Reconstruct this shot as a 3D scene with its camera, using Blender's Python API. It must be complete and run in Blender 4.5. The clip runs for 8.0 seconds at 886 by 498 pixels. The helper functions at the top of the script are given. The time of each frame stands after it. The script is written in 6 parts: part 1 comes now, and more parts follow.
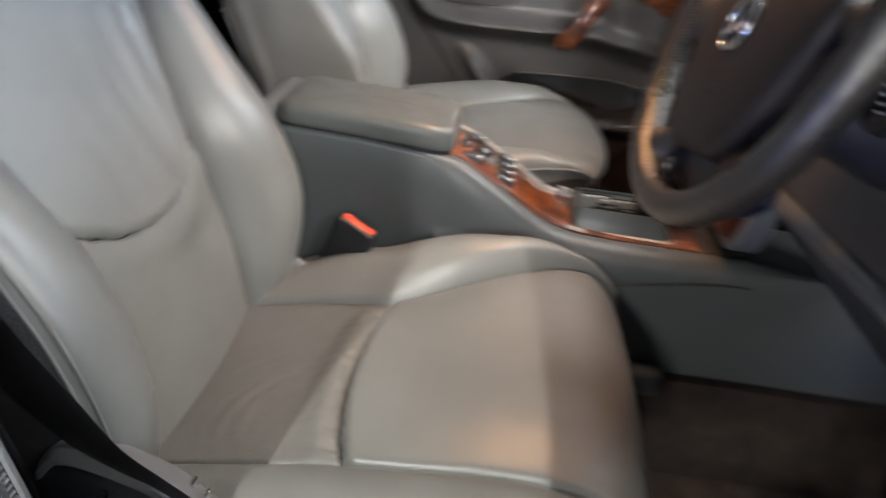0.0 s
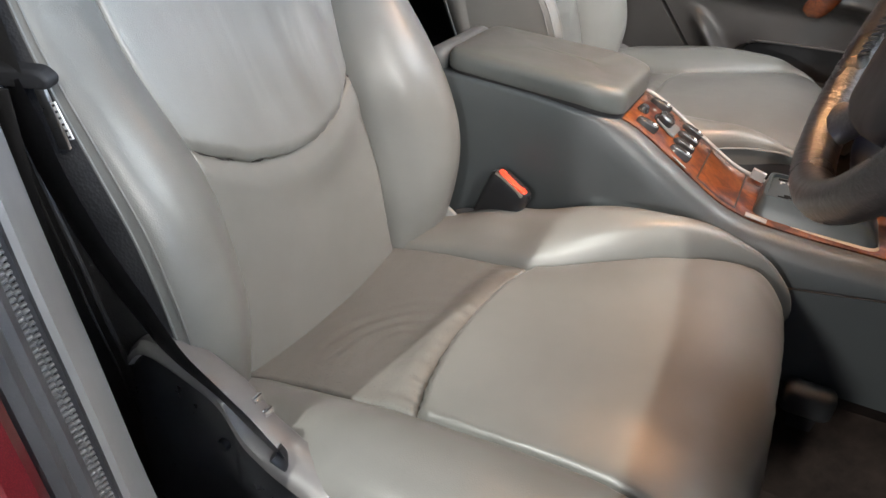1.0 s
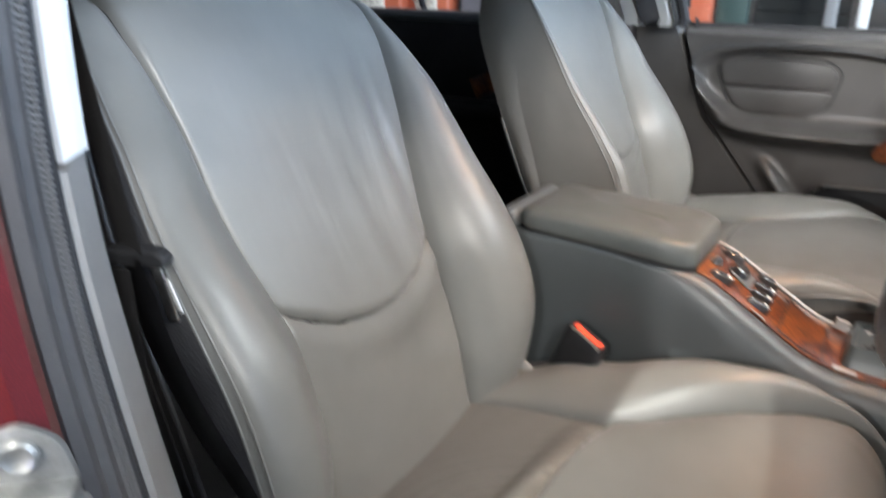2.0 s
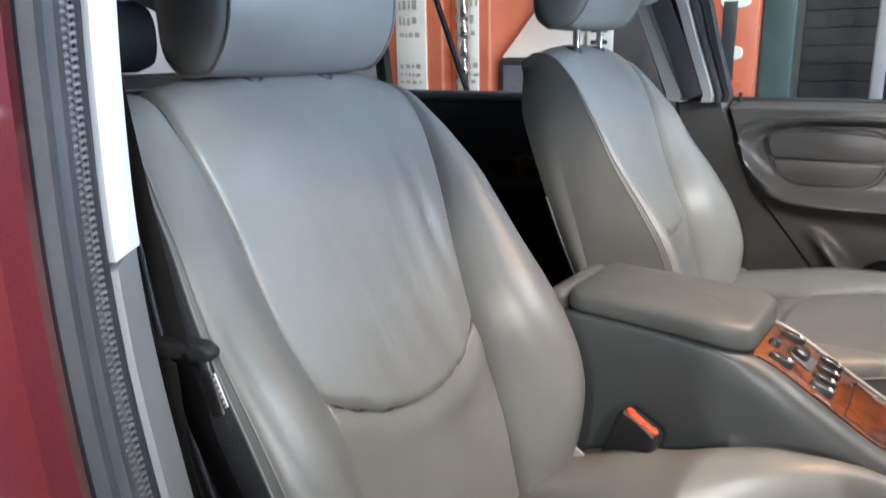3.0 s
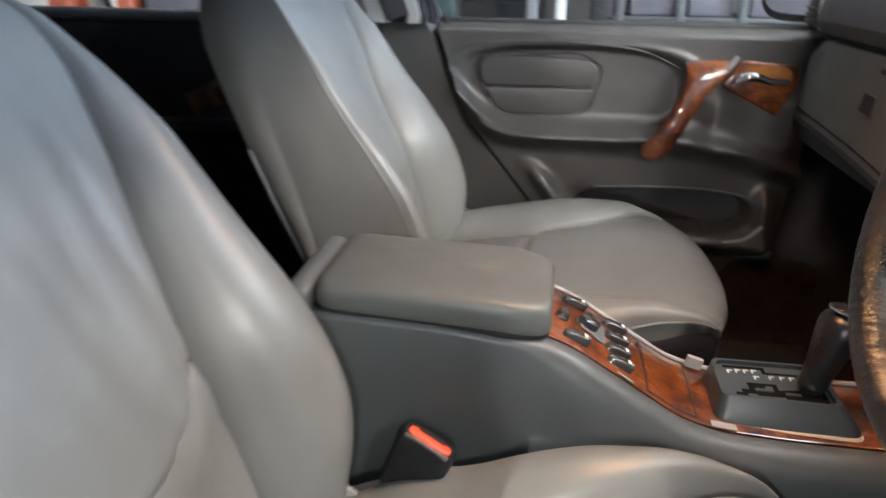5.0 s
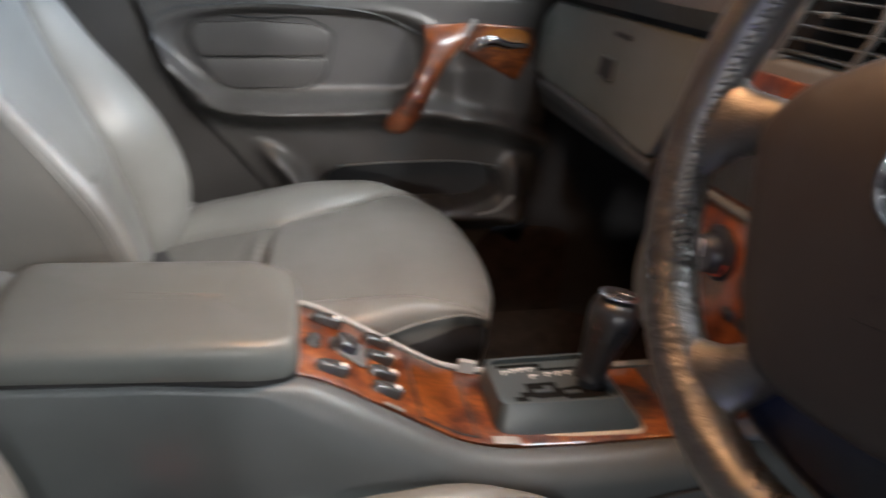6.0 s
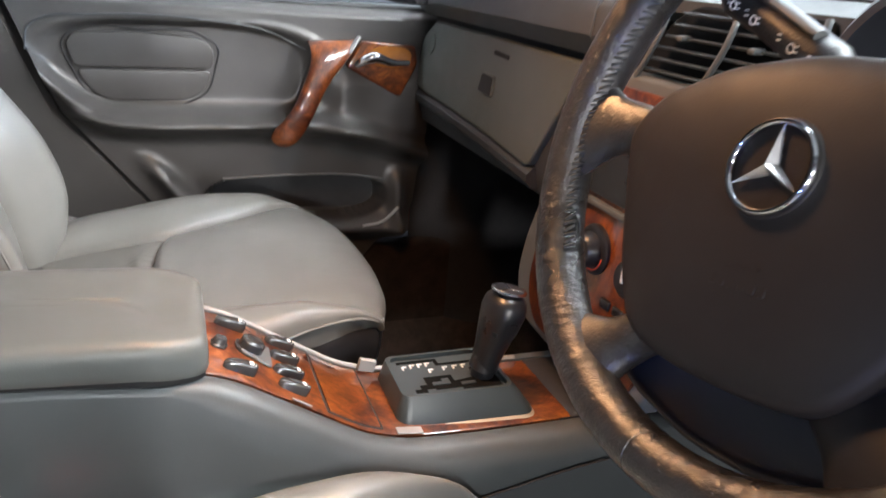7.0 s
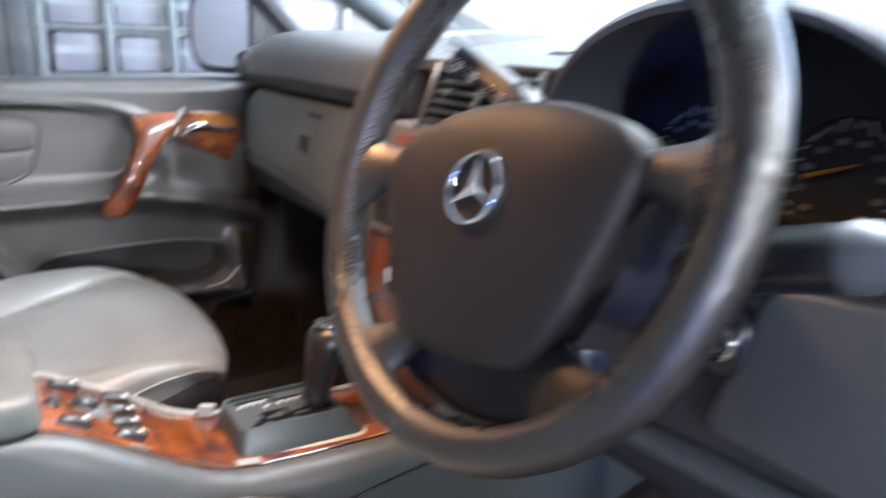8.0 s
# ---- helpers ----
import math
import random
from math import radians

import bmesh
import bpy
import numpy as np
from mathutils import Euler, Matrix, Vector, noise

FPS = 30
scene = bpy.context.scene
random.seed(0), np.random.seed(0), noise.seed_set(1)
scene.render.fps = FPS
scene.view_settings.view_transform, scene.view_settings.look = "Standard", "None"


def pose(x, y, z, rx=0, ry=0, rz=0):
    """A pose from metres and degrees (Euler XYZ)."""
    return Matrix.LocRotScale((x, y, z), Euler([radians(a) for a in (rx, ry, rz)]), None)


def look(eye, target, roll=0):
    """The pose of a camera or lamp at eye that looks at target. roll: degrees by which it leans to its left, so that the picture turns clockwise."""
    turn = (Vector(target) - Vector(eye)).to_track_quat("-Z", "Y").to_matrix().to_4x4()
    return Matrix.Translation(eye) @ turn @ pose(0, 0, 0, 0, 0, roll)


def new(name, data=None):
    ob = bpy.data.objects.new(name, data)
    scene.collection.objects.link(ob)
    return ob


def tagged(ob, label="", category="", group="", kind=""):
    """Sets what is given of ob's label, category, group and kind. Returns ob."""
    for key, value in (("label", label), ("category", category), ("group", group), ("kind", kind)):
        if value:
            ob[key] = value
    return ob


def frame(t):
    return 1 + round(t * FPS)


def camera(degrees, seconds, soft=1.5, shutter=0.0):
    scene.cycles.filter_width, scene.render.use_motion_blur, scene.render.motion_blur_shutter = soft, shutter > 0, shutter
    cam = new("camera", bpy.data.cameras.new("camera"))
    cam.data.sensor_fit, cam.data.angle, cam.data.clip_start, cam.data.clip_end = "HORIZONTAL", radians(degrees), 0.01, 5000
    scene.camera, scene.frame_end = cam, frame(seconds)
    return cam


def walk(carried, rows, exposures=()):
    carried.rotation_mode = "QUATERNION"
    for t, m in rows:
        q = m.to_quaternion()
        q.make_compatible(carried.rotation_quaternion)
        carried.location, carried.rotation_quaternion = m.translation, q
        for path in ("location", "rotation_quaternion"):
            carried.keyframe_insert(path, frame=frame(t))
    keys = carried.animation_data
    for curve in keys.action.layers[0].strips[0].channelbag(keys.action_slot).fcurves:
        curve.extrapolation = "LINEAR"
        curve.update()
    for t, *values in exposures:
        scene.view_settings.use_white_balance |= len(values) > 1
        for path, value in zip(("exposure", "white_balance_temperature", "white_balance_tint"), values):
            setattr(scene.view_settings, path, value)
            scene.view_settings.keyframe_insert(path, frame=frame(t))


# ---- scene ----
cam = camera(61.4, 8.0, shutter=0.8)
EXPOSURES = [(0.0, 0.4, 6500, 10), (1.0, 0.6, 6500, 10), (2.2, 0.47, 6500, 10), (4.2, 0.42, 6500, 10), (5.3, 0.3, 6500, 10), (6.0, 0.35, 6500, 10), (6.6, 0.6, 6450, 10), (7.0, 0.9, 6300, 10), (8.0, 1.3, 5900, 10)]
PATH = [
    (0, (0.356, -0.612, 1.393), (0.242, 1.17, 0.492), 6.0),
    (0.5, (0.432, -0.543, 1.383), (-0.165, 1.101, 0.413), 5.4),
    (1, (0.47, -0.55, 1.379), (-0.243, 1.008, 0.348), 4.3),
    (1.5, (0.481, -0.552, 1.381), (-0.267, 1.019, 0.395), 3.0),
    (2, (0.467, -0.565, 1.404), (-0.498, 1.042, 0.705), 0.7),
    (2.2, (0.463, -0.565, 1.407), (-0.543, 1.032, 0.747), 0.2),
    (3.3, (0.458, -0.551, 1.425), (-0.647, 1.044, 0.939), -1.0),
    (3.5, (0.456, -0.548, 1.432), (-0.609, 1.071, 0.938), -0.9),
    (4, (0.434, -0.528, 1.424), (-0.467, 1.175, 0.887), -1.6),
    (4.2, (0.399, -0.504, 1.439), (-0.363, 1.253, 0.864), -0.1),
    (5.3, (0.272, -0.264, 1.388), (0.12, 1.587, 0.647), 0.3),
    (5.5, (0.293, -0.223, 1.387), (0.217, 1.629, 0.636), 0.3),
    (6, (0.3, -0.184, 1.383), (0.675, 1.621, 0.609), 2.4),
    (6.5, (0.281, -0.195, 1.374), (0.893, 1.558, 0.629), 4.8),
    (7, (0.267, -0.22, 1.38), (0.966, 1.516, 0.675), 4.9),
    (7.5, (0.254, -0.269, 1.39), (1.011, 1.48, 0.783), 3.4),
    (7.7, (0.26, -0.291, 1.377), (1.129, 1.408, 0.779), 3.1),
    (8, (0.278, -0.332, 1.394), (1.304, 1.296, 0.847), 1.8),
]
walk(cam, [(t, look(eye, target, roll)) for t, eye, target, roll in PATH], EXPOSURES)

# ---- world and lamps ----
world = bpy.data.worlds.new("garage_world")
scene.world = world
world.use_nodes = True
_wn = world.node_tree.nodes
_sky = _wn.new("ShaderNodeTexSky")
_sky.sky_type, _sky.sun_disc = "NISHITA", False
_sky.sun_elevation, _sky.sun_rotation = radians(40), radians(60)
world.node_tree.links.new(_sky.outputs[0], _wn["Background"].inputs[0])
_wn["Background"].inputs[1].default_value = 0.05


def area_lamp(name, eye, target, w, h, power, colour):
    lamp = bpy.data.lights.new(name, "AREA")
    lamp.shape, lamp.size, lamp.size_y, lamp.energy, lamp.color = "RECTANGLE", w, h, power, colour
    ob = new(name, lamp)
    ob.matrix_world = look(eye, target)
    return ob


# courtesy lamp in the roof, lit while the door is open
area_lamp("courtesy_lamp", (0.415, 0.386, 1.640), (0.44, 0.386, 1.0), 0.05, 0.09, 1.6, (1.0, 0.50, 0.22)).data.spread = radians(125)
# added fill on the back wall, to brighten the side mirror's reflection
area_lamp("rear_wall_fill", (-4.6, 3.4, 3.1), (-6.0, 4.2, 1.5), 3.0, 1.2, 48, (0.86, 0.88, 1.0)).data.spread = radians(120)
# neutral lamps across the door opening, cut by the roof edge and the open door
area_lamp("white_hall_lamp", (0.65, -3.2, 2.36), (0.3, 0.4, 1.0), 0.10, 0.20, 28, (1.0, 0.99, 0.98))
area_lamp("side_hall_lamp", (-0.18, -3.4, 1.55), (0.3, 0.0, 1.0), 0.14, 0.30, 36, (1.0, 0.97, 0.93))
# added spot under the hall ceiling; its sharp cone rim draws the cushion's shadow edge
edge_lamp = bpy.data.lights.new("edge_spot", "SPOT")
edge_lamp.energy, edge_lamp.color, edge_lamp.shadow_soft_size, edge_lamp.spot_size, edge_lamp.spot_blend = 205, (0.98, 1.0, 0.94), 0.006, radians(59.3), 0.006
new("edge_spot", edge_lamp).matrix_world = look((-0.10, -1.80, 2.95), (-0.90, -0.34, 0.93))
# white light from the hall ceiling ahead, cut by the edge of the roof
area_lamp("ceiling_hall_lamp", (3.1, -2.5, 3.20), (0.0, 0.3, 1.1), 1.4, 0.25, 140, (1.0, 0.98, 0.94))
# added low blue fill, for blue glints on the steering wheel
area_lamp("blue_rim_fill", (-1.0, -2.6, 0.80), (0.62, 0.0, 1.15), 0.30, 0.16, 10, (0.16, 0.28, 1.0))
# cool light from ahead, through the windscreen
area_lamp("cool_hall_lamp", (3.1, 0.45, 2.02), (-0.1, 0.40, 1.40), 3.0, 0.9, 175, (0.57, 0.74, 1.0))
# added fill over the windscreen, for the dash top and seat backs
area_lamp("windscreen_fill", (1.95, 0.30, 3.12), (1.95, 0.31, 0.0), 1.6, 0.26, 42, (0.95, 0.98, 1.0)).data.spread = radians(150)
area_lamp("far_hall_lamp", (0.1, 2.0, 3.10), (-0.1, 3.2, 1.0), 3.4, 0.3, 27, (1.0, 0.96, 0.98))
# added fill to brighten the white car and hall beyond the windscreen
area_lamp("front_view_fill", (3.2, 2.2, 3.25), (3.5, 2.6, 0.9), 2.0, 1.2, 600, (1.0, 0.985, 0.95)).data.spread = radians(88)


# ---- materials ----
def mat_base(name):
    m = bpy.data.materials.new(name)
    m.use_nodes = True
    nt = m.node_tree
    b = nt.nodes["Principled BSDF"]
    co = nt.nodes.new("ShaderNodeTexCoord")
    return m, nt, b, co


def ramp(nt, fac, stops):
    r = nt.nodes.new("ShaderNodeValToRGB")
    els = r.color_ramp.elements
    while len(els) < len(stops):
        els.new(0.5)
    for e, (p, c) in zip(els, stops):
        e.position, e.color = p, (*c, 1)
    nt.links.new(fac, r.inputs[0])
    return r.outputs[0]


def noise_tex(nt, co, scale, detail=4.0, rough=0.55, stretch=None, distortion=0.0):
    n = nt.nodes.new("ShaderNodeTexNoise")
    n.inputs["Scale"].default_value, n.inputs["Detail"].default_value = scale, detail
    n.inputs["Roughness"].default_value, n.inputs["Distortion"].default_value = rough, distortion
    src = co.outputs["Object"]
    if stretch:
        mp = nt.nodes.new("ShaderNodeMapping")
        mp.inputs["Scale"].default_value = stretch
        nt.links.new(src, mp.inputs[0])
        src = mp.outputs[0]
    nt.links.new(src, n.inputs["Vector"])
    return n.outputs["Fac"]


def voronoi(nt, co, scale, feature="F1"):
    n = nt.nodes.new("ShaderNodeTexVoronoi")
    n.feature = feature
    n.inputs["Scale"].default_value = scale
    nt.links.new(co.outputs["Object"], n.inputs["Vector"])
    return n.outputs["Distance"]


def bump(nt, b, height, strength, dist, under=None):
    n = nt.nodes.new("ShaderNodeBump")
    n.inputs["Strength"].default_value, n.inputs["Distance"].default_value = strength, dist
    nt.links.new(height, n.inputs["Height"])
    if under:
        nt.links.new(under, n.inputs["Normal"])
    nt.links.new(n.outputs[0], b.inputs["Normal"])
    return n.outputs[0]


def val(b, **kw):
    names = {"rough": "Roughness", "metal": "Metallic", "coat": "Coat Weight", "coat_rough": "Coat Roughness", "spec": "Specular IOR Level",
             "trans": "Transmission Weight", "ior": "IOR", "sheen": "Sheen Weight"}
    for k, v in kw.items():
        b.inputs[names[k]].default_value = v


def surface(name, c1, c2, scale=6.0, rough=0.5, grain=0.0, grain_scale=900.0, soft_bump=0.0, rough_var=0.08, metal=0.0, coat=0.0, fine=None, spec=0.5):
    """Two tones mixed by a slow noise, gloss that varies a little, and a fine relief."""
    m, nt, b, co = mat_base(name)
    slow = noise_tex(nt, co, scale, 5.0, 0.6)
    nt.links.new(ramp(nt, slow, [(0.3, c1), (0.7, c2)]), b.inputs["Base Color"])
    mid = noise_tex(nt, co, scale * 7, 3.0)
    mr = nt.nodes.new("ShaderNodeMapRange")
    mr.inputs["To Min"].default_value, mr.inputs["To Max"].default_value = rough - rough_var, rough + rough_var
    nt.links.new(mid, mr.inputs["Value"])
    nt.links.new(mr.outputs[0], b.inputs["Roughness"])
    val(b, metal=metal, coat=coat, spec=spec)
    under = None
    if soft_bump:
        under = bump(nt, b, noise_tex(nt, co, scale * 5, 3.0), 0.5, soft_bump)
    if grain:
        src = voronoi(nt, co, grain_scale) if fine == "cells" else noise_tex(nt, co, grain_scale, 2.0)
        bump(nt, b, src, grain, 0.0006, under)
    return m


LEATHER = surface("grey_leather", (0.1353, 0.1353, 0.1267), (0.1729, 0.1716, 0.1604), 5.0, 0.35, 0.14, 900.0, 0.0003, 0.05, fine="cells")
ARMREST = surface("grey_armrest_skin", (0.086, 0.094, 0.090), (0.108, 0.117, 0.112), 6.0, 0.38, 0.12, 900.0, fine="cells")
LEATHER_SEAM = surface("grey_leather_piping", (0.132, 0.132, 0.1254), (0.1716, 0.1716, 0.1617), 9.0, 0.42, 0.2, 600.0)
SKIRT = surface("taupe_grey_plastic", (0.112, 0.108, 0.106), (0.140, 0.135, 0.132), 4.0, 0.42, 0.12, 700.0)
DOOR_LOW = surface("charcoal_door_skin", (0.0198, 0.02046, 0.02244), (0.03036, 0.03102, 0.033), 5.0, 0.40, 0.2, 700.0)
BEZEL = surface("dark_blue_plastic", (0.005, 0.008, 0.022), (0.008, 0.012, 0.032), 9.0, 0.42, 0.1, 700.0)
HOOD = surface("blue_grey_hood_skin", (0.036, 0.039, 0.050), (0.050, 0.054, 0.066), 9.0, 0.5, 0.2, 700.0)
NAVY = surface("blue_black_plastic", (0.018, 0.020, 0.030), (0.026, 0.028, 0.040), 9.0, 0.42, 0.1, 700.0)
# near black for the stalk; on the rear bench it holds the shade
LEATHER_DARK = surface("charcoal_and_shade_leather", (0.012, 0.013, 0.015), (0.020, 0.021, 0.024), 8.0, 0.42, 0.3, 500.0, fine="cells")
PLASTIC = surface("grey_plastic", (0.0891, 0.09768, 0.101), (0.1109, 0.1195, 0.1228), 4.0, 0.40, 0.12, 700.0)
PLASTIC_LIGHT = surface("light_grey_plastic", (0.2376, 0.2376, 0.231), (0.2838, 0.2838, 0.2772), 5.0, 0.5, 0.2, 700.0)
PLASTIC_DARK = surface("dark_grey_plastic", (0.03432, 0.03828, 0.04092), (0.0495, 0.0528, 0.0561), 5.0, 0.48, 0.3, 700.0)
DASH = surface("grey_dashboard_skin", (0.094, 0.108, 0.103), (0.120, 0.137, 0.131), 5.0, 0.42, 0.45, 600.0, fine="cells")
DASH_TOP = surface("dark_grey_dash_top", (0.062, 0.066, 0.067), (0.082, 0.087, 0.088), 5.0, 0.40, 0.45, 600.0, fine="cells")
DOOR = surface("grey_door_skin", (0.0425, 0.0405, 0.039), (0.0555, 0.053, 0.051), 5.0, 0.33, 0.15, 800.0, fine="cells")
BLACK = surface("black_plastic", (0.010, 0.011, 0.013), (0.018, 0.019, 0.022), 9.0, 0.30, 0.15, 700.0)
RUBBER = surface("grey_rubber", (0.046, 0.043, 0.043), (0.070, 0.066, 0.065), 12.0, 0.6, 0.3, 500.0)
RUBBER_DEEP = surface("deep_black_rubber", (0.012, 0.012, 0.013), (0.02, 0.02, 0.022), 12.0, 0.7, 0.3, 500.0)
WEBBING = surface("black_webbing", (0.018, 0.018, 0.02), (0.03, 0.029, 0.03), 40.0, 0.75, 0.6, 900.0)
BELT_SHEEN = surface("black_shiny_webbing", (0.010, 0.010, 0.011), (0.016, 0.016, 0.018), 40.0, 0.38, 0.2, 900.0)
CARPET = surface("dark_carpet", (0.020, 0.0155, 0.0135), (0.040, 0.030, 0.025), 30.0, 0.95, 1.0, 700.0, rough_var=0.04, spec=0.1)
CHROME = surface("chrome", (0.78, 0.78, 0.79), (0.86, 0.86, 0.87), 20.0, 0.08, rough_var=0.04, metal=1.0)
SATIN = surface("satin_chrome", (0.80, 0.80, 0.80), (0.88, 0.88, 0.88), 30.0, 0.24, rough_var=0.05, metal=1.0)
ZINC = surface("zinc_plated_steel", (0.20, 0.20, 0.195), (0.34, 0.34, 0.33), 60.0, 0.5, rough_var=0.1, metal=0.7, soft_bump=0.0004)
PILLAR = surface("mid_grey_pillar_plastic", (0.200, 0.190, 0.180), (0.238, 0.227, 0.215), 5.0, 0.5, 0.2, 700.0)
STEEL = surface("bare_steel", (0.52, 0.50, 0.46), (0.68, 0.67, 0.64), 45.0, 0.32, rough_var=0.12, metal=1.0, soft_bump=0.0006)
WHITE = surface("white_plastic", (0.78, 0.78, 0.77), (0.85, 0.85, 0.84), 6.0, 0.5, 0.1)
HEADLINER = surface("pale_headliner", (0.2376, 0.2343, 0.2244), (0.2838, 0.2772, 0.264), 12.0, 0.9, 0.6, 800.0)
BUTTON = surface("glossy_grey_button", (0.034, 0.036, 0.038), (0.050, 0.052, 0.054), 30.0, 0.20, rough_var=0.04, coat=0.6)
CONSOLE = surface("satin_console_plastic", (0.062, 0.070, 0.073), (0.080, 0.088, 0.091), 4.0, 0.40, 0.12, 700.0)
# near black, standing in for the shade in slots and vents
SLOT = surface("slot_depth_shade", (0.003, 0.003, 0.003), (0.005, 0.005, 0.005), 9.0, 0.8, spec=0.1)
SURROUND = surface("blue_grey_plastic", (0.032, 0.043, 0.047), (0.042, 0.054, 0.058), 6.0, 0.36, 0.1, 700.0)
MARK = surface("white_marking", (0.75, 0.75, 0.74), (0.82, 0.82, 0.80), 30.0, 0.6)
REDPLASTIC = surface("red_button", (0.75, 0.055, 0.02), (0.85, 0.085, 0.035), 20.0, 0.35, 0.1)
AMBER = surface("orange_pointer", (0.85, 0.30, 0.02), (0.9, 0.36, 0.04), 20.0, 0.5)
BEIGE = surface("beige_plastic", (0.42, 0.36, 0.27), (0.5, 0.43, 0.33), 14.0, 0.5)
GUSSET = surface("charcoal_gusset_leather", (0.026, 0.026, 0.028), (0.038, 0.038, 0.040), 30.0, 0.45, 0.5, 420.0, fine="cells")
SEAM_DARK = surface("dark_seam_fold", (0.022, 0.022, 0.021), (0.036, 0.035, 0.033), 40.0, 0.7, spec=0.2)
THREAD = surface("dark_thread", (0.016, 0.016, 0.017), (0.035, 0.034, 0.034), 200.0, 0.75)
CONCRETE = surface("garage_concrete", (0.10, 0.098, 0.095), (0.17, 0.165, 0.16), 1.2, 0.75, 0.5, 120.0)
WALLPAINT = surface("garage_wall_paint", (0.20, 0.20, 0.205), (0.27, 0.27, 0.275), 1.0, 0.8, 0.3, 90.0)
ORANGE = surface("orange_panel", (0.50, 0.12, 0.06), (0.60, 0.17, 0.09), 3.0, 0.4)
CREAM = surface("cream_panel", (0.70, 0.67, 0.60), (0.80, 0.78, 0.72), 3.0, 0.45)
GREYMARK = surface("grey_print", (0.34, 0.32, 0.29), (0.48, 0.45, 0.41), 20.0, 0.5)
SLATE = surface("slate_shutter", (0.022, 0.026, 0.028), (0.036, 0.041, 0.044), 3.0, 0.5)
TEAL = surface("teal_panel", (0.03, 0.06, 0.055), (0.045, 0.082, 0.075), 3.0, 0.5)
CARDBOARD = surface("grey_wrapped_boxes", (0.13, 0.125, 0.145), (0.21, 0.20, 0.225), 4.0, 0.5, soft_bump=0.004)
WHITEPAINT = surface("white_car_paint", (0.78, 0.79, 0.80), (0.83, 0.84, 0.85), 2.0, 0.25, coat=0.6)
DARKGLASS = surface("dark_car_glass", (0.05, 0.075, 0.07), (0.08, 0.11, 0.10), 2.0, 0.08)


def perforated_leather():
    m, nt, b, co = mat_base("perforated_grey_leather")
    slow = noise_tex(nt, co, 6.0, 5.0, 0.6)
    tone = ramp(nt, slow, [(0.3, (0.118, 0.115, 0.105)), (0.7, (0.150, 0.146, 0.134))])
    dots = voronoi(nt, co, 260.0)
    hole = ramp(nt, dots, [(0.12, (0.45, 0.45, 0.45)), (0.26, (1, 1, 1))])
    mx = nt.nodes.new("ShaderNodeMixRGB")
    mx.blend_type = "MULTIPLY"
    mx.inputs[0].default_value = 0.5
    nt.links.new(tone, mx.inputs[1])
    nt.links.new(hole, mx.inputs[2])
    nt.links.new(mx.outputs[0], b.inputs["Base Color"])
    val(b, rough=0.45)
    bump(nt, b, hole, 0.35, 0.0008)
    return m


def creased_leather():
    """Seat leather with soft upright creases from use."""
    m, nt, b, co = mat_base("creased_grey_leather")
    slow = noise_tex(nt, co, 5.0, 5.0, 0.6)
    nt.links.new(ramp(nt, slow, [(0.3, (0.135, 0.135, 0.127)), (0.7, (0.173, 0.172, 0.160))]), b.inputs["Base Color"])
    nt.links.new(ramp(nt, noise_tex(nt, co, 30.0, 3.0), [(0.3, (0.30,) * 3), (0.7, (0.40,) * 3)]), b.inputs["Roughness"])
    u = bump(nt, b, noise_tex(nt, co, 13.0, 2.0, 0.45, (0.6, 2.0, 0.45), 0.5), 0.16, 0.006)
    bump(nt, b, voronoi(nt, co, 900.0), 0.14, 0.0006, u)
    return m


LEATHER_CREASED = creased_leather()
LEATHER_PERF = perforated_leather()


def worn_leather(name, stretch, depth):
    """Black rim leather, rubbed shiny, with fine creases across it."""
    m, nt, b, co = mat_base(name)
    slow = noise_tex(nt, co, 14.0, 4.0)
    nt.links.new(ramp(nt, slow, [(0.35, (0.012, 0.0115, 0.011)), (0.75, (0.028, 0.024, 0.021))]), b.inputs["Base Color"])
    nt.links.new(ramp(nt, slow, [(0.3, (0.24,) * 3), (0.7, (0.36,) * 3)]), b.inputs["Roughness"])
    val(b, spec=1.0, coat=0.3, coat_rough=0.35)
    crease = noise_tex(nt, co, 170.0, 4.0, 0.65, stretch, 1.5)
    u = bump(nt, b, crease, 0.35, depth)
    bump(nt, b, voronoi(nt, co, 500.0), 0.3, 0.0006, u)
    return m


RIM_LEATHER = worn_leather("worn_black_rim_leather", (1.0, 1.0, 1.0), 0.0030)
PAD_SKIN = surface("dark_airbag_skin", (0.015, 0.0125, 0.0115), (0.022, 0.0185, 0.0165), 8.0, 0.52, 0.06, 700.0, fine="cells", spec=0.4)


def burl_wood():
    m, nt, b, co = mat_base("burl_walnut_veneer")
    warp = noise_tex(nt, co, 9.0, 6.0, 0.65, (1, 1, 1), 1.8)
    band = noise_tex(nt, co, 34.0, 8.0, 0.7, (0.9, 1.2, 1.0), 2.6)
    base = ramp(nt, warp, [(0.30, (0.014, 0.004, 0.002)), (0.43, (0.080, 0.018, 0.004)), (0.57, (0.19, 0.050, 0.008)), (0.74, (0.35, 0.115, 0.018))])
    dark = ramp(nt, band, [(0.36, (0.22, 0.16, 0.12)), (0.58, (1, 1, 1))])
    mx = nt.nodes.new("ShaderNodeMixRGB")
    mx.blend_type = "MULTIPLY"
    mx.inputs[0].default_value = 0.8
    nt.links.new(base, mx.inputs[1])
    nt.links.new(dark, mx.inputs[2])
    nt.links.new(mx.outputs[0], b.inputs["Base Color"])
    val(b, rough=0.40, coat=1.0, coat_rough=0.03, spec=0.25)
    return m


WOOD = burl_wood()
AMBERWOOD = surface("amber_lacquer", (0.17, 0.055, 0.010), (0.30, 0.115, 0.020), 30.0, 0.25, coat=0.8)


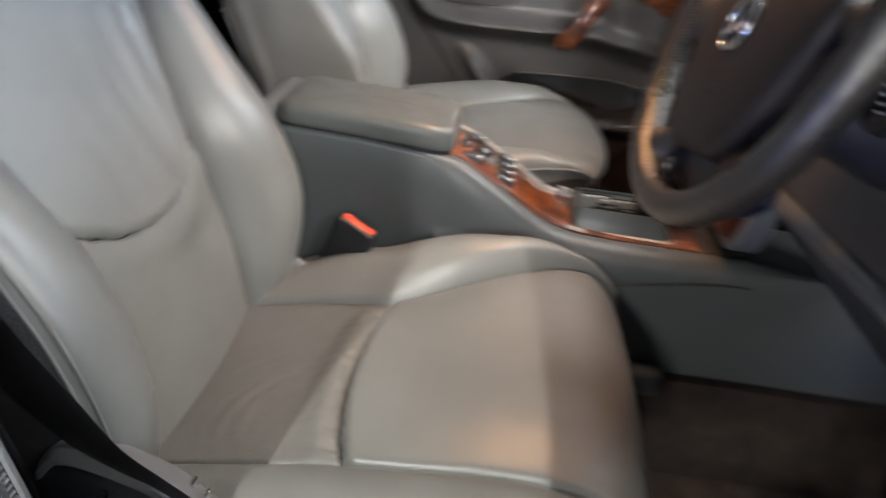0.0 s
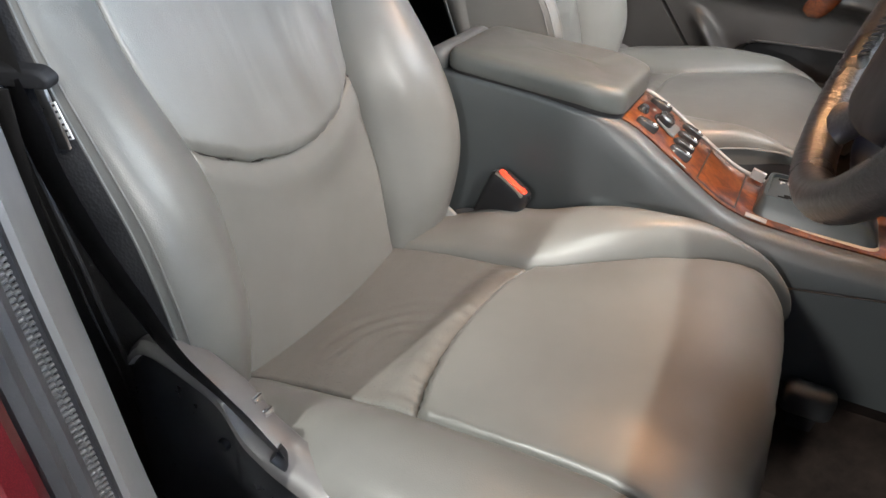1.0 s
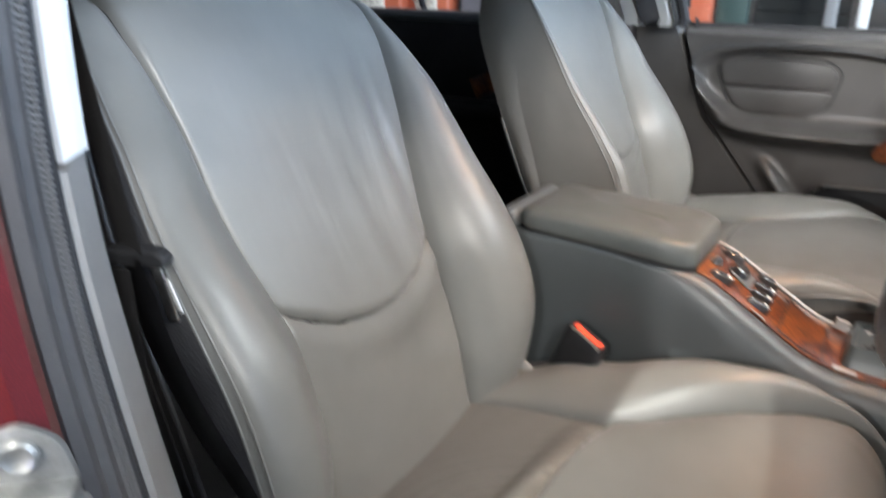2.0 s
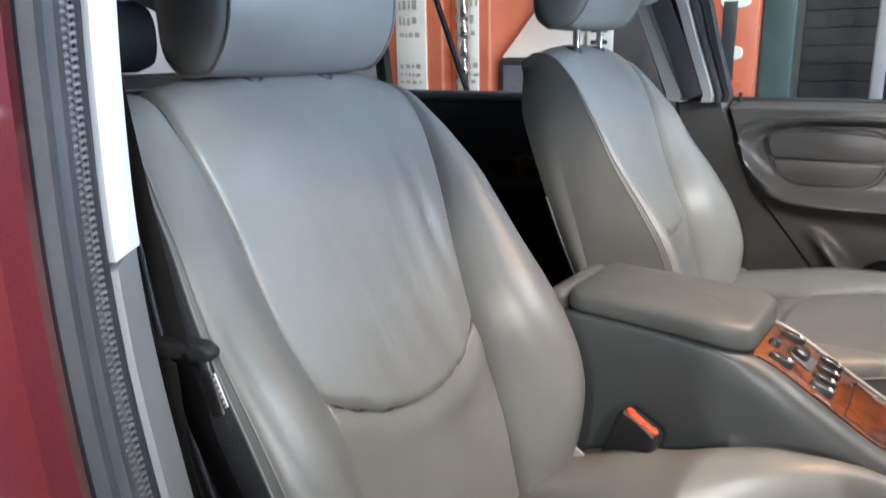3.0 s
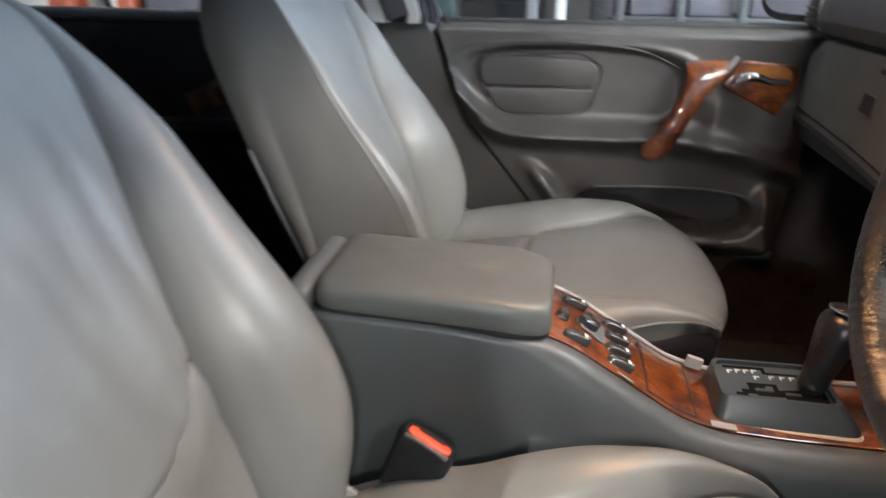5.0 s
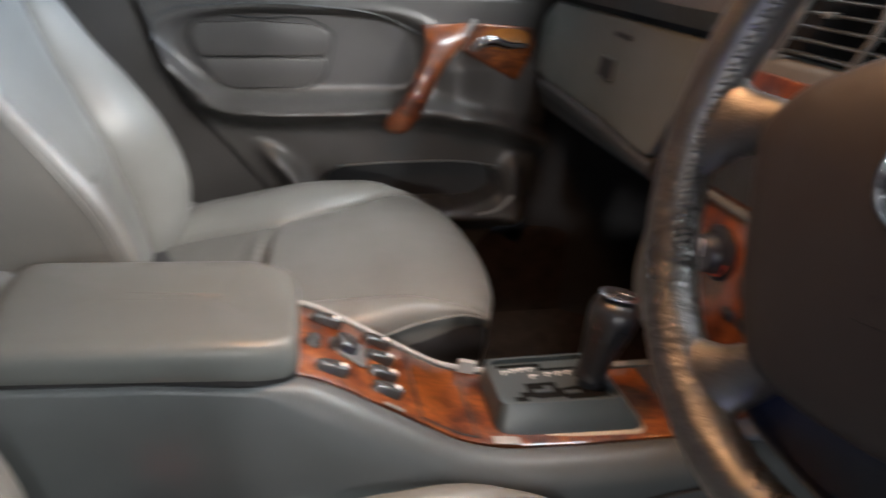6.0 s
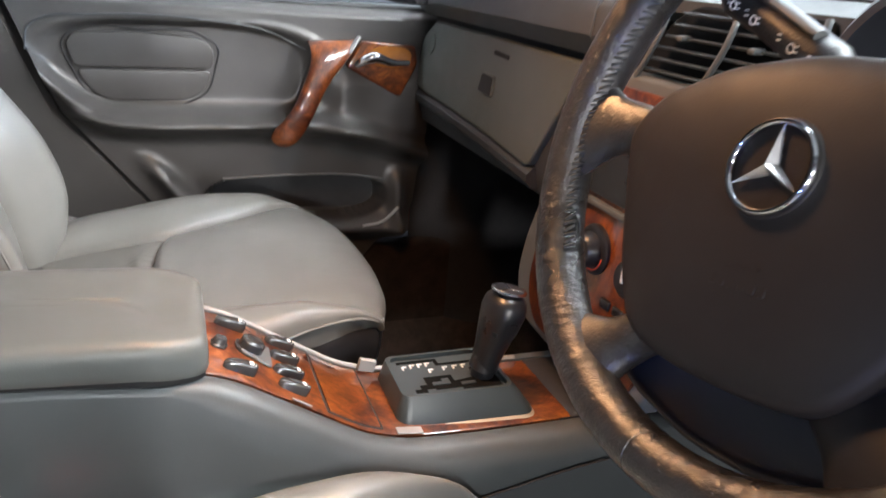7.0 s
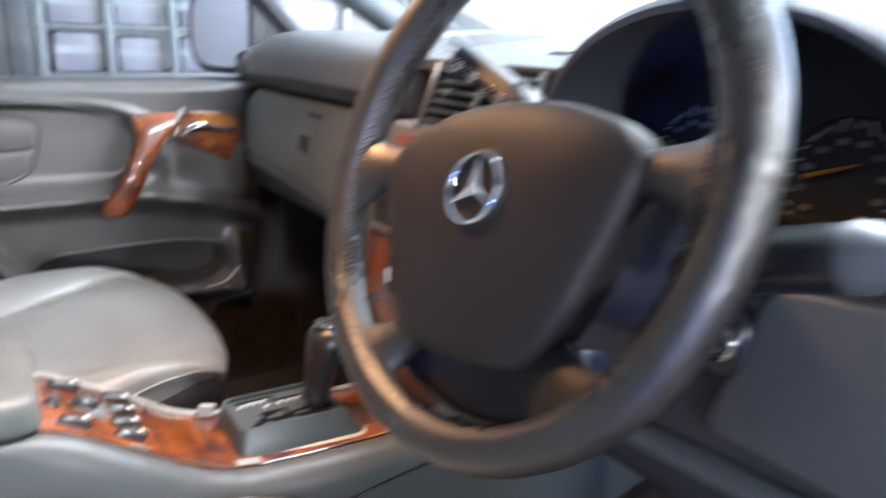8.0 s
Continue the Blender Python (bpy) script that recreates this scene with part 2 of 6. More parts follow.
def car_paint():
    m, nt, b, co = mat_base("dark_red_car_paint")
    flake = voronoi(nt, co, 1400.0)
    nt.links.new(ramp(nt, flake, [(0.1, (0.155, 0.010, 0.013)), (0.6, (0.090, 0.0045, 0.007))]), b.inputs["Base Color"])
    val(b, rough=0.38, metal=0.35, coat=1.0, coat_rough=0.05)
    bump(nt, b, noise_tex(nt, co, 160.0, 2.0), 0.04, 0.0008)
    return m


PAINT = car_paint()


def glass_mat(name, tint):
    m, nt, b, co = mat_base(name)
    b.inputs["Base Color"].default_value = (*tint, 1)
    val(b, rough=0.0, trans=1.0, ior=1.45)
    return m


GLASS = glass_mat("window_glass", (0.86, 0.90, 0.90))
# near-black trim colour, which also stands in for shade beside the driver's seat
DARK_SIDE = surface("black_side_and_shade", (0.013, 0.013, 0.015), (0.021, 0.020, 0.022), 30.0, 0.8, 0.4, 700.0)
MIRROR = surface("mirror_glass", (0.80, 0.82, 0.88), (0.84, 0.86, 0.92), 3.0, 0.03, rough_var=0.01, metal=1.0)


# ---- mesh helpers ----
def mesh_of(name, bm, material, smooth=True):
    bmesh.ops.recalc_face_normals(bm, faces=bm.faces)
    me = bpy.data.meshes.new(name)
    bm.to_mesh(me)
    bm.free()
    me.materials.append(material)
    if smooth:
        me.polygons.foreach_set("use_smooth", [True] * len(me.polygons))
        me.set_sharp_from_angle(angle=radians(38))
    return me


def adopt(ob, parent):
    ob.parent = parent
    if parent and parent.type == "EMPTY":
        ob.matrix_parent_inverse = Matrix.Translation(parent.location).inverted()
    return ob


def part(name, bm, material, parent, label="", smooth=True):
    ob = new(name, mesh_of(name, bm, material, smooth))
    adopt(ob, parent)
    if label:
        ob["label"] = label
    return ob


def solo(name, bm, material, label, category, group="", kind="", smooth=True):
    return tagged(new(name, mesh_of(name, bm, material, smooth)), label, category, group, kind)


def thing(name, base, label, category, group="", kind=""):
    ob = new(name)
    ob.empty_display_size = 0.05
    ob.location = base
    return tagged(ob, label, category, group, kind)


def spline(points, n):
    """n points on a Catmull-Rom curve through the given ones, evenly by chord length."""
    p = np.array(points, float)
    ch = np.r_[0, np.cumsum(np.linalg.norm(np.diff(p, axis=0), axis=1))]
    tg = np.gradient(p, ch, axis=0)
    out = []
    for c in np.linspace(0, ch[-1], n):
        i = min(max(np.searchsorted(ch, c, "right") - 1, 0), len(ch) - 2)
        hgt = ch[i + 1] - ch[i]
        u = (c - ch[i]) / hgt
        out.append((2 * u**3 - 3 * u**2 + 1) * p[i] + (u**3 - 2 * u**2 + u) * hgt * tg[i] + (3 * u**2 - 2 * u**3) * p[i + 1] + (u**3 - u**2) * hgt * tg[i + 1])
    return np.array(out)


def lut(table):
    xs, ys = zip(*table)
    return lambda v: float(np.interp(v, xs, ys))


def soft_lut(table, n=60):
    xs, ys = zip(*table)
    fine = np.linspace(xs[0], xs[-1], n)
    vals = np.interp(fine, xs, ys)
    for _ in range(6):
        vals[1:-1] = 0.25 * vals[:-2] + 0.5 * vals[1:-1] + 0.25 * vals[2:]
    return lambda v: float(np.interp(v, fine, vals))


def sheet(rows, close_u=False, close_v=False, bm=None):
    """Quads over rows of points."""
    bm = bm or bmesh.new()
    vs = [[bm.verts.new(p) for p in r] for r in rows]
    nr, nc = len(vs), len(vs[0])
    for i in range(nr if close_v else nr - 1):
        for j in range(nc if close_u else nc - 1):
            a, b, c, d = vs[i][j], vs[i][(j + 1) % nc], vs[(i + 1) % nr][(j + 1) % nc], vs[(i + 1) % nr][j]
            bm.faces.new((a, b, c, d))
    return bm, vs


def loft(loops, caps=True, bm=None):
    bm, vs = sheet(loops, close_u=True, bm=bm)
    if caps:
        bm.faces.new(vs[0][::-1])
        bm.faces.new(vs[-1])
    return bm


def tube(points, radius, seg=8, caps=True, bm=None, flat=1.0, up=(0, 0, 1)):
    """A round or flattened sweep along the points; radius: a number or one for each point."""
    pts = [Vector(p) for p in points]
    rad = [float(r) for r in radius] if hasattr(radius, "__len__") else [float(radius)] * len(pts)
    loops, side = [], None
    for i, p in enumerate(pts):
        tan = (pts[min(i + 1, len(pts) - 1)] - pts[max(i - 1, 0)]).normalized()
        if side is None:
            ref = Vector(up) if abs(tan.dot(Vector(up))) < 0.95 else Vector((1, 0, 0))
            side = tan.cross(ref).normalized()
        side = (side - tan * side.dot(tan)).normalized()
        nrm = side.cross(tan)
        loops.append([p + (rad[i] * math.cos(a)) * side + (rad[i] * flat * math.sin(a)) * nrm for a in np.linspace(0, 2 * math.pi, seg, endpoint=False)])
    return loft(loops, caps, bm)


def box(size, at=(0, 0, 0), bevel=0.004, seg=2, m=None):
    bm = bmesh.new()
    bmesh.ops.create_cube(bm, size=1.0)
    bmesh.ops.scale(bm, vec=size, verts=bm.verts)
    if bevel:
        bmesh.ops.bevel(bm, geom=bm.edges[:], offset=min(bevel, 0.49 * min(size)), segments=seg, profile=0.5, affect="EDGES")
    bmesh.ops.transform(bm, matrix=(m if m else Matrix.Translation(at)), verts=bm.verts)
    return bm


def slab(outline, place, depth, bevel=0.003, seg=2):
    """A plate: outline in its plane, place(u, v, w) gives the point, w from 0 (back) to depth (front). The front edge is rounded."""
    o = np.array(outline, float)
    c = o.mean(0)
    steps = [(0.0, 0.0), (depth - bevel, 0.0)] + [(depth - bevel + bevel * math.sin(a), bevel * (1 - math.cos(a))) for a in np.linspace(0, math.pi / 2, seg + 1)[1:]]
    nx = np.roll(o, -1, 0) - np.roll(o, 1, 0)
    nrm = np.stack([nx[:, 1], -nx[:, 0]], 1) / (np.linalg.norm(nx, axis=1)[:, None] + 1e-9)
    area = 0.5 * np.sum(o[:, 0] * np.roll(o[:, 1], -1) - o[:, 1] * np.roll(o[:, 0], -1))
    nrm *= 1 if area > 0 else -1
    loops = [[place(*(float(q) for q in p - n * inset), float(w)) for p, n in zip(o, nrm)] for w, inset in steps]
    return loft(loops)


def rounded(outline, r, n=4):
    """The outline with its corners rounded by r."""
    o = [Vector(p) for p in outline]
    out = []
    for i, p in enumerate(o):
        a, b = (o[i - 1] - p), (o[(i + 1) % len(o)] - p)
        d = min(r, 0.45 * a.length, 0.45 * b.length)
        s, e = p + a.normalized() * d, p + b.normalized() * d
        for k in range(n + 1):
            u = k / n
            out.append(tuple((1 - u) ** 2 * s + 2 * u * (1 - u) * p + u * u * e))
    return out


def ring(n, ru, rv, cu=0.0, cv=0.0, power=2.0, start=0.0):
    out = []
    for a in np.linspace(0, 2 * math.pi, n, endpoint=False) + start:
        c, s = math.cos(a), math.sin(a)
        out.append((cu + ru * math.copysign(abs(c) ** (2 / power), c), cv + rv * math.copysign(abs(s) ** (2 / power), s)))
    return out


def smoothstep(a, b, x):
    u = min(max((x - a) / (b - a), 0.0), 1.0)
    return u * u * (3 - 2 * u)


def clustered(n):
    return [0.5 - 0.5 * math.cos(math.pi * k / (n - 1)) for k in range(n)]


# ---- front seats ----
class Line:
    """A curve in the x-z plane with its outward side."""

    def __init__(self, points, side):
        self.p = spline(points, 241)
        self.len = float(np.linalg.norm(np.diff(self.p, axis=0), axis=1).sum())
        t = np.gradient(self.p, axis=0)
        t /= np.linalg.norm(t, axis=1)[:, None]
        self.n = np.stack([side * t[:, 1], -side * t[:, 0]], 1)

    def at(self, v, off):
        i = min(max(v, 0.0), 1.0) * 240
        k = min(int(i), 239)
        u = i - k
        q = (1 - u) * self.p[k] + u * self.p[k + 1]
        m = (1 - u) * self.n[k] + u * self.n[k + 1]
        return q + off * m

    def find(self, axis, value):
        return float(np.argmin(np.abs(self.p[:, axis] - value))) / 240


def edge_roll(d, r, depth):
    return -depth * (1 - min(d / r, 1.0)) ** 2


def bolster_shape(a, half, wide, rise, tail, pts=None):
    """Across the bolster from the seam (a=0) over its ridge and down the outside (a=1): width and height."""
    w = wide - half
    pts = BOLSTER_CURVE if pts is None else pts
    k = a * (len(pts) - 1)
    i = min(int(k), len(pts) - 2)
    u = k - i
    px, pz, pt = (1 - u) * pts[i] + u * pts[i + 1]
    return half + w * px, rise * pz + tail * pt


BOLSTER_CURVE = spline([(0, 0, 0), (0.10, 0.34, 0), (0.30, 0.78, 0), (0.55, 1.0, 0), (0.78, 0.92, 0), (0.93, 0.62, 0), (1.0, 0.15, -0.1), (1.0, 0.0, -0.5), (0.985, 0.0, -1.0)], 60)


EDGE_CURVE = spline([(0, 0, 0), (0.15, 0.22, 0), (0.40, 0.62, 0), (0.68, 0.93, 0), (0.86, 1.0, 0), (0.96, 0.90, 0), (1.0, 0.62, 0), (1.0, 0.25, -0.25), (1.0, 0.0, -0.6), (0.99, 0.0, -1.0)], 60)


def slim_shift(k):
    """How far the passenger seat's inner rear edge lies ahead of its back."""
    return (0.105 - 0.140 * k) * (1 - smoothstep(0.82, 1.0, k))


def seat_back(parent, yc, seed, folds):
    front = Line([(0.088, 0.79), (0.066, 0.88), (0.042, 1.0), (0.002, 1.10), (-0.043, 1.19), (-0.082, 1.28), (-0.117, 1.352), (-0.143, 1.380), (-0.178, 1.388), (-0.210, 1.374)], 1)
    rear = Line([(-0.085, 0.80), (-0.115, 0.95), (-0.15, 1.10), (-0.178, 1.24), (-0.198, 1.33), (-0.206, 1.352), (-0.212, 1.362)], 1)
    v_of = front.find
    half = soft_lut([(0, 0.150), (v_of(1, 1.0), 0.138), (v_of(1, 1.09), 0.131), (v_of(1, 1.15), 0.150), (v_of(1, 1.2), 0.166), (v_of(1, 1.29), 0.187), (v_of(1, 1.36), 0.197), (1, 0.188)])
    wide = soft_lut([(0, 0.235), (v_of(1, 0.92), 0.255), (v_of(1, 1.0), 0.264), (v_of(1, 1.1), 0.262), (v_of(1, 1.2), 0.252), (v_of(1, 1.3), 0.237), (v_of(1, 1.38), 0.217), (1, 0.20)])
    rise = soft_lut([(0, 0.0), (v_of(1, 0.84), 0.010), (v_of(1, 0.9), 0.045), (v_of(1, 0.98), 0.072), (v_of(1, 1.06), 0.074), (v_of(1, 1.15), 0.052), (v_of(1, 1.28), 0.026), (v_of(1, 1.37), 0.008), (1, 0.002)])
    tail = soft_lut([(0, 0.10), (0.3, 0.085), (0.6, 0.062), (v_of(1, 1.33), 0.04), (v_of(1, 1.39), 0.02), (1, 0.006)])

    def seam(s):
        z = 1.057 + 0.044 * min(abs(s) / 0.134, 1.15) ** 2.3
        return front.find(1, z)

    def skin(s, v, off):
        x, z = front.at(v, off)
        if s < 0 and folds:
            # the insert of the driver's seat narrows towards the door side at the top
            h, d = half(v), 0.030 * smoothstep(1.10, 1.30, front.at(v, 0)[1])
            s = s * (1 - d / h) if -s < h else -(h - d) + (s + h) * (wide(v) - h + d) / (wide(v) - h)
        s = s * (0.70 if s < 0 and not folds else 1.0)
        return (x, yc + s, z - 0.020 * smoothstep(1.25, 1.39, z) * (abs(s) / 0.2) ** 4)

    def fold(s, v):
        if not folds:
            return 0.0008 * noise.noise(Vector((s * 14, v * 16, seed)))
        z = front.at(v, 0)[1]
        body = math.exp(-((z - 1.18) / 0.10) ** 2)
        long = 0.0115 * noise.noise(Vector((s * 38 + 3 + z * 4, v * 3, seed))) * body * smoothstep(-0.08, 0.06, s) * smoothstep(0.165, 0.110, s)
        long += 0.0005 * noise.noise(Vector((s * 26 + z * 20, z * 9, seed + 8))) * math.exp(-((z - 1.27) / 0.08) ** 2) * smoothstep(0.06, -0.10, s)
        return long + 0.0022 * noise.noise(Vector((s * 11, v * 7, seed + 5)))

    # upper insert, overhanging the curved seam
    rows, vs_ = [], clustered(64)
    for k in vs_:
        row = []
        for j in clustered(46):
            s_n = 2 * j - 1
            v0 = seam(s_n * 0.134)
            v = v0 + (1 - v0) * k
            s = s_n * half(v)
            d_low, d_side = (v - v0) * front.len, (1 - abs(s_n)) * half(v)
            off = 0.012 * (1 - s_n * s_n) + fold(s, v) + edge_roll(d_side, 0.008, 0.009) + edge_roll(d_low, 0.012, 0.008)
            off += 0.010 * math.exp(-d_low / 0.07) * (1 - s_n**4)
            pinch = math.exp(-d_low / 0.025) * math.exp(-((abs(s_n) - 0.9) / 0.16) ** 2)
            off += 0.0012 * pinch * math.sin(s_n * 52 + 1.3 * seed)
            row.append(skin(s, v, off))
        rows.append(row)
    tuck = [[skin((2 * j - 1) * half(seam((2 * j - 1) * 0.134)), seam((2 * j - 1) * 0.134) - dv, off) for j in clustered(46)] for dv, off in ((0.004, -0.014), (0.002, -0.004))]
    rows = tuck + rows
    bm, _ = sheet(rows)
    part("backrest_insert", bm, LEATHER_CREASED if folds else LEATHER, parent, "soft grey leather upper insert with creases")

    # lumbar panel
    rows = []
    for k in clustered(44):
        row = []
        for j in clustered(40):
            s_n = 2 * j - 1
            v1 = seam(s_n * 0.134)
            v = v1 * k
            s = s_n * half(v)
            d_top, d_side = (v1 - v) * front.len, (1 - abs(s_n)) * half(v)
            off = 0.004 * (1 - s_n * s_n) + edge_roll(d_side, 0.007, 0.009) + edge_roll(d_top, 0.005, 0.004)
            off += 0.006 * math.exp(-((d_top - 0.026) / 0.022) ** 2) + 0.0012 * noise.noise(Vector((s * 13, v * 15, seed + 9)))
            row.append(skin(s, v, off))
        rows.append(row)
    bm, _ = sheet(rows)
    part("lumbar_panel", bm, LEATHER, parent)

    under = []
    for s_n in np.linspace(-0.97, 0.97, 60):
        v0 = seam(s_n * 0.134)
        under.append(skin(s_n * half(v0), v0 - 0.002, -0.001 + 0.004 * (1 - s_n * s_n)))
    part("seam_line", tube(under, 0.0015, 6), SEAM_DARK, parent, "dark seam fold")

    for sg in (-1, 1):
        rows, edge = [], []
        for k in np.linspace(0, 1, 72):
            row = []
            for a in np.linspace(0, 1, 40):
                w, off = bolster_shape(a, half(k), wide(k), rise(k), tail(k), EDGE_CURVE if not folds and sg < 0 else None)
                off += edge_roll(w - half(k), 0.007, 0.009) + 0.0018 * noise.noise(Vector((w * 9, k * 9, seed + 3 * sg))) * math.sin(math.pi * min(a * 1.3, 1))
                row.append(skin(sg * w, k, off))
            rows.append(row)
            edge.append(row[-1])
        if sg < 0 and folds:
            bm, _ = sheet([r[21:] for r in rows])
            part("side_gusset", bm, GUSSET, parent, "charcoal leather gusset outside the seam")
            rows = [r[:22] for r in rows]
        bm, _ = sheet(rows)
        part("backrest_bolster", bm, LEATHER, parent, "smooth raised grey leather side bolster")
        if sg < 0 and folds:
            for a in (0.50, 0.535):
                line = []
                for k in np.linspace(0.06, 0.97, 80):
                    w, off = bolster_shape(a, half(k), wide(k), rise(k), tail(k))
                    line.append(skin(sg * w, k, off + 0.0002))
                part("stitched_seam", tube(line, 0.0013, 6), LEATHER_SEAM, parent)
        part("seam_line", tube([skin(sg * half(k), k, -0.0078) for k in np.linspace(0.03, 0.965, 90)], 0.0013, 6), SEAM_DARK, parent, "dark seam fold")
        if not folds and sg < 0:
            for a in (0.50, 0.545):
                line = []
                for k in np.linspace(0.05, 0.96, 80):
                    w, off = bolster_shape(a, half(k), wide(k), rise(k), tail(k), EDGE_CURVE)
                    line.append(skin(sg * w, k, off + 0.0003))
                part("stitched_seam", tube(line, 0.0012, 6), LEATHER_SEAM, parent)
        else:
            ridge = [skin(sg * (wide(k) + 0.0015), k, 0.03 * rise(k) - 0.12 * tail(k)) for k in np.linspace(0.02, 0.985, 70)]
            part("piping", tube(ridge, 0.0022, 6), GUSSET if folds and sg < 0 else LEATHER_SEAM, parent)
        second = [skin(sg * (wide(k) + 0.0005), k, -0.30 * tail(k)) for k in np.linspace(0.02, 0.97, 70)]
        if folds:
            # door-side piping is black, to keep the gap by the pillar dark
            part("piping", tube(second, 0.0016, 6), RUBBER_DEEP if sg < 0 else LEATHER_SEAM, parent)
        # side and rear cover
        rows = []
        for i, k in enumerate(np.linspace(0, 1, 72)):
            bx, bz = rear.at(k, 0)
            e = Vector(edge[i])
            slim = not folds and sg < 0
            t = Vector((bx + (slim_shift(k) if slim else 0.0), yc + sg * (wide(k) - 0.022) * (0.74 if slim else 1.0), bz))
            rows.append([tuple(e.lerp(t, u) + Vector((0, sg * 0.010 * math.sin(math.pi * u) * (1 - k), 0))) for u in np.linspace(0, 1, 10)])
        bm, _ = sheet(rows)
        # driver's door side: shade by the pillar is put into the colour
        dark = folds and sg < 0
        part("backrest_side", bm, DARK_SIDE if dark else LEATHER, parent, "side gusset coloured black for shade" if dark else "grey leather side gusset")
        part("piping", tube([r[-1] for r in (rows[2:-1] if folds else rows[2:44])], 0.0035, 6), (RUBBER_DEEP if dark else LEATHER_SEAM) if folds else PLASTIC_DARK, parent)
    rows = []
    for k in np.linspace(0, 1, 40):
        bx, bz = rear.at(k, 0)
        w = wide(k) - 0.022
        rows.append([(bx - 0.012 * (1 - u * u) - (0.0 if folds else -slim_shift(k) * max(-u, 0)), yc + u * w * (0.74 if u < 0 and not folds else 1.0), bz) for u in np.linspace(-1, 1, 15)])
    bm, _ = sheet(rows)
    part("back_cover", bm, PLASTIC, parent, "moulded grey back cover")


def seat_cushion(parent, yc, seed, folds, lift=0.0):
    short = lift > 0
    top = Line([(0.0, 0.862), (0.06, 0.874), (0.15, 0.893), (0.25, 0.908), (0.36, 0.921), (0.45, 0.925), (0.50, 0.918)] + ([(0.513, 0.912), (0.520, 0.905), (0.522, 0.896)] if short else [(0.525, 0.902), (0.534, 0.882), (0.526, 0.864)]), -1)
    v_of = lambda x: float(np.argmin(np.abs(top.p[: int(0.9 * 240), 0] - x))) / 240
    half = soft_lut([(0, 0.150), (v_of(0.10), 0.152), (v_of(0.25), 0.143), (v_of(0.36), 0.182), (v_of(0.46), 0.232), (v_of(0.5), 0.242), (1, 0.24)])
    wide = soft_lut([(0, 0.235), (v_of(0.15), 0.262), (v_of(0.35), 0.272), (v_of(0.48), 0.266), (v_of(0.52), 0.258), (1, 0.250)])
    near = soft_lut([(0, 0.150), (v_of(0.25), 0.146), (v_of(0.40), 0.146), (v_of(0.48), 0.152), (v_of(0.52), 0.166), (1, 0.18)])
    rise = soft_lut([(0, 0.012), (v_of(0.12), 0.030), (v_of(0.28), 0.036), (v_of(0.40), 0.024), (v_of(0.48), 0.006), (1, 0.001)])
    tail = soft_lut([(0, 0.03), (v_of(0.3), 0.028), (v_of(0.44), 0.030), (v_of(0.49), 0.022), (1, 0.006)] if short else [(0, 0.075), (v_of(0.3), 0.10), (v_of(0.47), 0.085), (v_of(0.52), 0.045), (1, 0.016)])

    def skin(s, v, off):
        x, z = top.at(v, off)
        if short and s < 0:
            z += 0.008 * smoothstep(0.30, 0.50, x) * smoothstep(0.08, 0.22, -s)
            s *= 1 - 0.15 * smoothstep(0.25, 0.47, x)
        if short:
            x += 0.009 * smoothstep(0.36, 0.52, x) * (1 - (s / 0.12) ** 2)
        return (x, yc + s, z + lift)

    def side_half(v, s_n):
        """Half width of the middle panels: on the door side the driver's insert keeps its width to the front."""
        if short or s_n >= 0:
            return half(v)
        return min(half(v), near(v))

    def tilt(v):
        x = top.at(v, 0)[0]
        return 0.0 if short else 0.020 * smoothstep(0.24, 0.40, x) * smoothstep(0.54, 0.48, x)

    def seam(s_n):
        return v_of(0.234 + 0.020 * abs(s_n) ** 2.2)

    rows = []
    for k in clustered(72):
        row = []
        for j in clustered(90):
            s_n = 2 * j - 1
            v = seam(s_n) * k
            s = s_n * side_half(v, s_n)
            d_f, d_s = (seam(s_n) - v) * top.len, (1 - abs(s_n)) * side_half(v, s_n)
            off = edge_roll(d_s, 0.008, 0.009) + edge_roll(d_f, 0.007, 0.009) - 0.008 * (1 - s_n * s_n)
            off += 0.009 * math.exp(-((d_f - 0.022) / 0.018) ** 2) * (1 - s_n**4)
            if folds:
                rr = math.hypot(top.at(v, 0)[0] - 0.215, s + 0.075)
                ang = math.atan2(s + 0.075, 0.215 - top.at(v, 0)[0])
                off += 0.0013 * math.sin(rr * 330 + 2.0 * noise.noise(Vector((s * 20, v * 20, 3)))) * math.exp(-((rr - 0.095) / 0.038) ** 2) * math.exp(-((ang - 0.6) / 0.9) ** 2)
            if folds:
                off += 0.0022 * math.exp(-d_f / 0.028) * noise.noise(Vector((s * 110, d_f * 30, 6.0)))
                off += 0.0012 * math.exp(-d_s / 0.05) * noise.noise(Vector((v * 90, s * 12, 2.0)))
            row.append(skin(s, v, off))
        rows.append(row)
    bm, _ = sheet(rows)
    part("cushion_rear_panel", bm, LEATHER_PERF, parent, "perforated grey leather panel with fine creases")

    rows = []
    for k in clustered(64):
        row = []
        for j in clustered(48):
            s_n = 2 * j - 1
            v0 = seam(s_n)
            v = v0 + (1 - v0) * k
            s = s_n * side_half(v, s_n)
            d_r, d_s = (v - v0) * top.len, (1 - abs(s_n)) * side_half(v, s_n)
            off = 0.010 * (1 - s_n**4) + edge_roll(d_s, 0.008, 0.009) + edge_roll(d_r, 0.012, 0.012)
            off += 0.004 * math.exp(-d_r / 0.05) + 0.0016 * noise.noise(Vector((s * 12, v * 11, seed + 2)))
            off += tilt(v) * smoothstep(0.1, 1.0, s_n)
            lip = math.exp(-((top.at(v, 0)[0] - 0.50) / 0.05) ** 2)
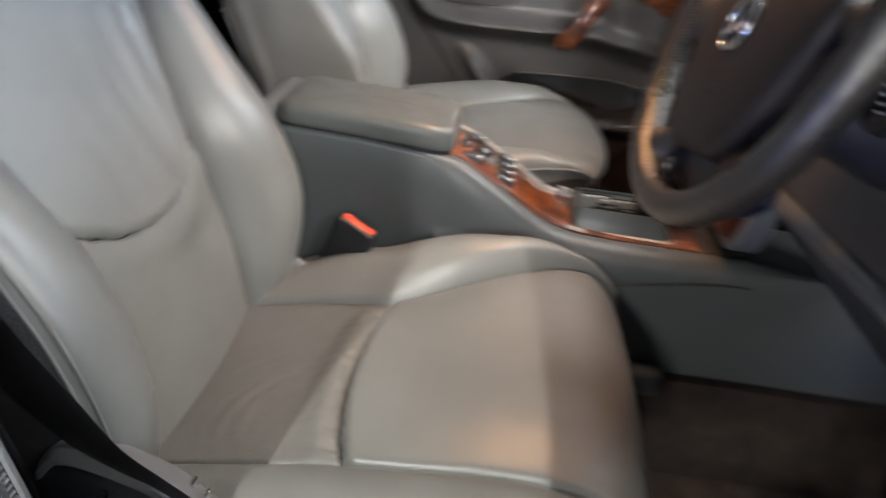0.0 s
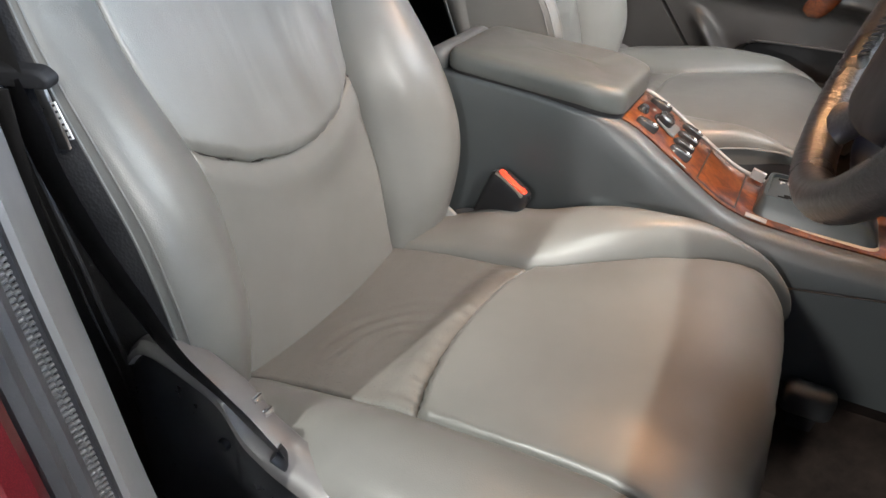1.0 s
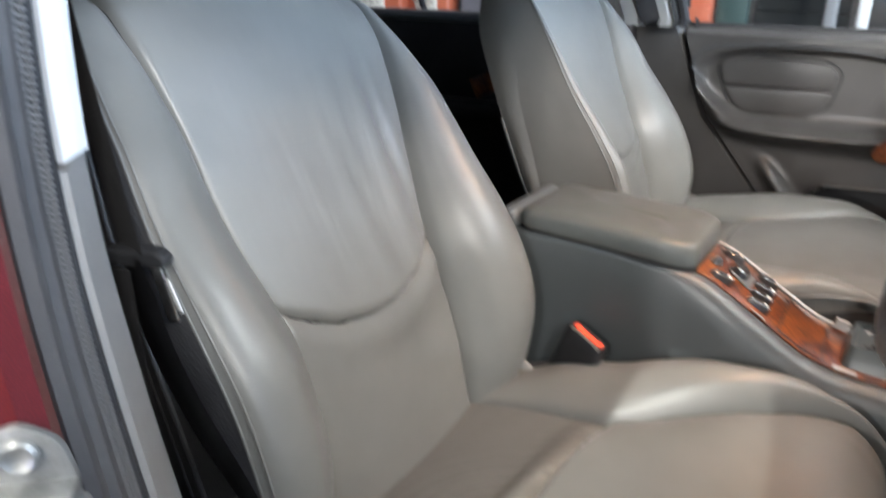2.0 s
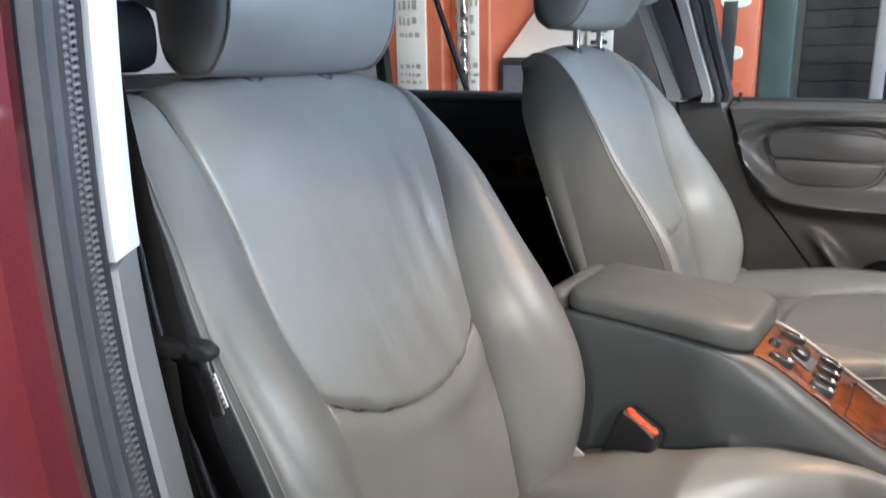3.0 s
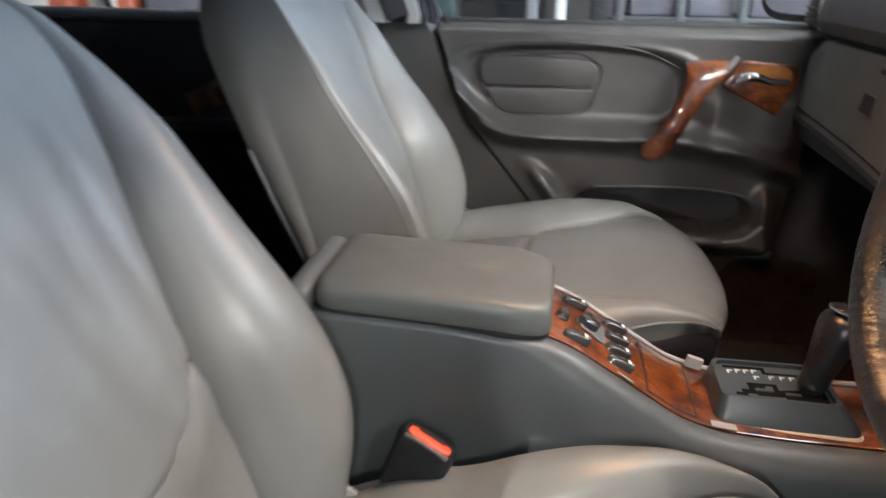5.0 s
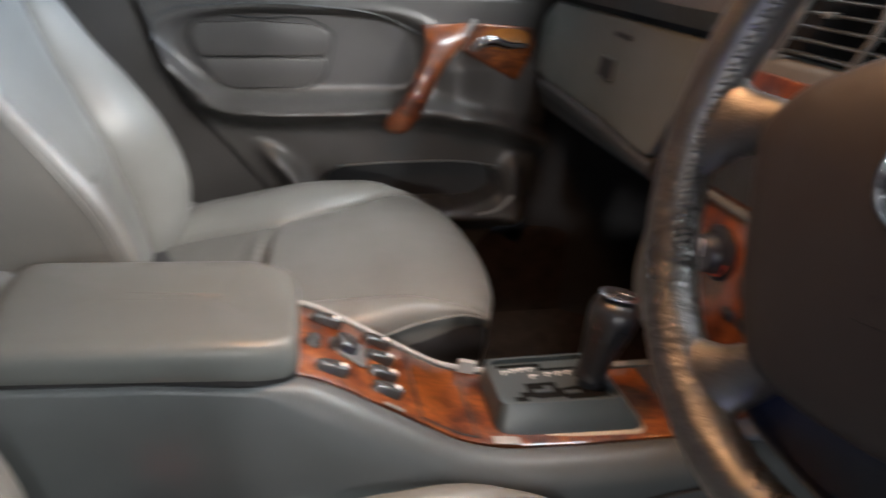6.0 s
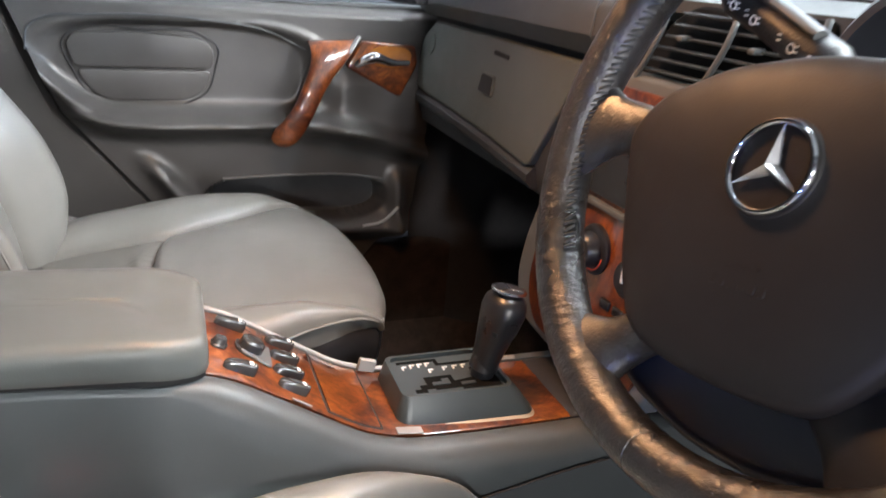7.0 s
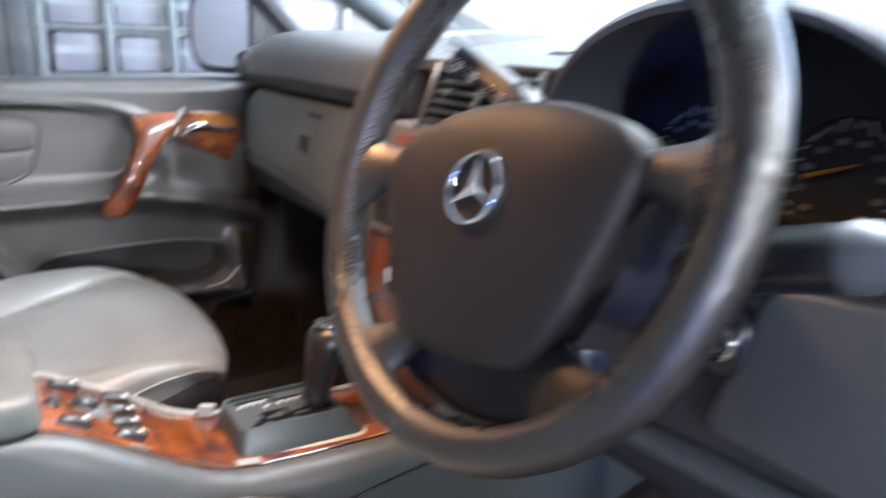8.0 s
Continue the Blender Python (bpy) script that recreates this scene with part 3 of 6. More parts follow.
            off += (0.0016 if folds else 0.0010) * lip * noise.noise(Vector((s * 55, v * 9, seed + 7)))
            if folds:
                off += 0.0012 * math.exp(-d_s / 0.018) * noise.noise(Vector((v * 150, s * 10, 4.0)))
            row.append(skin(s, v, off))
        rows.append(row)
    bm, _ = sheet(rows)
    part("cushion_insert", bm, LEATHER, parent, "padded grey leather insert worn at its front")

    valance = {}
    plump = soft_lut([(0, 0.0), (v_of(0.24), 0.0), (v_of(0.34), 0.024), (v_of(0.45), 0.030), (v_of(0.505), 0.015), (1, 0.0)])
    for sg in (-1, 1):
        rows = []
        inner = (lambda k: side_half(k, sg))
        for k in np.linspace(0, 1, 84):
            row = []
            for a in np.linspace(0, 1, 36):
                w, off = bolster_shape(a, inner(k), wide(k), rise(k) + (plump(k) - 0.014 * smoothstep(0.20, 0.10, top.at(k, 0)[0]) if folds and sg > 0 else 0.0), tail(k))
                if sg > 0:
                    off += tilt(k) * (1 - smoothstep(0.0, 0.75, (w - inner(k)) / (wide(k) - inner(k))))
                off += edge_roll(w - inner(k), 0.008, 0.009) + 0.0016 * noise.noise(Vector((w * 10, k * 12, seed + sg)))
                row.append(skin(sg * w, k, off))
            rows.append(row)
        valance[sg] = [r[-1] for r in rows]
        bm, _ = sheet(rows)
        part("cushion_bolster", bm, LEATHER, parent)
        part("seam_line", tube([skin(sg * inner(k), k, -0.0078 + (tilt(k) if sg > 0 else 0.0)) for k in np.linspace(0.02, 0.93, 90)], 0.0013, 6), SEAM_DARK, parent, "dark seam fold")
        line = [skin(sg * (wide(k) + 0.001), k, 0.03 * rise(k) - 0.16 * tail(k)) for k in np.linspace(0.03, 0.97, 70)]
        part("piping", tube(line, 0.002, 6), LEATHER_SEAM, parent)
    cross = [skin(s_n * side_half(seam(s_n), s_n), seam(s_n), -0.0095) for s_n in np.linspace(-0.98, 0.98, 60)]
    part("seam_line", tube(cross, 0.0015, 6), SEAM_DARK, parent, "dark seam fold")
    if short:
        part("piping", tube([skin(u * 0.245, 0.985, 0.0) for u in np.linspace(-1, 1, 30)], 0.0022, 6), LEATHER_SEAM, parent)
        # dark skirt round the lower edge of the cushion
        rim_line = valance[-1] + [skin(u * 0.245, 1.0, 0.0) for u in np.linspace(-1, 1, 30)[1:-1]] + valance[1][::-1]
        rows = []
        for drop, inset in ((-0.004, 0.004), (0.004, 0.000), (0.035, 0.001), (0.075, 0.008), (0.120, 0.022)):
            rows.append([(x - inset * smoothstep(0.40, 0.52, x), y + (inset if y < yc else -inset), z - drop) for x, y, z in rim_line])
        bm, _ = sheet(rows)
        # darker than the cushion leather above the piping
        part("cushion_skirt", bm, DOOR_LOW, parent, "dark skirt under the piping")
    # base shell under the cushion, with a dark lower front
    loops = []
    for z, gx, gy in ((0.62, 0.03, 0.03), (0.70, 0.015, 0.015), (0.79, 0.0, 0.0), (0.876 + lift, -0.006, -0.016)) if short else ((0.62, 0.03, 0.03), (0.70, 0.015, 0.015), (0.79, 0.0, 0.0), (0.846, 0.002, 0.002)):
        loops.append([(x, yc + y, z) for x, y in rounded([(-0.06 + gx, -0.245 + gy), ((0.485 if short else 0.518) - gx, (-0.175 if short else -0.245) + gy), ((0.485 if short else 0.518) - gx, 0.245 - gy), (-0.06 + gx, 0.245 - gy)], 0.05, 5)])
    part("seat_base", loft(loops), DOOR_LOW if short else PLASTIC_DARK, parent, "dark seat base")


def head_restraint(parent, yc, lift):
    yc -= 0.004
    prof = [(-0.165, 1.408), (-0.125, 1.412), (-0.092, 1.45), (-0.085, 1.50), (-0.098, 1.55), (-0.13, 1.582), (-0.165, 1.578), (-0.19, 1.54), (-0.195, 1.47), (-0.187, 1.425)]
    p = spline(prof + prof[:1], 49)[:-1] + np.array((0.0, lift))
    c = p.mean(0)
    rows = []
    for u in np.linspace(-1, 1, 33):
        sc = 1 - 0.04 * abs(u) ** 3
        bulge = 0.006 * (1 - u * u)
        rows.append([(c[0] + (x - c[0]) * sc + bulge, yc + 0.118 * u, c[1] + (z - c[1]) * sc) for x, z in p])
    bm, vs = sheet(rows, close_u=True)
    rest = part("head_restraint", bm, LEATHER, parent, "rounded grey leather head restraint")
    for sg in (-1, 1):
        loops = []
        for w, sc in ((0.0, 0.96), (0.003, 0.94), (0.010, 0.90), (0.018, 0.78), (0.023, 0.5), (0.025, 0.15)):
            loops.append([(c[0] + (x - c[0]) * sc, yc + sg * (0.117 + w * 0.5), c[1] + (z - c[1]) * sc) for x, z in p])
        part("end_panel", loft(loops), LEATHER, rest)
        edge = [(c[0] + (x - c[0]) * 0.962, yc + sg * 0.118, c[1] + (z - c[1]) * 0.962) for x, z in p]
        part("piping", tube(edge + edge[:1], 0.002, 6, caps=False), LEATHER_SEAM, rest)
    for y in (-0.052, 0.052):
        part("post", tube([(-0.142, yc + y, 1.385), (-0.142, yc + y, 1.43 + lift)], 0.0065, 12), CHROME, rest, "chrome post")
        bm = tube([(-0.148, yc + y, 1.382), (-0.146, yc + y, 1.396)], [0.017, 0.014], 14)
        part("post_guide", bm, BLACK, rest, "black guide sleeve")


def side_trim(parent, yc, sg):
    """Plastic skirt on the door side of the seat, with the recliner cover at its rear."""
    def row(x, zi, zo, low):
        """One cross-section of the top ribbon: a soft crown between its inner and outer edges."""
        pts = ((0.197, low), (0.1985, zi - 0.004), (0.202, zi), (0.214, (2 * zi + zo) / 3 + 0.003), (0.224, (zi + 2 * zo) / 3 + 0.003), (0.232, zo), (0.236, zo - 0.005), (0.2365, zo - 0.012), (0.230, zo - 0.016), (0.215, low))
        return [(x, yc + sg * (0.035 + y), z - drop) for y, z in pts]

    drop = 0.06 if sg > 0 else 0.0

    zi = soft_lut([(0.056, 0.982), (0.066, 0.995), (0.080, 0.998), (0.100, 0.990), (0.135, 0.977), (0.152, 0.968), (0.168, 0.950), (0.195, 0.936), (0.24, 0.922), (0.35, 0.905), (0.49, 0.895)], 140)
    zo = soft_lut([(0.056, 0.985), (0.066, 1.001), (0.080, 1.005), (0.100, 1.001), (0.135, 0.990), (0.152, 0.981), (0.166, 0.952), (0.195, 0.934), (0.24, 0.918), (0.35, 0.900), (0.49, 0.890)], 140)
    xs = np.concatenate((np.linspace(0.056, 0.20, 40), np.linspace(0.21, 0.49, 24)))
    skirt = part("seat_skirt", loft([row(x, zi(x), zo(x), min(zi(x), zo(x)) - 0.022) for x in xs]), SKIRT, parent, "grey plastic skirt with rounded top")
    rows = []
    for x in xs:
        t = zo(x) - 0.014 - drop
        rows.append([(x, yc + sg * y, z) for y, z in ((0.236, t), (0.2655, t), (0.2680, t - 0.006), (0.2690, 0.88), (0.262, 0.78), (0.236, 0.78))])
    # side face below the lit top, its shade put into a black colour
    part("skirt_side", loft(rows), BLACK, parent, "skirt side coloured black for shade")
    for x, z in ((0.148, 0.930), (0.30, 0.86)):
        bm = bmesh.new()
        bmesh.ops.create_cone(bm, cap_ends=True, segments=12, radius1=0.006, radius2=0.005, depth=0.006, matrix=Matrix.Translation((x, yc + sg * 0.270, z)) @ pose(0, 0, 0, 90, 0, 0))
        part("screw", bm, BLACK, parent)
    for x in (0.160, 0.170):
        part("clip", box((0.004, 0.010, 0.010), (x, yc + sg * 0.241, zi(x) + 0.001 - drop), 0.001), CHROME, skirt, "bright metal clip")


def front_seat(yc, seed, folds, label, door_side, lift=-0.018, raised=0.0):
    s = thing("front_seat", (0.22, yc, 0.62), label, "car seat", "front seats")
    seat_back(s, yc, seed, folds)
    seat_cushion(s, yc + (0.020 if raised else 0.0), seed, folds, raised)
    head_restraint(s, yc, lift)
    side_trim(s, yc, door_side)
    return s


front_seat(0.035, 1.0, True, "worn grey leather driver's seat with creased insert", -1)
front_seat(0.780, 4.0, False, "smooth grey leather passenger seat beside the console", 1, 0.016, 0.022).location += Vector((0.018, 0, 0.020))


# ---- centre console ----
CY = 0.392
TOP = soft_lut([(0.03, 1.0770), (0.187, 1.0695), (0.262, 1.0610), (0.295, 1.0575), (0.32, 1.047), (0.43, 0.979), (0.47, 0.967), (0.54, 0.963), (0.62, 0.962), (0.72, 0.962)], 140)
NEAR, FAR = 0.334, 0.455

console = thing("center_console", (0.36, CY, 0.60), "grey centre console with burl wood trim and armrest", "car console")
rows = []
for x in np.linspace(0.03, 0.72, 70):
    t = TOP(x)
    f = smoothstep(0.27, 0.36, x)
    lip = 0.306 - 0.006 * f
    q = 0.2 + 0.8 * smoothstep(0.26, 0.31, x)
    sec = [(lip + 0.012, 0.60), (lip + 0.004, 0.80), (lip, t - 0.045), (lip + 0.001 * q, t - 0.022 * q), (lip + 0.005 * q, t - 0.009 * q), (lip + 0.013 * q, t - 0.001 * q), (lip + 0.020 * q, t + 0.0015), (NEAR - 0.004, t + 0.001),
           (NEAR, t - 0.001), (NEAR + 0.001, t - 0.006), (FAR - 0.001, t - 0.006), (FAR, t + 0.002), (FAR + 0.012, t + 0.001), (FAR + 0.024, t - 0.012), (FAR + 0.028, t - 0.04), (FAR + 0.02, 0.80), (FAR + 0.01, 0.60)]
    rows.append([(x, y, z) for y, z in sec])
for x in (0.76, 0.85, 1.00, 1.335):
    rows.append([(x, y, min(z, 0.955)) for _, y, z in rows[69]])
part("console_body", loft(rows), CONSOLE, console, "satin grey moulded console body")
# joint low on the driver's side, and the rear cap edge
part("body_joint", tube([(x, 0.2965, 0.905 + 0.03 * smoothstep(0.45, 0.7, x)) for x in np.linspace(0.42, 0.71, 12)], 0.0012, 5), RUBBER_DEEP, console)
rows = []
for x in np.linspace(0.29, 0.646, 60):
    t = TOP(x)
    rows.append([(x, NEAR + 0.0015, t - 0.004), (x, NEAR + 0.0015, t + 0.0005), (x, NEAR + 0.004, t + 0.002), (x, FAR - 0.004, t + 0.002), (x, FAR - 0.0015, t + 0.0005), (x, FAR - 0.0015, t - 0.004)])
part("wood_trim", loft(rows), WOOD, console, "glossy burl wood trim panel")
strip = []
for x in np.linspace(0.285, 0.640, 60):
    t = TOP(x)
    strip.append([(x, FAR + 0.001, t - 0.004), (x, FAR + 0.001, t + 0.003), (x, FAR + 0.003, t + 0.005), (x, FAR + 0.006, t + 0.0045), (x, FAR + 0.008, t + 0.002), (x, FAR + 0.008, t - 0.004)])
part("trim_strip", loft(strip), PLASTIC_LIGHT, console, "pale satin trim strip")

part("front_tray", box((0.085, FAR - NEAR, 0.012), (0.676, (NEAR + FAR) / 2, 0.957), 0.003), RUBBER_DEEP, console, "black tray under the centre stack")

# armrest lid: its sides are flush with the body, above a thin dark gap that falls to the front
out = rounded([(0.058, 0.308), (0.262, 0.308), (0.296, 0.320), (0.298, 0.455), (0.270, 0.474), (0.058, 0.474)], 0.026, 6)
o = np.array(out)
c = o.mean(0)
loops = []
for z, k in ((0.0, 0.95), (0.0005, 0.985), (0.003, 0.998), (0.009, 1.0), (0.019, 0.997), (0.0265, 0.985), (0.031, 0.965), (0.0345, 0.93), (0.0365, 0.86), (0.0375, 0.70), (0.038, 0.35), (0.0382, 0.08)):
    row = []
    for x, y in o:
        base_z = 1.0815 - 0.055 * (x - 0.06) - 0.004 * smoothstep(0.23, 0.29, x)
        row.append((c[0] + (x - c[0]) * (1 - (1 - k) * 0.62), c[1] + (y - c[1]) * k, base_z + z * (0.70 + 0.16 * smoothstep(0.08, 0.28, x))))
    loops.append(row)
part("armrest_lid", loft(loops), ARMREST, console, "padded grey armrest lid")
o2 = [(c[0] + (x - c[0]) * 0.97, c[1] + (y - c[1]) * 0.955) for x, y in out]
part("lid_gap", slab(o2, lambda u, v, w: (u, v, 1.0600 - 0.055 * (u - 0.06) - 0.004 * smoothstep(0.23, 0.29, u) + w), 0.0225, 0.001, 1), RUBBER_DEEP, console, "black gap under the lid")
part("hinge_cover", box((0.030, 0.160, 0.046), (0.042, 0.392, 1.078), 0.012, 4), PLASTIC, console)


def on_slope(x, y, lift):
    d = 0.004
    s = (TOP(x + d) - TOP(x - d)) / (2 * d)
    n = Vector((-s, 0, 1)).normalized()
    return Matrix(((n.z, 0, n.x, x), (0, 1, 0, y), (-n.x, 0, n.z, TOP(x) + 0.002), (0, 0, 0, 1))) @ Matrix.Translation((0, 0, lift))


def window_switch(x, y, long=0.030, wide=0.0125):
    m = on_slope(x, y, 0)
    loops = []
    for k, z0, z1 in ((1.0, -0.001, -0.001), (1.0, 0.003, 0.005), (0.92, 0.005, 0.009), (0.7, 0.006, 0.0105)):
        loops.append([tuple(m @ Vector((u, v, z0 + (z1 - z0) * (u / long + 0.5)))) for u, v in ring(20, long / 2 * k, wide / 2 * k, 0, 0, 3.0)])
    sw = part("switch", loft(loops), BUTTON, console, "dark rocker switch")
    m2 = m @ Matrix.Translation((long * 0.28, 0, 0.0093))
    part("symbol", box((0.006, 0.006, 0.0006), m=m2, bevel=0.0003, seg=1), MARK, sw)


for x, y in ((0.320, 0.434), (0.321, 0.352), (0.366, 0.438), (0.366, 0.408), (0.366, 0.381), (0.367, 0.356)):
    window_switch(x, y)
for k, (x, y, r, hgt) in enumerate(((0.307, 0.388, 0.0068, 0.006), (0.334, 0.398, 0.0125, 0.010))):
    m = on_slope(x, y, 0)
    loops = [[tuple(m @ Vector((u, v, z))) for u, v in ring(20, r * q, r * q, 0, 0, 2.4)] for z, q in ((-0.001, 1.15), (0.002, 1.15), (0.0025, 0.95), (hgt, 0.9), (hgt + 0.002, 0.7))]
    part("mirror_knob", loft(loops), BUTTON, console, "round adjuster knob")
m = on_slope(0.340, 0.398, 0.0012)
part("knob_plate", slab(rounded([(-0.017, -0.014), (0.014, -0.021), (0.016, 0.021), (-0.017, 0.014)], 0.006), lambda u, v, w: tuple(m @ Vector((u, v, w))), 0.002, 0.001, 1), PLASTIC, console)

# ashtray lid in the wood, with dark joints
rows = []
for x in np.linspace(0.398, 0.446, 12):
    t = TOP(x)
    rows.append([(x, NEAR + 0.007, t), (x, NEAR + 0.007, t + 0.0035), (x, NEAR + 0.009, t + 0.0045), (x, FAR - 0.009, t + 0.0045), (x, FAR - 0.007, t + 0.0035), (x, FAR - 0.007, t)])
part("ashtray_lid", loft(rows), WOOD, console, "burl wood ashtray lid")
for x in (0.3965, 0.4478):
    part("lid_joint", tube([(x, y, TOP(x) + 0.0022) for y in (NEAR + 0.006, FAR - 0.006)], 0.0011, 5), RUBBER_DEEP, console)
for y in (NEAR + 0.0062, FAR - 0.0062):
    part("lid_joint", tube([(x, y, TOP(x) + 0.0022) for x in np.linspace(0.3965, 0.4478, 8)], 0.0010, 5), RUBBER_DEEP, console)

# gear selector surround
base = rounded([(0.466, 0.350), (0.612, 0.343), (0.610, 0.449), (0.470, 0.449)], 0.016, 5)
top = rounded([(0.474, 0.362), (0.590, 0.358), (0.590, 0.441), (0.476, 0.441)], 0.010, 5)
loops = []
for u, z in ((0.0, 0.960), (0.05, 0.968), (0.55, 0.982), (0.92, 0.991), (1.0, 0.993)):
    loops.append([((1 - u) * a[0] + u * b[0], (1 - u) * a[1] + u * b[1], z) for a, b in zip(base, top)])
rim_in = [(0.5325 + (x - 0.5325) * 0.93, 0.400 + (y - 0.400) * 0.92) for x, y in top]
loops.append([(x, y, 0.993) for x, y in rim_in])
loops.append([(x, y, 0.988) for x, y in rim_in])
surround = part("selector_surround", loft(loops), SURROUND, console, "blue-grey selector surround")
part("seal_strip", slab([(0.535 + (x - 0.535) * 1.012, 0.396 + (y - 0.396) * 1.05) for x, y in base], lambda u, v, w: (u, v, 0.958 + w), 0.0085, 0.002, 1), BEIGE, console, "beige edge under the surround")
plate = part("gate_plate", slab([(0.5325 + (x - 0.5325) * 0.92, 0.400 + (y - 0.400) * 0.91) for x, y in top], lambda u, v, w: (u, v, 0.9865 + w), 0.0025, 0.0008, 1), SURROUND, surround, "grey gate plate with black zigzag slot")
gate = [(0.491, 0.369), (0.503, 0.369), (0.503, 0.376), (0.512, 0.376), (0.512, 0.373), (0.540, 0.373), (0.540, 0.368), (0.582, 0.368), (0.582, 0.408), (0.560, 0.408), (0.560, 0.390), (0.536, 0.386), (0.536, 0.398), (0.506, 0.398), (0.506, 0.384), (0.498, 0.384), (0.498, 0.377), (0.491, 0.377)]
# slot and groove lie on the plate; their depth is only dark colour
part("gate_slot", slab(gate, lambda u, v, w: (u, v, 0.9886 + w), 0.001, 0.0003, 1), SLOT, plate)
for out in ([(0.512, 0.381), (0.530, 0.381), (0.530, 0.391), (0.523, 0.391), (0.523, 0.386), (0.512, 0.386)], [(0.541, 0.376), (0.556, 0.376), (0.556, 0.381), (0.541, 0.381)]):
    part("gate_tooth", slab(out, lambda u, v, w: (u, v, 0.9892 + w), 0.0014, 0.0004, 1), SURROUND, plate)
groove = [(0.487, 0.428), (0.527, 0.428), (0.527, 0.419), (0.578, 0.419), (0.578, 0.4225), (0.531, 0.4225), (0.531, 0.4325), (0.487, 0.4325)]
part("plate_groove", slab(groove, lambda u, v, w: (u, v, 0.9886 + w), 0.001, 0.0003, 1), SLOT, plate)
# pale chips added as highlights on the wood beside the surround
for x, y, lx, ly, lz in ((0.4745, 0.3405, 0.026, 0.011, 0.0012), (0.4600, 0.4530, 0.018, 0.007, 0.013), (0.3720, 0.3370, 0.020, 0.003, 0.0012)):
    part("pale_highlight", box((lx, ly, lz), m=on_slope(x, y, 0.0002 + lz / 2), bevel=0.0004, seg=1), PLASTIC_LIGHT, console, "pale chip for a highlight on the wood")
# selector marks along the groove
for x, y in ((0.493, 0.419), (0.502, 0.421), (0.5105, 0.4215), (0.519, 0.422), (0.519, 0.409), (0.535, 0.411), (0.546, 0.4115), (0.556, 0.412), (0.569, 0.413)):
    mm = Matrix.Translation((x, y, 0.9896))
    part("gate_mark", box((0.0018, 0.0068, 0.0008), m=mm @ Matrix.Translation((-0.0022, 0, 0)), bevel=0.0002, seg=1), MARK, plate)
    part("gate_mark", box((0.0044, 0.0020, 0.0008), m=mm @ Matrix.Translation((0.0005, 0.0024, 0)), bevel=0.0002, seg=1), MARK, plate)

lever = part("gear_lever", tube(spline([(0.568, 0.392, 0.985), (0.571, 0.392, 1.005), (0.576, 0.392, 1.027), (0.582, 0.392, 1.050), (0.586, 0.392, 1.068), (0.588, 0.392, 1.081)], 26),
                                 [0.0135] * 3 + list(np.interp(np.linspace(0, 1, 20), [0, 0.35, 0.7, 0.9, 1], [0.0148, 0.0185, 0.0240, 0.0262, 0.0250])) + [0.0235, 0.0195, 0.0135], 24, flat=0.86), BLACK, console, "black leather gear lever")
part("collar", tube([(0.569, 0.392, 0.997), (0.572, 0.392, 1.010)], [0.0155, 0.0145], 20), BLACK, lever)
m = Matrix.Translation((0.5883, 0.392, 1.0825)) @ pose(0, 0, 0, 0, 10, 0)
part("cap", slab(ring(28, 0.0190, 0.0170), lambda u, v, w: tuple(m @ Vector((u, v, w))), 0.002, 0.001, 2), CHROME, lever, "chrome cap")
part("cap_inset", slab(ring(28, 0.0160, 0.0142), lambda u, v, w: tuple(m @ Vector((u, v, w + 0.0016))), 0.001, 0.0005, 1), BLACK, lever)
for a in (90, 210, 330):
    q = m @ pose(0, 0, 0.0026, 0, 0, a) @ Matrix.Translation((0.0075, 0, 0))
    part("cap_ray", box((0.015, 0.003, 0.0008), m=q, bevel=0.0003, seg=1), CHROME, lever)

# buckle beside the driver's seat
buckle = thing("seat_belt_buckle", (0.135, 0.275, 0.86), "black seat belt buckle with red release button", "belt buckle")
axis = Vector((0.40, -0.05, 0.92)).normalized()
side = Vector((0.92, -0.22, -0.40)).normalized()
side = (side - axis * side.dot(axis)).normalized()
thin = axis.cross(side)
org = Vector((0.147, 0.276, 0.876))


def bk(u, v, w):
    return tuple(org + u * side + v * thin + w * axis)


loops = []
for w, su, sv in ((-0.02, 0.014, 0.006), (0.0, 0.020, 0.009), (0.03, 0.027, 0.012), (0.075, 0.030, 0.0135), (0.093, 0.030, 0.0135), (0.099, 0.027, 0.011)):
    loops.append([bk(u, v, w) for u, v in ring(24, su, sv, 0, 0, 4.0)])
part("body", loft(loops), BLACK, buckle)
part("release_button", slab(ring(24, 0.0235, 0.0065, 0, -0.002, 4.0), lambda u, v, w: bk(u, v, 0.0955 + w), 0.006, 0.002, 2), REDPLASTIC, buckle, "red release button")
part("slot", slab(ring(20, 0.015, 0.0014, 0, 0.0015, 5.0), lambda u, v, w: bk(u, v, 0.0985 + w), 0.0034, 0.0005, 1), RUBBER_DEEP, buckle)
part("stalk", tube([bk(0, 0, -0.07), bk(0, 0, -0.01)], 0.012, 10, flat=0.4), RUBBER_DEEP, buckle)
part("clip", box((0.022, 0.006, 0.032), m=Matrix.Translation((0.097, 0.262, 0.894)) @ pose(0, 0, 0, 0, 32, 0), bevel=0.002), PLASTIC_LIGHT, buckle, "grey plastic clip")
part("strap", tube([(0.05, 0.268, 0.852), (0.085, 0.266, 0.875), (0.125, 0.268, 0.897), (0.146, 0.274, 0.90)], 0.014, 10, flat=0.25, up=(0, 1, 0)), WEBBING, buckle, "black webbing strap")
part("rivet", box((0.010, 0.004, 0.006), (0.079, 0.250, 0.874), 0.0015), STEEL, buckle, "bright steel rivet")
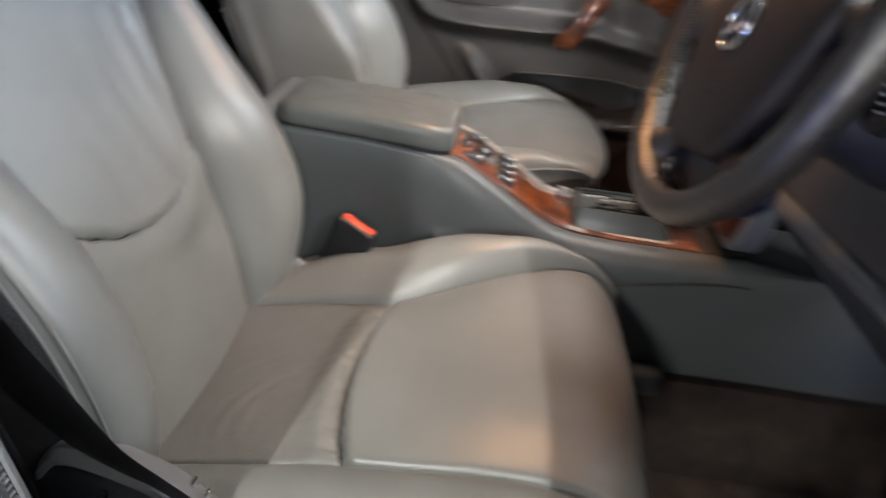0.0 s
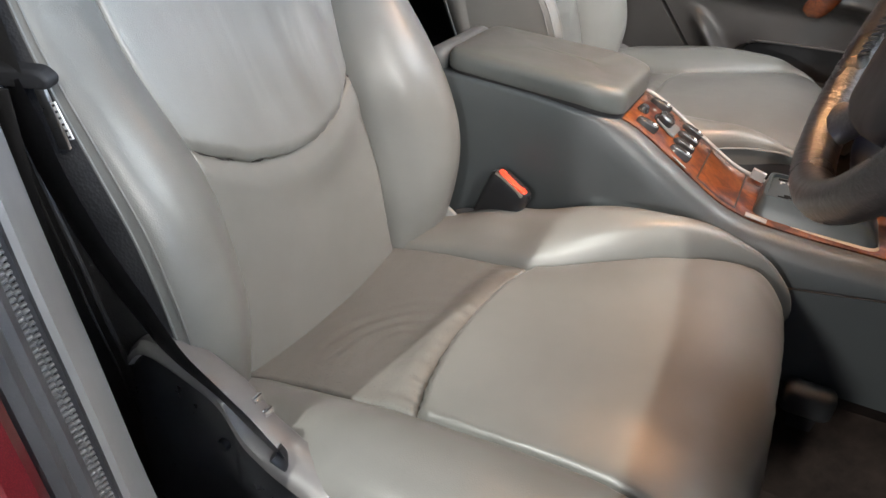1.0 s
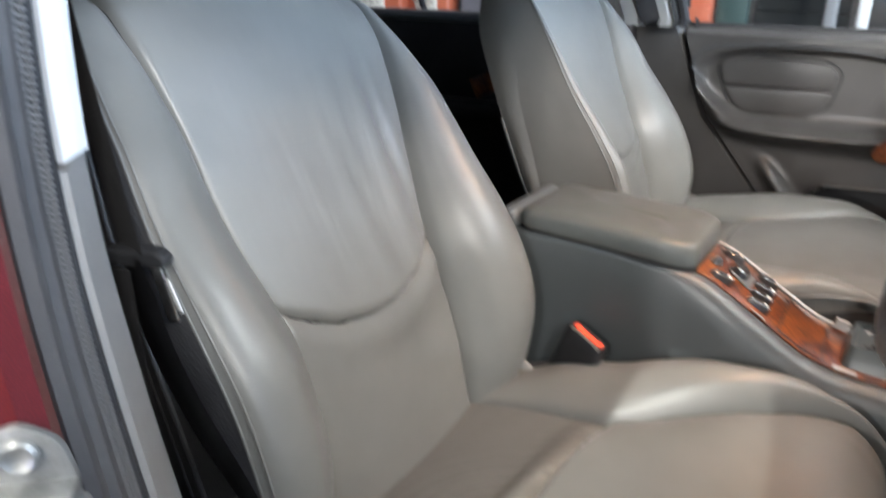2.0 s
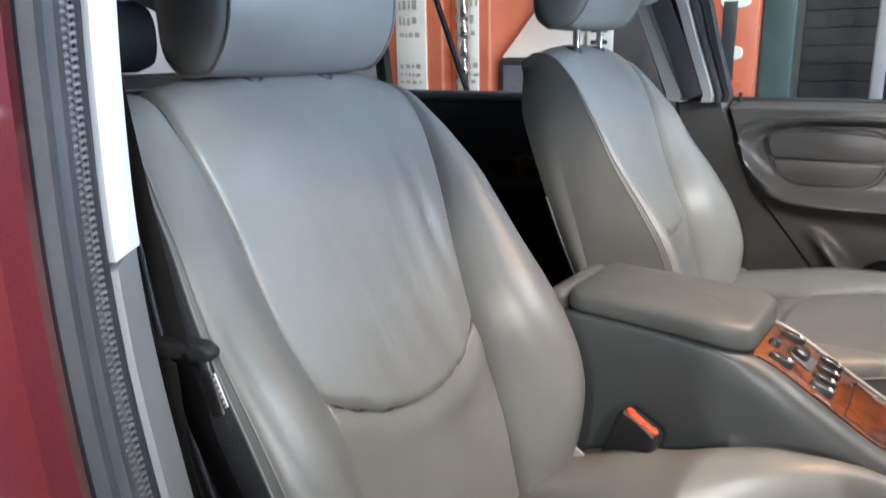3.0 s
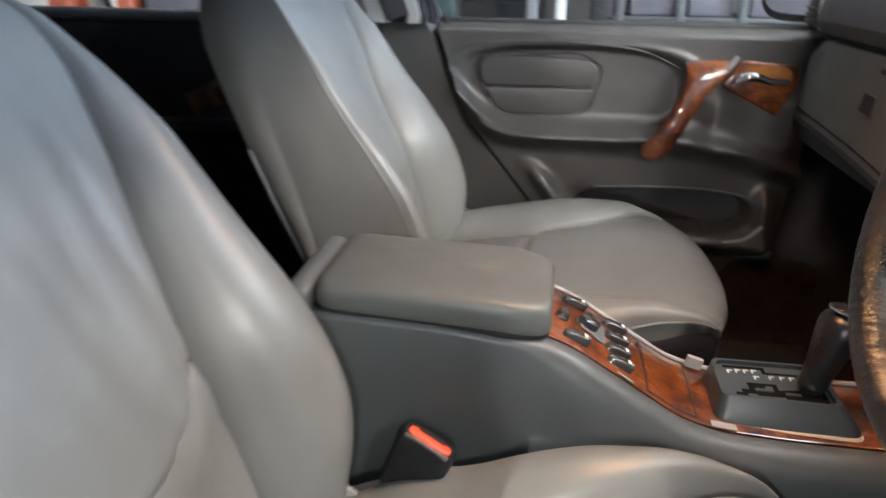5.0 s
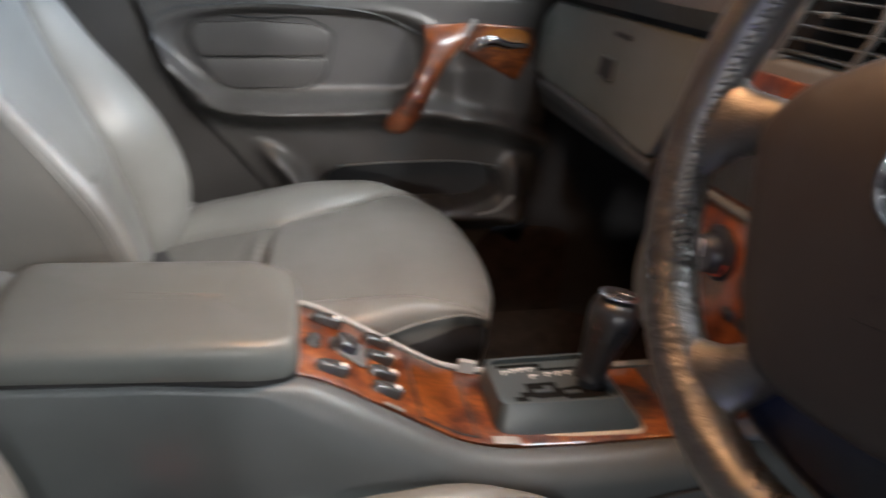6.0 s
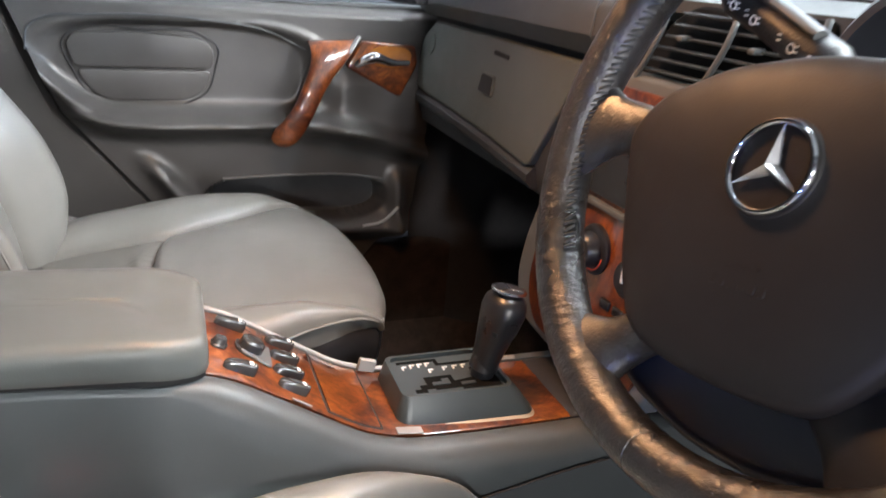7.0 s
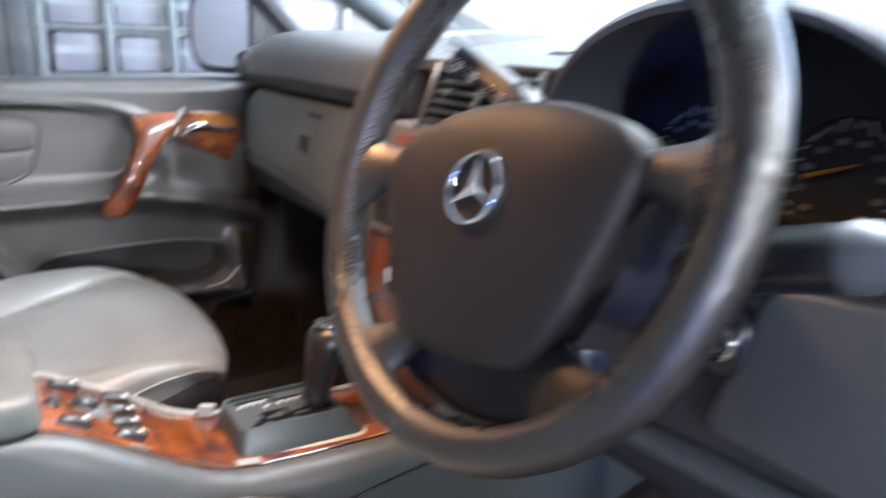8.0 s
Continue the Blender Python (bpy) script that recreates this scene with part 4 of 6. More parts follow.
part("button_edge", slab(ring(20, 0.024, 0.0016, 0, -0.010, 5.0), lambda u, v, w: bk(u, v, 0.0955 + w), 0.004, 0.0005, 1), STEEL, buckle)
# passenger's buckle, low between seat and console
pb = thing("seat_belt_buckle", (0.11, 0.515, 0.86), "black seat belt buckle of the passenger seat", "belt buckle")
part("body", box((0.05, 0.02, 0.075), m=Matrix.Translation((0.115, 0.513, 0.905)) @ pose(0, 0, 0, 0, 22, 0), bevel=0.006), BLACK, pb)
part("release_button", box((0.040, 0.012, 0.006), m=Matrix.Translation((0.1295, 0.513, 0.943)) @ pose(0, 0, 0, 0, 22, 0), bevel=0.002), REDPLASTIC, pb, "red release button")
part("stalk", tube([(0.085, 0.515, 0.80), (0.105, 0.514, 0.875)], 0.010, 10, flat=0.5), RUBBER_DEEP, pb)


# ---- steering wheel ----
WM = Matrix.Translation((0.563, 0.057, 1.309)) @ Matrix.Rotation(0.06, 4, "Z") @ Matrix(((0, math.sin(radians(20)), -math.cos(radians(20)), 0), (-1, 0, 0, 0), (0, math.cos(radians(20)), math.sin(radians(20)), 0), (0, 0, 0, 1))) @ Matrix.Rotation(radians(8.5), 4, "Z")


def wp(x, y, z=0.0):
    return tuple(WM @ Vector((x, y, z)))


wheel = thing("steering_wheel", wp(0, 0, -0.05), "worn black leather steering wheel with chrome emblem", "steering wheel")
RC = 0.1745
rows = []
for a in np.linspace(0, 2 * math.pi, 1000, endpoint=False):
    deg = math.degrees(a) % 360
    grip = sum(math.exp(-((deg - g) / 26) ** 2) for g in (150, 30)) + 0.3 * sum(math.exp(-((deg - g) / 16) ** 2) for g in (222, 318))
    r1, r2 = 0.0152 + 0.0024 * grip, 0.0168 + 0.001 * grip
    row = []
    for b in np.linspace(0, 2 * math.pi, 28, endpoint=False):
        wob = 0.0002 * noise.noise(Vector((a * 14, math.sin(b) * 2, math.cos(b) * 2)))
        # fine slanting creases, deepest round the grips and the lower left
        rub = 0.14 + 0.50 * math.exp(-((deg - 215) / 55) ** 2)
        wob += 0.00075 * rub * noise.noise(Vector((a * 52 + math.cos(b) * 2.2, math.sin(b) * 1.6, math.cos(b) * 1.6 + 7)))
        wob += 0.00030 * rub * noise.noise(Vector((a * 95 - math.sin(b) * 3.0, math.sin(b) * 3, math.cos(b) * 3 + 3)))
        rr = RC + (r1 + wob) * math.cos(b)
        row.append(wp(rr * math.cos(a), rr * math.sin(a), (r2 + wob) * math.sin(b)))
    rows.append(row)
bm, _ = sheet(rows, close_u=True, close_v=True)
rim = part("rim", bm, RIM_LEATHER, wheel, "creased shiny black leather rim")
# stitches on the inner side of the grips
st = mesh_of("stitch", tube([(-0.0040, 0, 0), (-0.0015, 0, 0.0012), (0.0015, 0, 0.0012), (0.0040, 0, 0)], 0.0010, 5), THREAD)
for lo, hi in ((118, 212), (-32, 62)):
    for i, deg in enumerate(np.arange(lo, hi, 1.5)):
        a = radians(deg)
        rr = RC - 0.0158
        q = WM @ Matrix.Translation((rr * math.cos(a), rr * math.sin(a), 0.006)) @ Matrix.Rotation(a, 4, "Z") @ Matrix.Rotation(radians(-65), 4, "Y") @ Matrix.Rotation(radians(38 if i % 2 else 20), 4, "Z")
        ob = new("stitch", st)
        ob.matrix_world = q
        adopt(ob, rim)
a = radians(262)
loop = [wp((RC + 0.0146 * math.cos(b)) * math.cos(a), (RC + 0.0146 * math.cos(b)) * math.sin(a), 0.0166 * math.sin(b)) for b in np.linspace(0, 2 * math.pi, 24)]
part("rim_joint", tube(loop, 0.0008, 6, caps=False), RIM_LEATHER, rim)

# airbag cover
PAD = rounded([(-0.117, 0.000), (-0.101, 0.023), (-0.055, 0.042), (0.0, 0.049), (0.055, 0.045), (0.104, 0.030), (0.118, 0.012), (0.112, -0.018), (0.085, -0.085), (0.062, -0.118), (0.025, -0.124), (-0.025, -0.124), (-0.062, -0.118), (-0.085, -0.085), (-0.112, -0.018)], 0.016, 4)
po = np.array(PAD)
pc = np.array((0.0, -0.025))
loops = []
for z, k in ((-0.02, 0.99), (-0.004, 1.0), (0.003, 0.995), (0.007, 0.975), (0.010, 0.93), (0.0135, 0.80), (0.016, 0.6), (0.0175, 0.35), (0.018, 0.1)):
    loops.append([wp(*(pc + (p - pc) * k), z) for p in po])
pad = part("airbag_cover", loft(loops), PAD_SKIN, wheel, "smooth dark brown-black airbag cover")
# raised letters and a worn second line on the cover
txt = bpy.data.curves.new("raised_letters", "FONT")
txt.body, txt.size, txt.extrude, txt.align_x = "SRS", 0.0125, 0.0007, "CENTER"
txt.space_character = 1.25
letters = new("letter_source", txt)
letter_mesh = bpy.data.meshes.new_from_object(letters.evaluated_get(bpy.context.evaluated_depsgraph_get()))
bpy.data.objects.remove(letters)
letter_mesh.transform(WM @ Matrix.Translation((0.006, -0.064, 0.0168)))
letter_mesh.materials.clear()
letter_mesh.materials.append(PAD_SKIN)
adopt(new("raised_letters", letter_mesh), pad)
for w, u in ((0.004, 0.010), (0.0025, 0.0155), (0.004, 0.021), (0.004, 0.027), (0.004, 0.033), (0.004, 0.039)):
    part("embossed_mark", box((w, 0.0050, 0.0006), m=WM @ Matrix.Translation((u - 0.018, -0.0725, 0.0166)), bevel=0.0002, seg=1), PAD_SKIN, pad)
# emblem: a ring with three rays
ec = (0.004, -0.014)
EM = WM @ Matrix.Translation((ec[0], ec[1], 0.0180))
part("emblem_seat", slab(ring(40, 0.0258, 0.0258), lambda u, v, w: tuple(EM @ Vector((u, v, w - 0.004))), 0.0045, 0.001, 1), PAD_SKIN, wheel)
rows = []
for a in np.linspace(0, 2 * math.pi, 56, endpoint=False):
    rows.append([tuple(EM @ Vector(((0.0228 + 0.0019 * math.cos(b)) * math.cos(a), (0.0228 + 0.0019 * math.cos(b)) * math.sin(a), 0.0022 + 0.0026 * math.sin(b)))) for b in np.linspace(0, 2 * math.pi, 10, endpoint=False)])
bm, _ = sheet(rows, close_u=True, close_v=True)
emblem = part("emblem", bm, CHROME, wheel, "chrome ring emblem with three rays")
bm = bmesh.new()
tip = bm.verts.new(EM @ Vector((0, 0, 0.0068)))
pts = []
for k in range(6):
    a = radians(90 + 60 * k)
    r = 0.0224 if k % 2 == 0 else 0.0042
    pts.append((bm.verts.new(EM @ Vector((r * math.cos(a), r * math.sin(a), 0.0028 if k % 2 == 0 else 0.0012))), k))
for k in range(6):
    bm.faces.new((tip, pts[k][0], pts[(k + 1) % 6][0]))
bm.faces.new([p[0] for p in pts][::-1])
part("ray", bm, SATIN, emblem, smooth=False)

# spokes
def spoke(path, widths, name, mat, depth=0.010):
    p = spline(path, 14)
    rows = []
    ws = np.interp(np.linspace(0, 1, 14), np.linspace(0, 1, len(widths)), widths)
    for i, (q, w) in enumerate(zip(p, ws)):
        t = p[min(i + 1, 13)] - p[max(i - 1, 0)]
        t /= np.linalg.norm(t)
        s = np.array((-t[1], t[0], 0))
        rows.append([wp(*(q + s * w * math.cos(b) + np.array((0, 0, depth * math.sin(b))))) for b in np.linspace(0, 2 * math.pi, 16, endpoint=False)])
    return part(name, loft(rows), mat, wheel)


for sg in (-1, 1):
    spoke([(sg * 0.090, 0.004, -0.010), (sg * 0.130, 0.004, -0.008), (sg * 0.150, 0.002, -0.004), (sg * 0.166, 0.000, 0.0)], [0.019, 0.0145, 0.020, 0.040], "upper_spoke", RIM_LEATHER, 0.0100)
spoke([(-0.050, -0.103, -0.012), (-0.071, -0.121, -0.010), (-0.082, -0.131, -0.006), (-0.093, -0.141, -0.001)], [0.018, 0.0145, 0.019, 0.032], "lower_spoke", RIM_LEATHER, 0.0115)
spoke([(0.058, -0.103, -0.012), (0.076, -0.117, -0.010), (0.087, -0.126, -0.006), (0.101, -0.137, -0.001)], [0.020, 0.022, 0.028, 0.042], "lower_spoke", PAD_SKIN, 0.0115)
bez = rounded([(-0.080, -0.092), (-0.060, -0.112), (0.060, -0.112), (0.080, -0.092), (0.100, -0.132), (0.072, -0.150), (0.022, -0.162), (-0.022, -0.162), (-0.072, -0.150), (-0.100, -0.132)], 0.012, 4)
part("lower_bezel", slab(bez, lambda u, v, w: wp(u, v, w - 0.042), 0.024, 0.010, 4), BEZEL, wheel, "blue-black lower bezel")
hub = [[wp(u * k, v * k - 0.03, z) for u, v in ring(28, 0.075, 0.075, 0, 0, 2.6)] for z, k in ((-0.055, 0.75), (-0.03, 0.95), (-0.012, 1.0), (-0.006, 0.9))]
part("hub_cover", loft(hub), BLACK, wheel)
# column shroud behind the wheel
col = thing("steering_column", (0.70, 0.05, 1.24), "dark plastic steering column shroud with two stalks", "steering column")
ca = (WM.to_3x3() @ Vector((0, 0, -1))).normalized()
c0 = WM @ Vector((0, -0.02, -0.05))
rows = []
for d, k in ((0.0, 0.9), (0.01, 1.0), (0.06, 1.05), (0.16, 1.15), (0.30, 1.1)):
    rows.append([tuple(c0 + ca * d + (WM.to_3x3() @ Vector((u * k, v * k, 0)))) for u, v in ring(28, 0.062, 0.055, 0, 0, 3.2)])
part("shroud", loft(rows), NAVY, col, "blue-black shroud")
# stalk on the console side, with symbols
p = [(0.625, 0.085, 1.338), (0.622, 0.12, 1.352), (0.622, 0.155, 1.366), (0.623, 0.188, 1.377), (0.624, 0.196, 1.380)]
stalk = part("stalk", tube(spline(p, 18), [0.011] * 3 + [0.0155] * 13 + [0.014, 0.008], 16, flat=0.8), LEATHER_DARK, col, "black stalk with pale symbols")
part("stalk_edge", tube([(0.615, 0.110, 1.3610), (0.614, 0.15, 1.3770), (0.615, 0.192, 1.3915)], 0.0055, 12, flat=0.6), PLASTIC, stalk, "grey top edge")
for u, rings in ((0.12, False), (0.24, True), (0.40, False), (0.62, True), (0.74, False), (0.84, True), (0.93, False)):
    y, z = 0.10 + 0.09 * u, 1.3445 + 0.033 * u
    if rings:
        part("symbol", tube([(0.6066, y + 0.0026 * math.cos(a), z + 0.0026 * math.sin(a)) for a in np.linspace(0, 2 * math.pi, 15)], 0.0005, 5, caps=False), MARK, stalk)
    for dz in (-0.0025, 0.0020):
        part("symbol", box((0.0010, 0.0034, 0.0009), (0.6066, y - 0.004, z + dz * 0.7), 0.0003, 1), MARK, stalk)
p = [(0.632, -0.045, 1.262), (0.622, -0.075, 1.275), (0.620, -0.11, 1.288), (0.620, -0.150, 1.300), (0.621, -0.166, 1.304)]
stalk2 = part("stalk", tube(spline(p, 18), [0.012, 0.013] + [0.0175] * 13 + [0.017, 0.014, 0.008], 16), BLACK, col, "thick black stalk with pale end")
part("stalk_end", tube([(0.6195, -0.150, 1.3005), (0.620, -0.160, 1.303), (0.6215, -0.172, 1.3065)], [0.0182, 0.0178, 0.010], 16), PLASTIC, stalk2, "pale grey end cap")
for k in range(4):
    part("symbol", box((0.0012, 0.010, 0.0016), (0.6035, -0.098, 1.277 + 0.006 * k), 0.0003, 1), MARK, stalk2)


# ---- dashboard ----
dash = thing("dashboard", (0.85, 0.386, 1.0), "grey dashboard with glovebox, vents and instrument hood", "dashboard")


def dash_section(y):
    """Profile of the upper pad: higher before the driver, dropping to the doors."""
    e = smoothstep(0.98, 1.10, y) + smoothstep(-0.20, -0.32, y)
    d = 0.018 * e
    return [(1.30, 1.372 - d), (1.10, 1.392 - d), (0.93, 1.400 - d), (0.80, 1.397 - d), (0.738, 1.385 - d), (0.714, 1.364 - d), (0.7055, 1.338 - d * 0.6), (0.709, 1.314), (0.724, 1.3015), (0.745, 1.300), (0.86, 1.29), (1.30, 1.26)]


rows = []
for y in np.linspace(0.46, 1.10, 34):
    prof = spline(dash_section(y), 44)
    rows.append([(x, y, z + 0.0006 * noise.noise(Vector((x * 9, y * 9, 0)))) for x, z in prof])
pad_up = part("upper_pad", loft(rows), DASH_TOP, dash, "soft dark grey upper pad")
# joint rings where the centre cap meets the pad
for y in (0.470, 0.500):
    part("pad_joint", tube([(x - 0.0005, y, z + 0.0005) for x, z in spline(dash_section(y), 44)[12:32]], 0.0018, 6), PLASTIC, dash)
# centre and driver's part of the pad
rows = []
for y in np.linspace(0.185, 0.46, 20):
    prof = spline([(1.30, 1.372), (1.10, 1.390), (0.95, 1.396), (0.86, 1.390), (0.79, 1.380), (0.750, 1.3725), (0.732, 1.3680), (0.729, 1.3640), (0.76, 1.352), (0.86, 1.33), (1.30, 1.26)], 60)
    rows.append([(x, y, z) for x, z in prof])
part("centre_pad", loft(rows), DASH_TOP, dash)
rows = []
for y in np.linspace(-0.34, -0.150, 14):
    prof = spline([(1.30, 1.372), (1.10, 1.392), (0.93, 1.400), (0.80, 1.397), (0.745, 1.388), (0.722, 1.370), (0.716, 1.34), (0.718, 1.25), (0.86, 1.24), (1.30, 1.24)], 40)
    rows.append([(x, y, z) for x, z in prof])
part("driver_side_pad", loft(rows), DASH, dash)
# end vent by the passenger door
ev = part("end_vent", slab(rounded([(1.035, 1.318), (1.088, 1.312), (1.088, 1.352), (1.035, 1.362)], 0.008), lambda u, v, w: (0.722 - w, u, v), 0.018, 0.004, 2), BLACK, dash, "small black end vent")
for z in (1.322, 1.332, 1.342):
    part("slat", box((0.006, 0.044, 0.003), (0.702, 1.061, z), 0.001, 1), PLASTIC_DARK, ev)

# lower dash on the passenger side
rows = []
for y in np.linspace(0.50, 1.10, 20):
    prof = spline([(1.25, 1.29), (0.80, 1.298), (0.748, 1.296), (0.738, 1.28), (0.722, 1.20), (0.715, 1.145), (0.722, 1.118), (0.76, 1.100), (0.90, 1.085), (1.25, 1.06)], 40)
    rows.append([(x, y, z) for x, z in prof])
part("lower_dash", loft(rows), PLASTIC_DARK, dash, "dark lower dash below the glovebox")


def glove(u, v, w):
    """A point on the glovebox face: u along y, v height, w out towards the seats."""
    x = 0.738 - (1.295 - v) * 0.155
    return (x - w, u, v)


lid = rounded([(0.532, 1.292), (1.040, 1.292), (1.085, 1.262), (1.083, 1.178), (1.02, 1.172), (0.78, 1.163), (0.606, 1.150)], 0.012, 4)
gb = part("glovebox_lid", slab(lid, glove, 0.012, 0.004, 3), DASH, dash, "matt grey glovebox lid")
part("latch", slab(rounded([(0.752, 1.212), (0.800, 1.214), (0.797, 1.243), (0.755, 1.241)], 0.004), lambda u, v, w: glove(u, v, w + 0.0125), 0.003, 0.0008, 1), DASH, gb)
part("latch_recess", slab(rounded([(0.754, 1.214), (0.798, 1.216), (0.795, 1.241), (0.757, 1.239)], 0.003), lambda u, v, w: glove(u, v, w + 0.0152), 0.001, 0.0003, 1), RUBBER_DEEP, gb, "dark latch recess")
part("slot", slab(rounded([(0.728, 1.268), (0.778, 1.270), (0.778, 1.276), (0.728, 1.274)], 0.0025), lambda u, v, w: glove(u, v, w + 0.0122), 0.0012, 0.0004, 1), RUBBER_DEEP, gb)
part("lock", slab(ring(20, 0.016, 0.018, 1.035, 1.255), lambda u, v, w: glove(u, v, w + 0.0118), 0.002, 0.001, 1), DASH, gb)
# curved lip under the lid
rows = []
for k in np.linspace(0, 1, 30):
    y = 0.600 + 0.480 * k
    z = 1.140 + 0.022 * k + 0.004 * math.sin(math.pi * k)
    x = 0.738 - (1.295 - z) * 0.155
    rows.append([(x + dx, y, z + dz) for dx, dz in ((0.02, 0.012), (-0.004, 0.010), (-0.012, 0.002), (-0.011, -0.008), (0.0, -0.018), (0.03, -0.020))])
part("lower_lip", loft(rows), PLASTIC_DARK, dash)

# centre stack
STACK = [(0.455, 1.300), (0.462, 1.262), (0.482, 1.205), (0.515, 1.140), (0.530, 1.085), (0.531, 1.045), (0.520, 1.018), (0.49, 0.995), (0.30, 0.985), (0.262, 1.005), (0.246, 1.05), (0.250, 1.10), (0.268, 1.16), (0.29, 1.24), (0.30, 1.30)]
sx = lambda v: 0.664 + (v - 1.0) * 0.10
stack = part("centre_panel", slab(rounded(STACK, 0.02, 3), lambda u, v, w: (sx(v) + 0.03 - w, u, v), 0.030, 0.006, 3), PLASTIC, dash, "grey centre stack frame")
inner = [(0.380 + (y - 0.388) * 0.80, 1.14 + (z - 1.14) * 0.92) for y, z in STACK]
part("stack_wood", slab(rounded(inner, 0.02, 3), lambda u, v, w: (sx(v) - w, u, v), 0.004, 0.002, 2), WOOD, stack, "dark burl wood fascia")
part("stack_panel", slab(rounded([(0.292, 1.180), (0.462, 1.180), (0.452, 1.255), (0.305, 1.255)], 0.010), lambda u, v, w: (sx(v) - 0.003 - w, u, v), 0.005, 0.002, 2), BLACK, stack, "black radio panel")
part("panel_edge", box((0.008, 0.165, 0.007), m=Matrix.Translation((sx(1.172) - 0.006, 0.380, 1.172)), bevel=0.002), PLASTIC, stack)
for y in (0.378, 0.300):
    z = 1.128
    knob = part("climate_knob", loft([[(sx(z) - 0.003 - w, y + u * k, z + v * k) for u, v in ring(30, 0.026, 0.026)] for w, k in ((0, 1.0), (0.004, 1.0), (0.006, 0.92), (0.007, 0.72), (0.018, 0.66), (0.020, 0.58))]), BLACK, stack, "black climate knob with red scale")
    part("pointer", box((0.004, 0.004, 0.017), (sx(z) - 0.0235, y, z + 0.006), 0.001, 1), MARK, knob)
    arc = [(sx(z) - 0.0085, y + 0.0205 * math.cos(a), z + 0.0205 * math.sin(a)) for a in np.linspace(radians(190), radians(330), 16)]
    part("red_scale", tube(arc, 0.0016, 6), REDPLASTIC, knob, "red warm scale")
    for a in np.linspace(radians(-20), radians(180), 6):
        part("scale_mark", box((0.0015, 0.0025, 0.0025), (sx(z) - 0.0078, y + 0.0205 * math.cos(a), z + 0.0205 * math.sin(a)), 0.0004, 1), MARK, knob)
for y in (0.318, 0.340, 0.440):
    part("stack_button", box((0.006, 0.016, 0.010), (sx(1.085) - 0.004, y, 1.085), 0.002), BLACK, stack)

# centre vents
vx = lambda v: 0.712 + (v - 1.33) * 0.25
# vent backing coloured black for the shade between the slats
vent = part("centre_vent", slab(rounded([(0.215, 1.296), (0.424, 1.294), (0.392, 1.352), (0.366, 1.366), (0.205, 1.366)], 0.012), lambda u, v, w: (vx(v) + 0.05 - w, u, v), 0.040, 0.003, 2), SLOT, dash, "black centre vents with slats")
for k in range(6):
    z = 1.306 + 0.0105 * k
    part("slat", box((0.013, 0.178 - 0.006 * k, 0.0022), m=Matrix.Translation((vx(z) - 0.001, 0.303 - 0.003 * k, z)) @ pose(0, 0, 0, 0, 4, 0), bevel=0.0008, seg=1), SURROUND, vent)
for y in (0.212, 0.302, 0.392):
    arc = [(vx(z) - 0.009 - 0.004 * math.sin(math.pi * (z - 1.298) / 0.07), y - 0.20 * (z - 1.298) - 0.010 * math.sin(math.pi * (z - 1.298) / 0.07), z) for z in np.linspace(1.298, 1.367, 12)]
    part("vent_rib", tube(arc, 0.0028, 8), PLASTIC, vent, "curved grey rib")
for y in (0.255, 0.345):
    part("vent_tab", box((0.012, 0.009, 0.005), (vx(1.338) - 0.008, y, 1.338), 0.002), PLASTIC, vent, "grey adjuster tab")
part("vent_wood", slab(rounded([(0.215, 1.276), (0.420, 1.274), (0.412, 1.294), (0.215, 1.297)], 0.005), lambda u, v, w: (vx(v) + 0.012 - w, u, v), 0.014, 0.004, 2), WOOD, dash, "burl wood strip under the vents")
part("hazard_button", box((0.012, 0.028, 0.012), (vx(1.287) - 0.006, 0.305, 1.287), 0.003), PLASTIC_LIGHT, dash)
part("top_slot", box((0.006, 0.075, 0.003), (0.795, 0.250, 1.3815), 0.001, 1), RUBBER_DEEP, dash)

# instrument hood and dials
hood = []
for x, ru, rv, th in ((0.705, 0.172, 0.102, 0.006), (0.712, 0.178, 0.108, 0.012), (0.724, 0.181, 0.111, 0.016), (0.78, 0.182, 0.112, 0.018), (0.86, 0.182, 0.104, 0.020), (0.96, 0.18, 0.090, 0.02)):
    arch = [(0.018 + ru * math.cos(a), 1.322 + rv * math.sin(a)) for a in np.linspace(-0.45, math.pi + 0.45, 48)]
    arch2 = [(0.018 + (ru - th) * math.cos(a), 1.322 + (rv - th) * math.sin(a)) for a in np.linspace(math.pi + 0.45, -0.45, 48)]
    hood.append([(x, y, z) for y, z in arch + arch2])
cluster = part("instrument_hood", loft(hood), HOOD, dash, "blue-black arched instrument hood")
face = slab(rounded([(-0.150, 1.235), (0.186, 1.235), (0.190, 1.32), (0.16, 1.385), (0.018, 1.42), (-0.12, 1.385), (-0.155, 1.32)], 0.03, 5), lambda u, v, w: (0.865 + 0.25 * (v - 1.3) - w, u, v), 0.02, 0.004, 2)
part("instrument_face", face, PLASTIC_DARK, cluster, "black dial face with white marks")
fx = lambda v: 0.8435 + 0.25 * (v - 1.3)
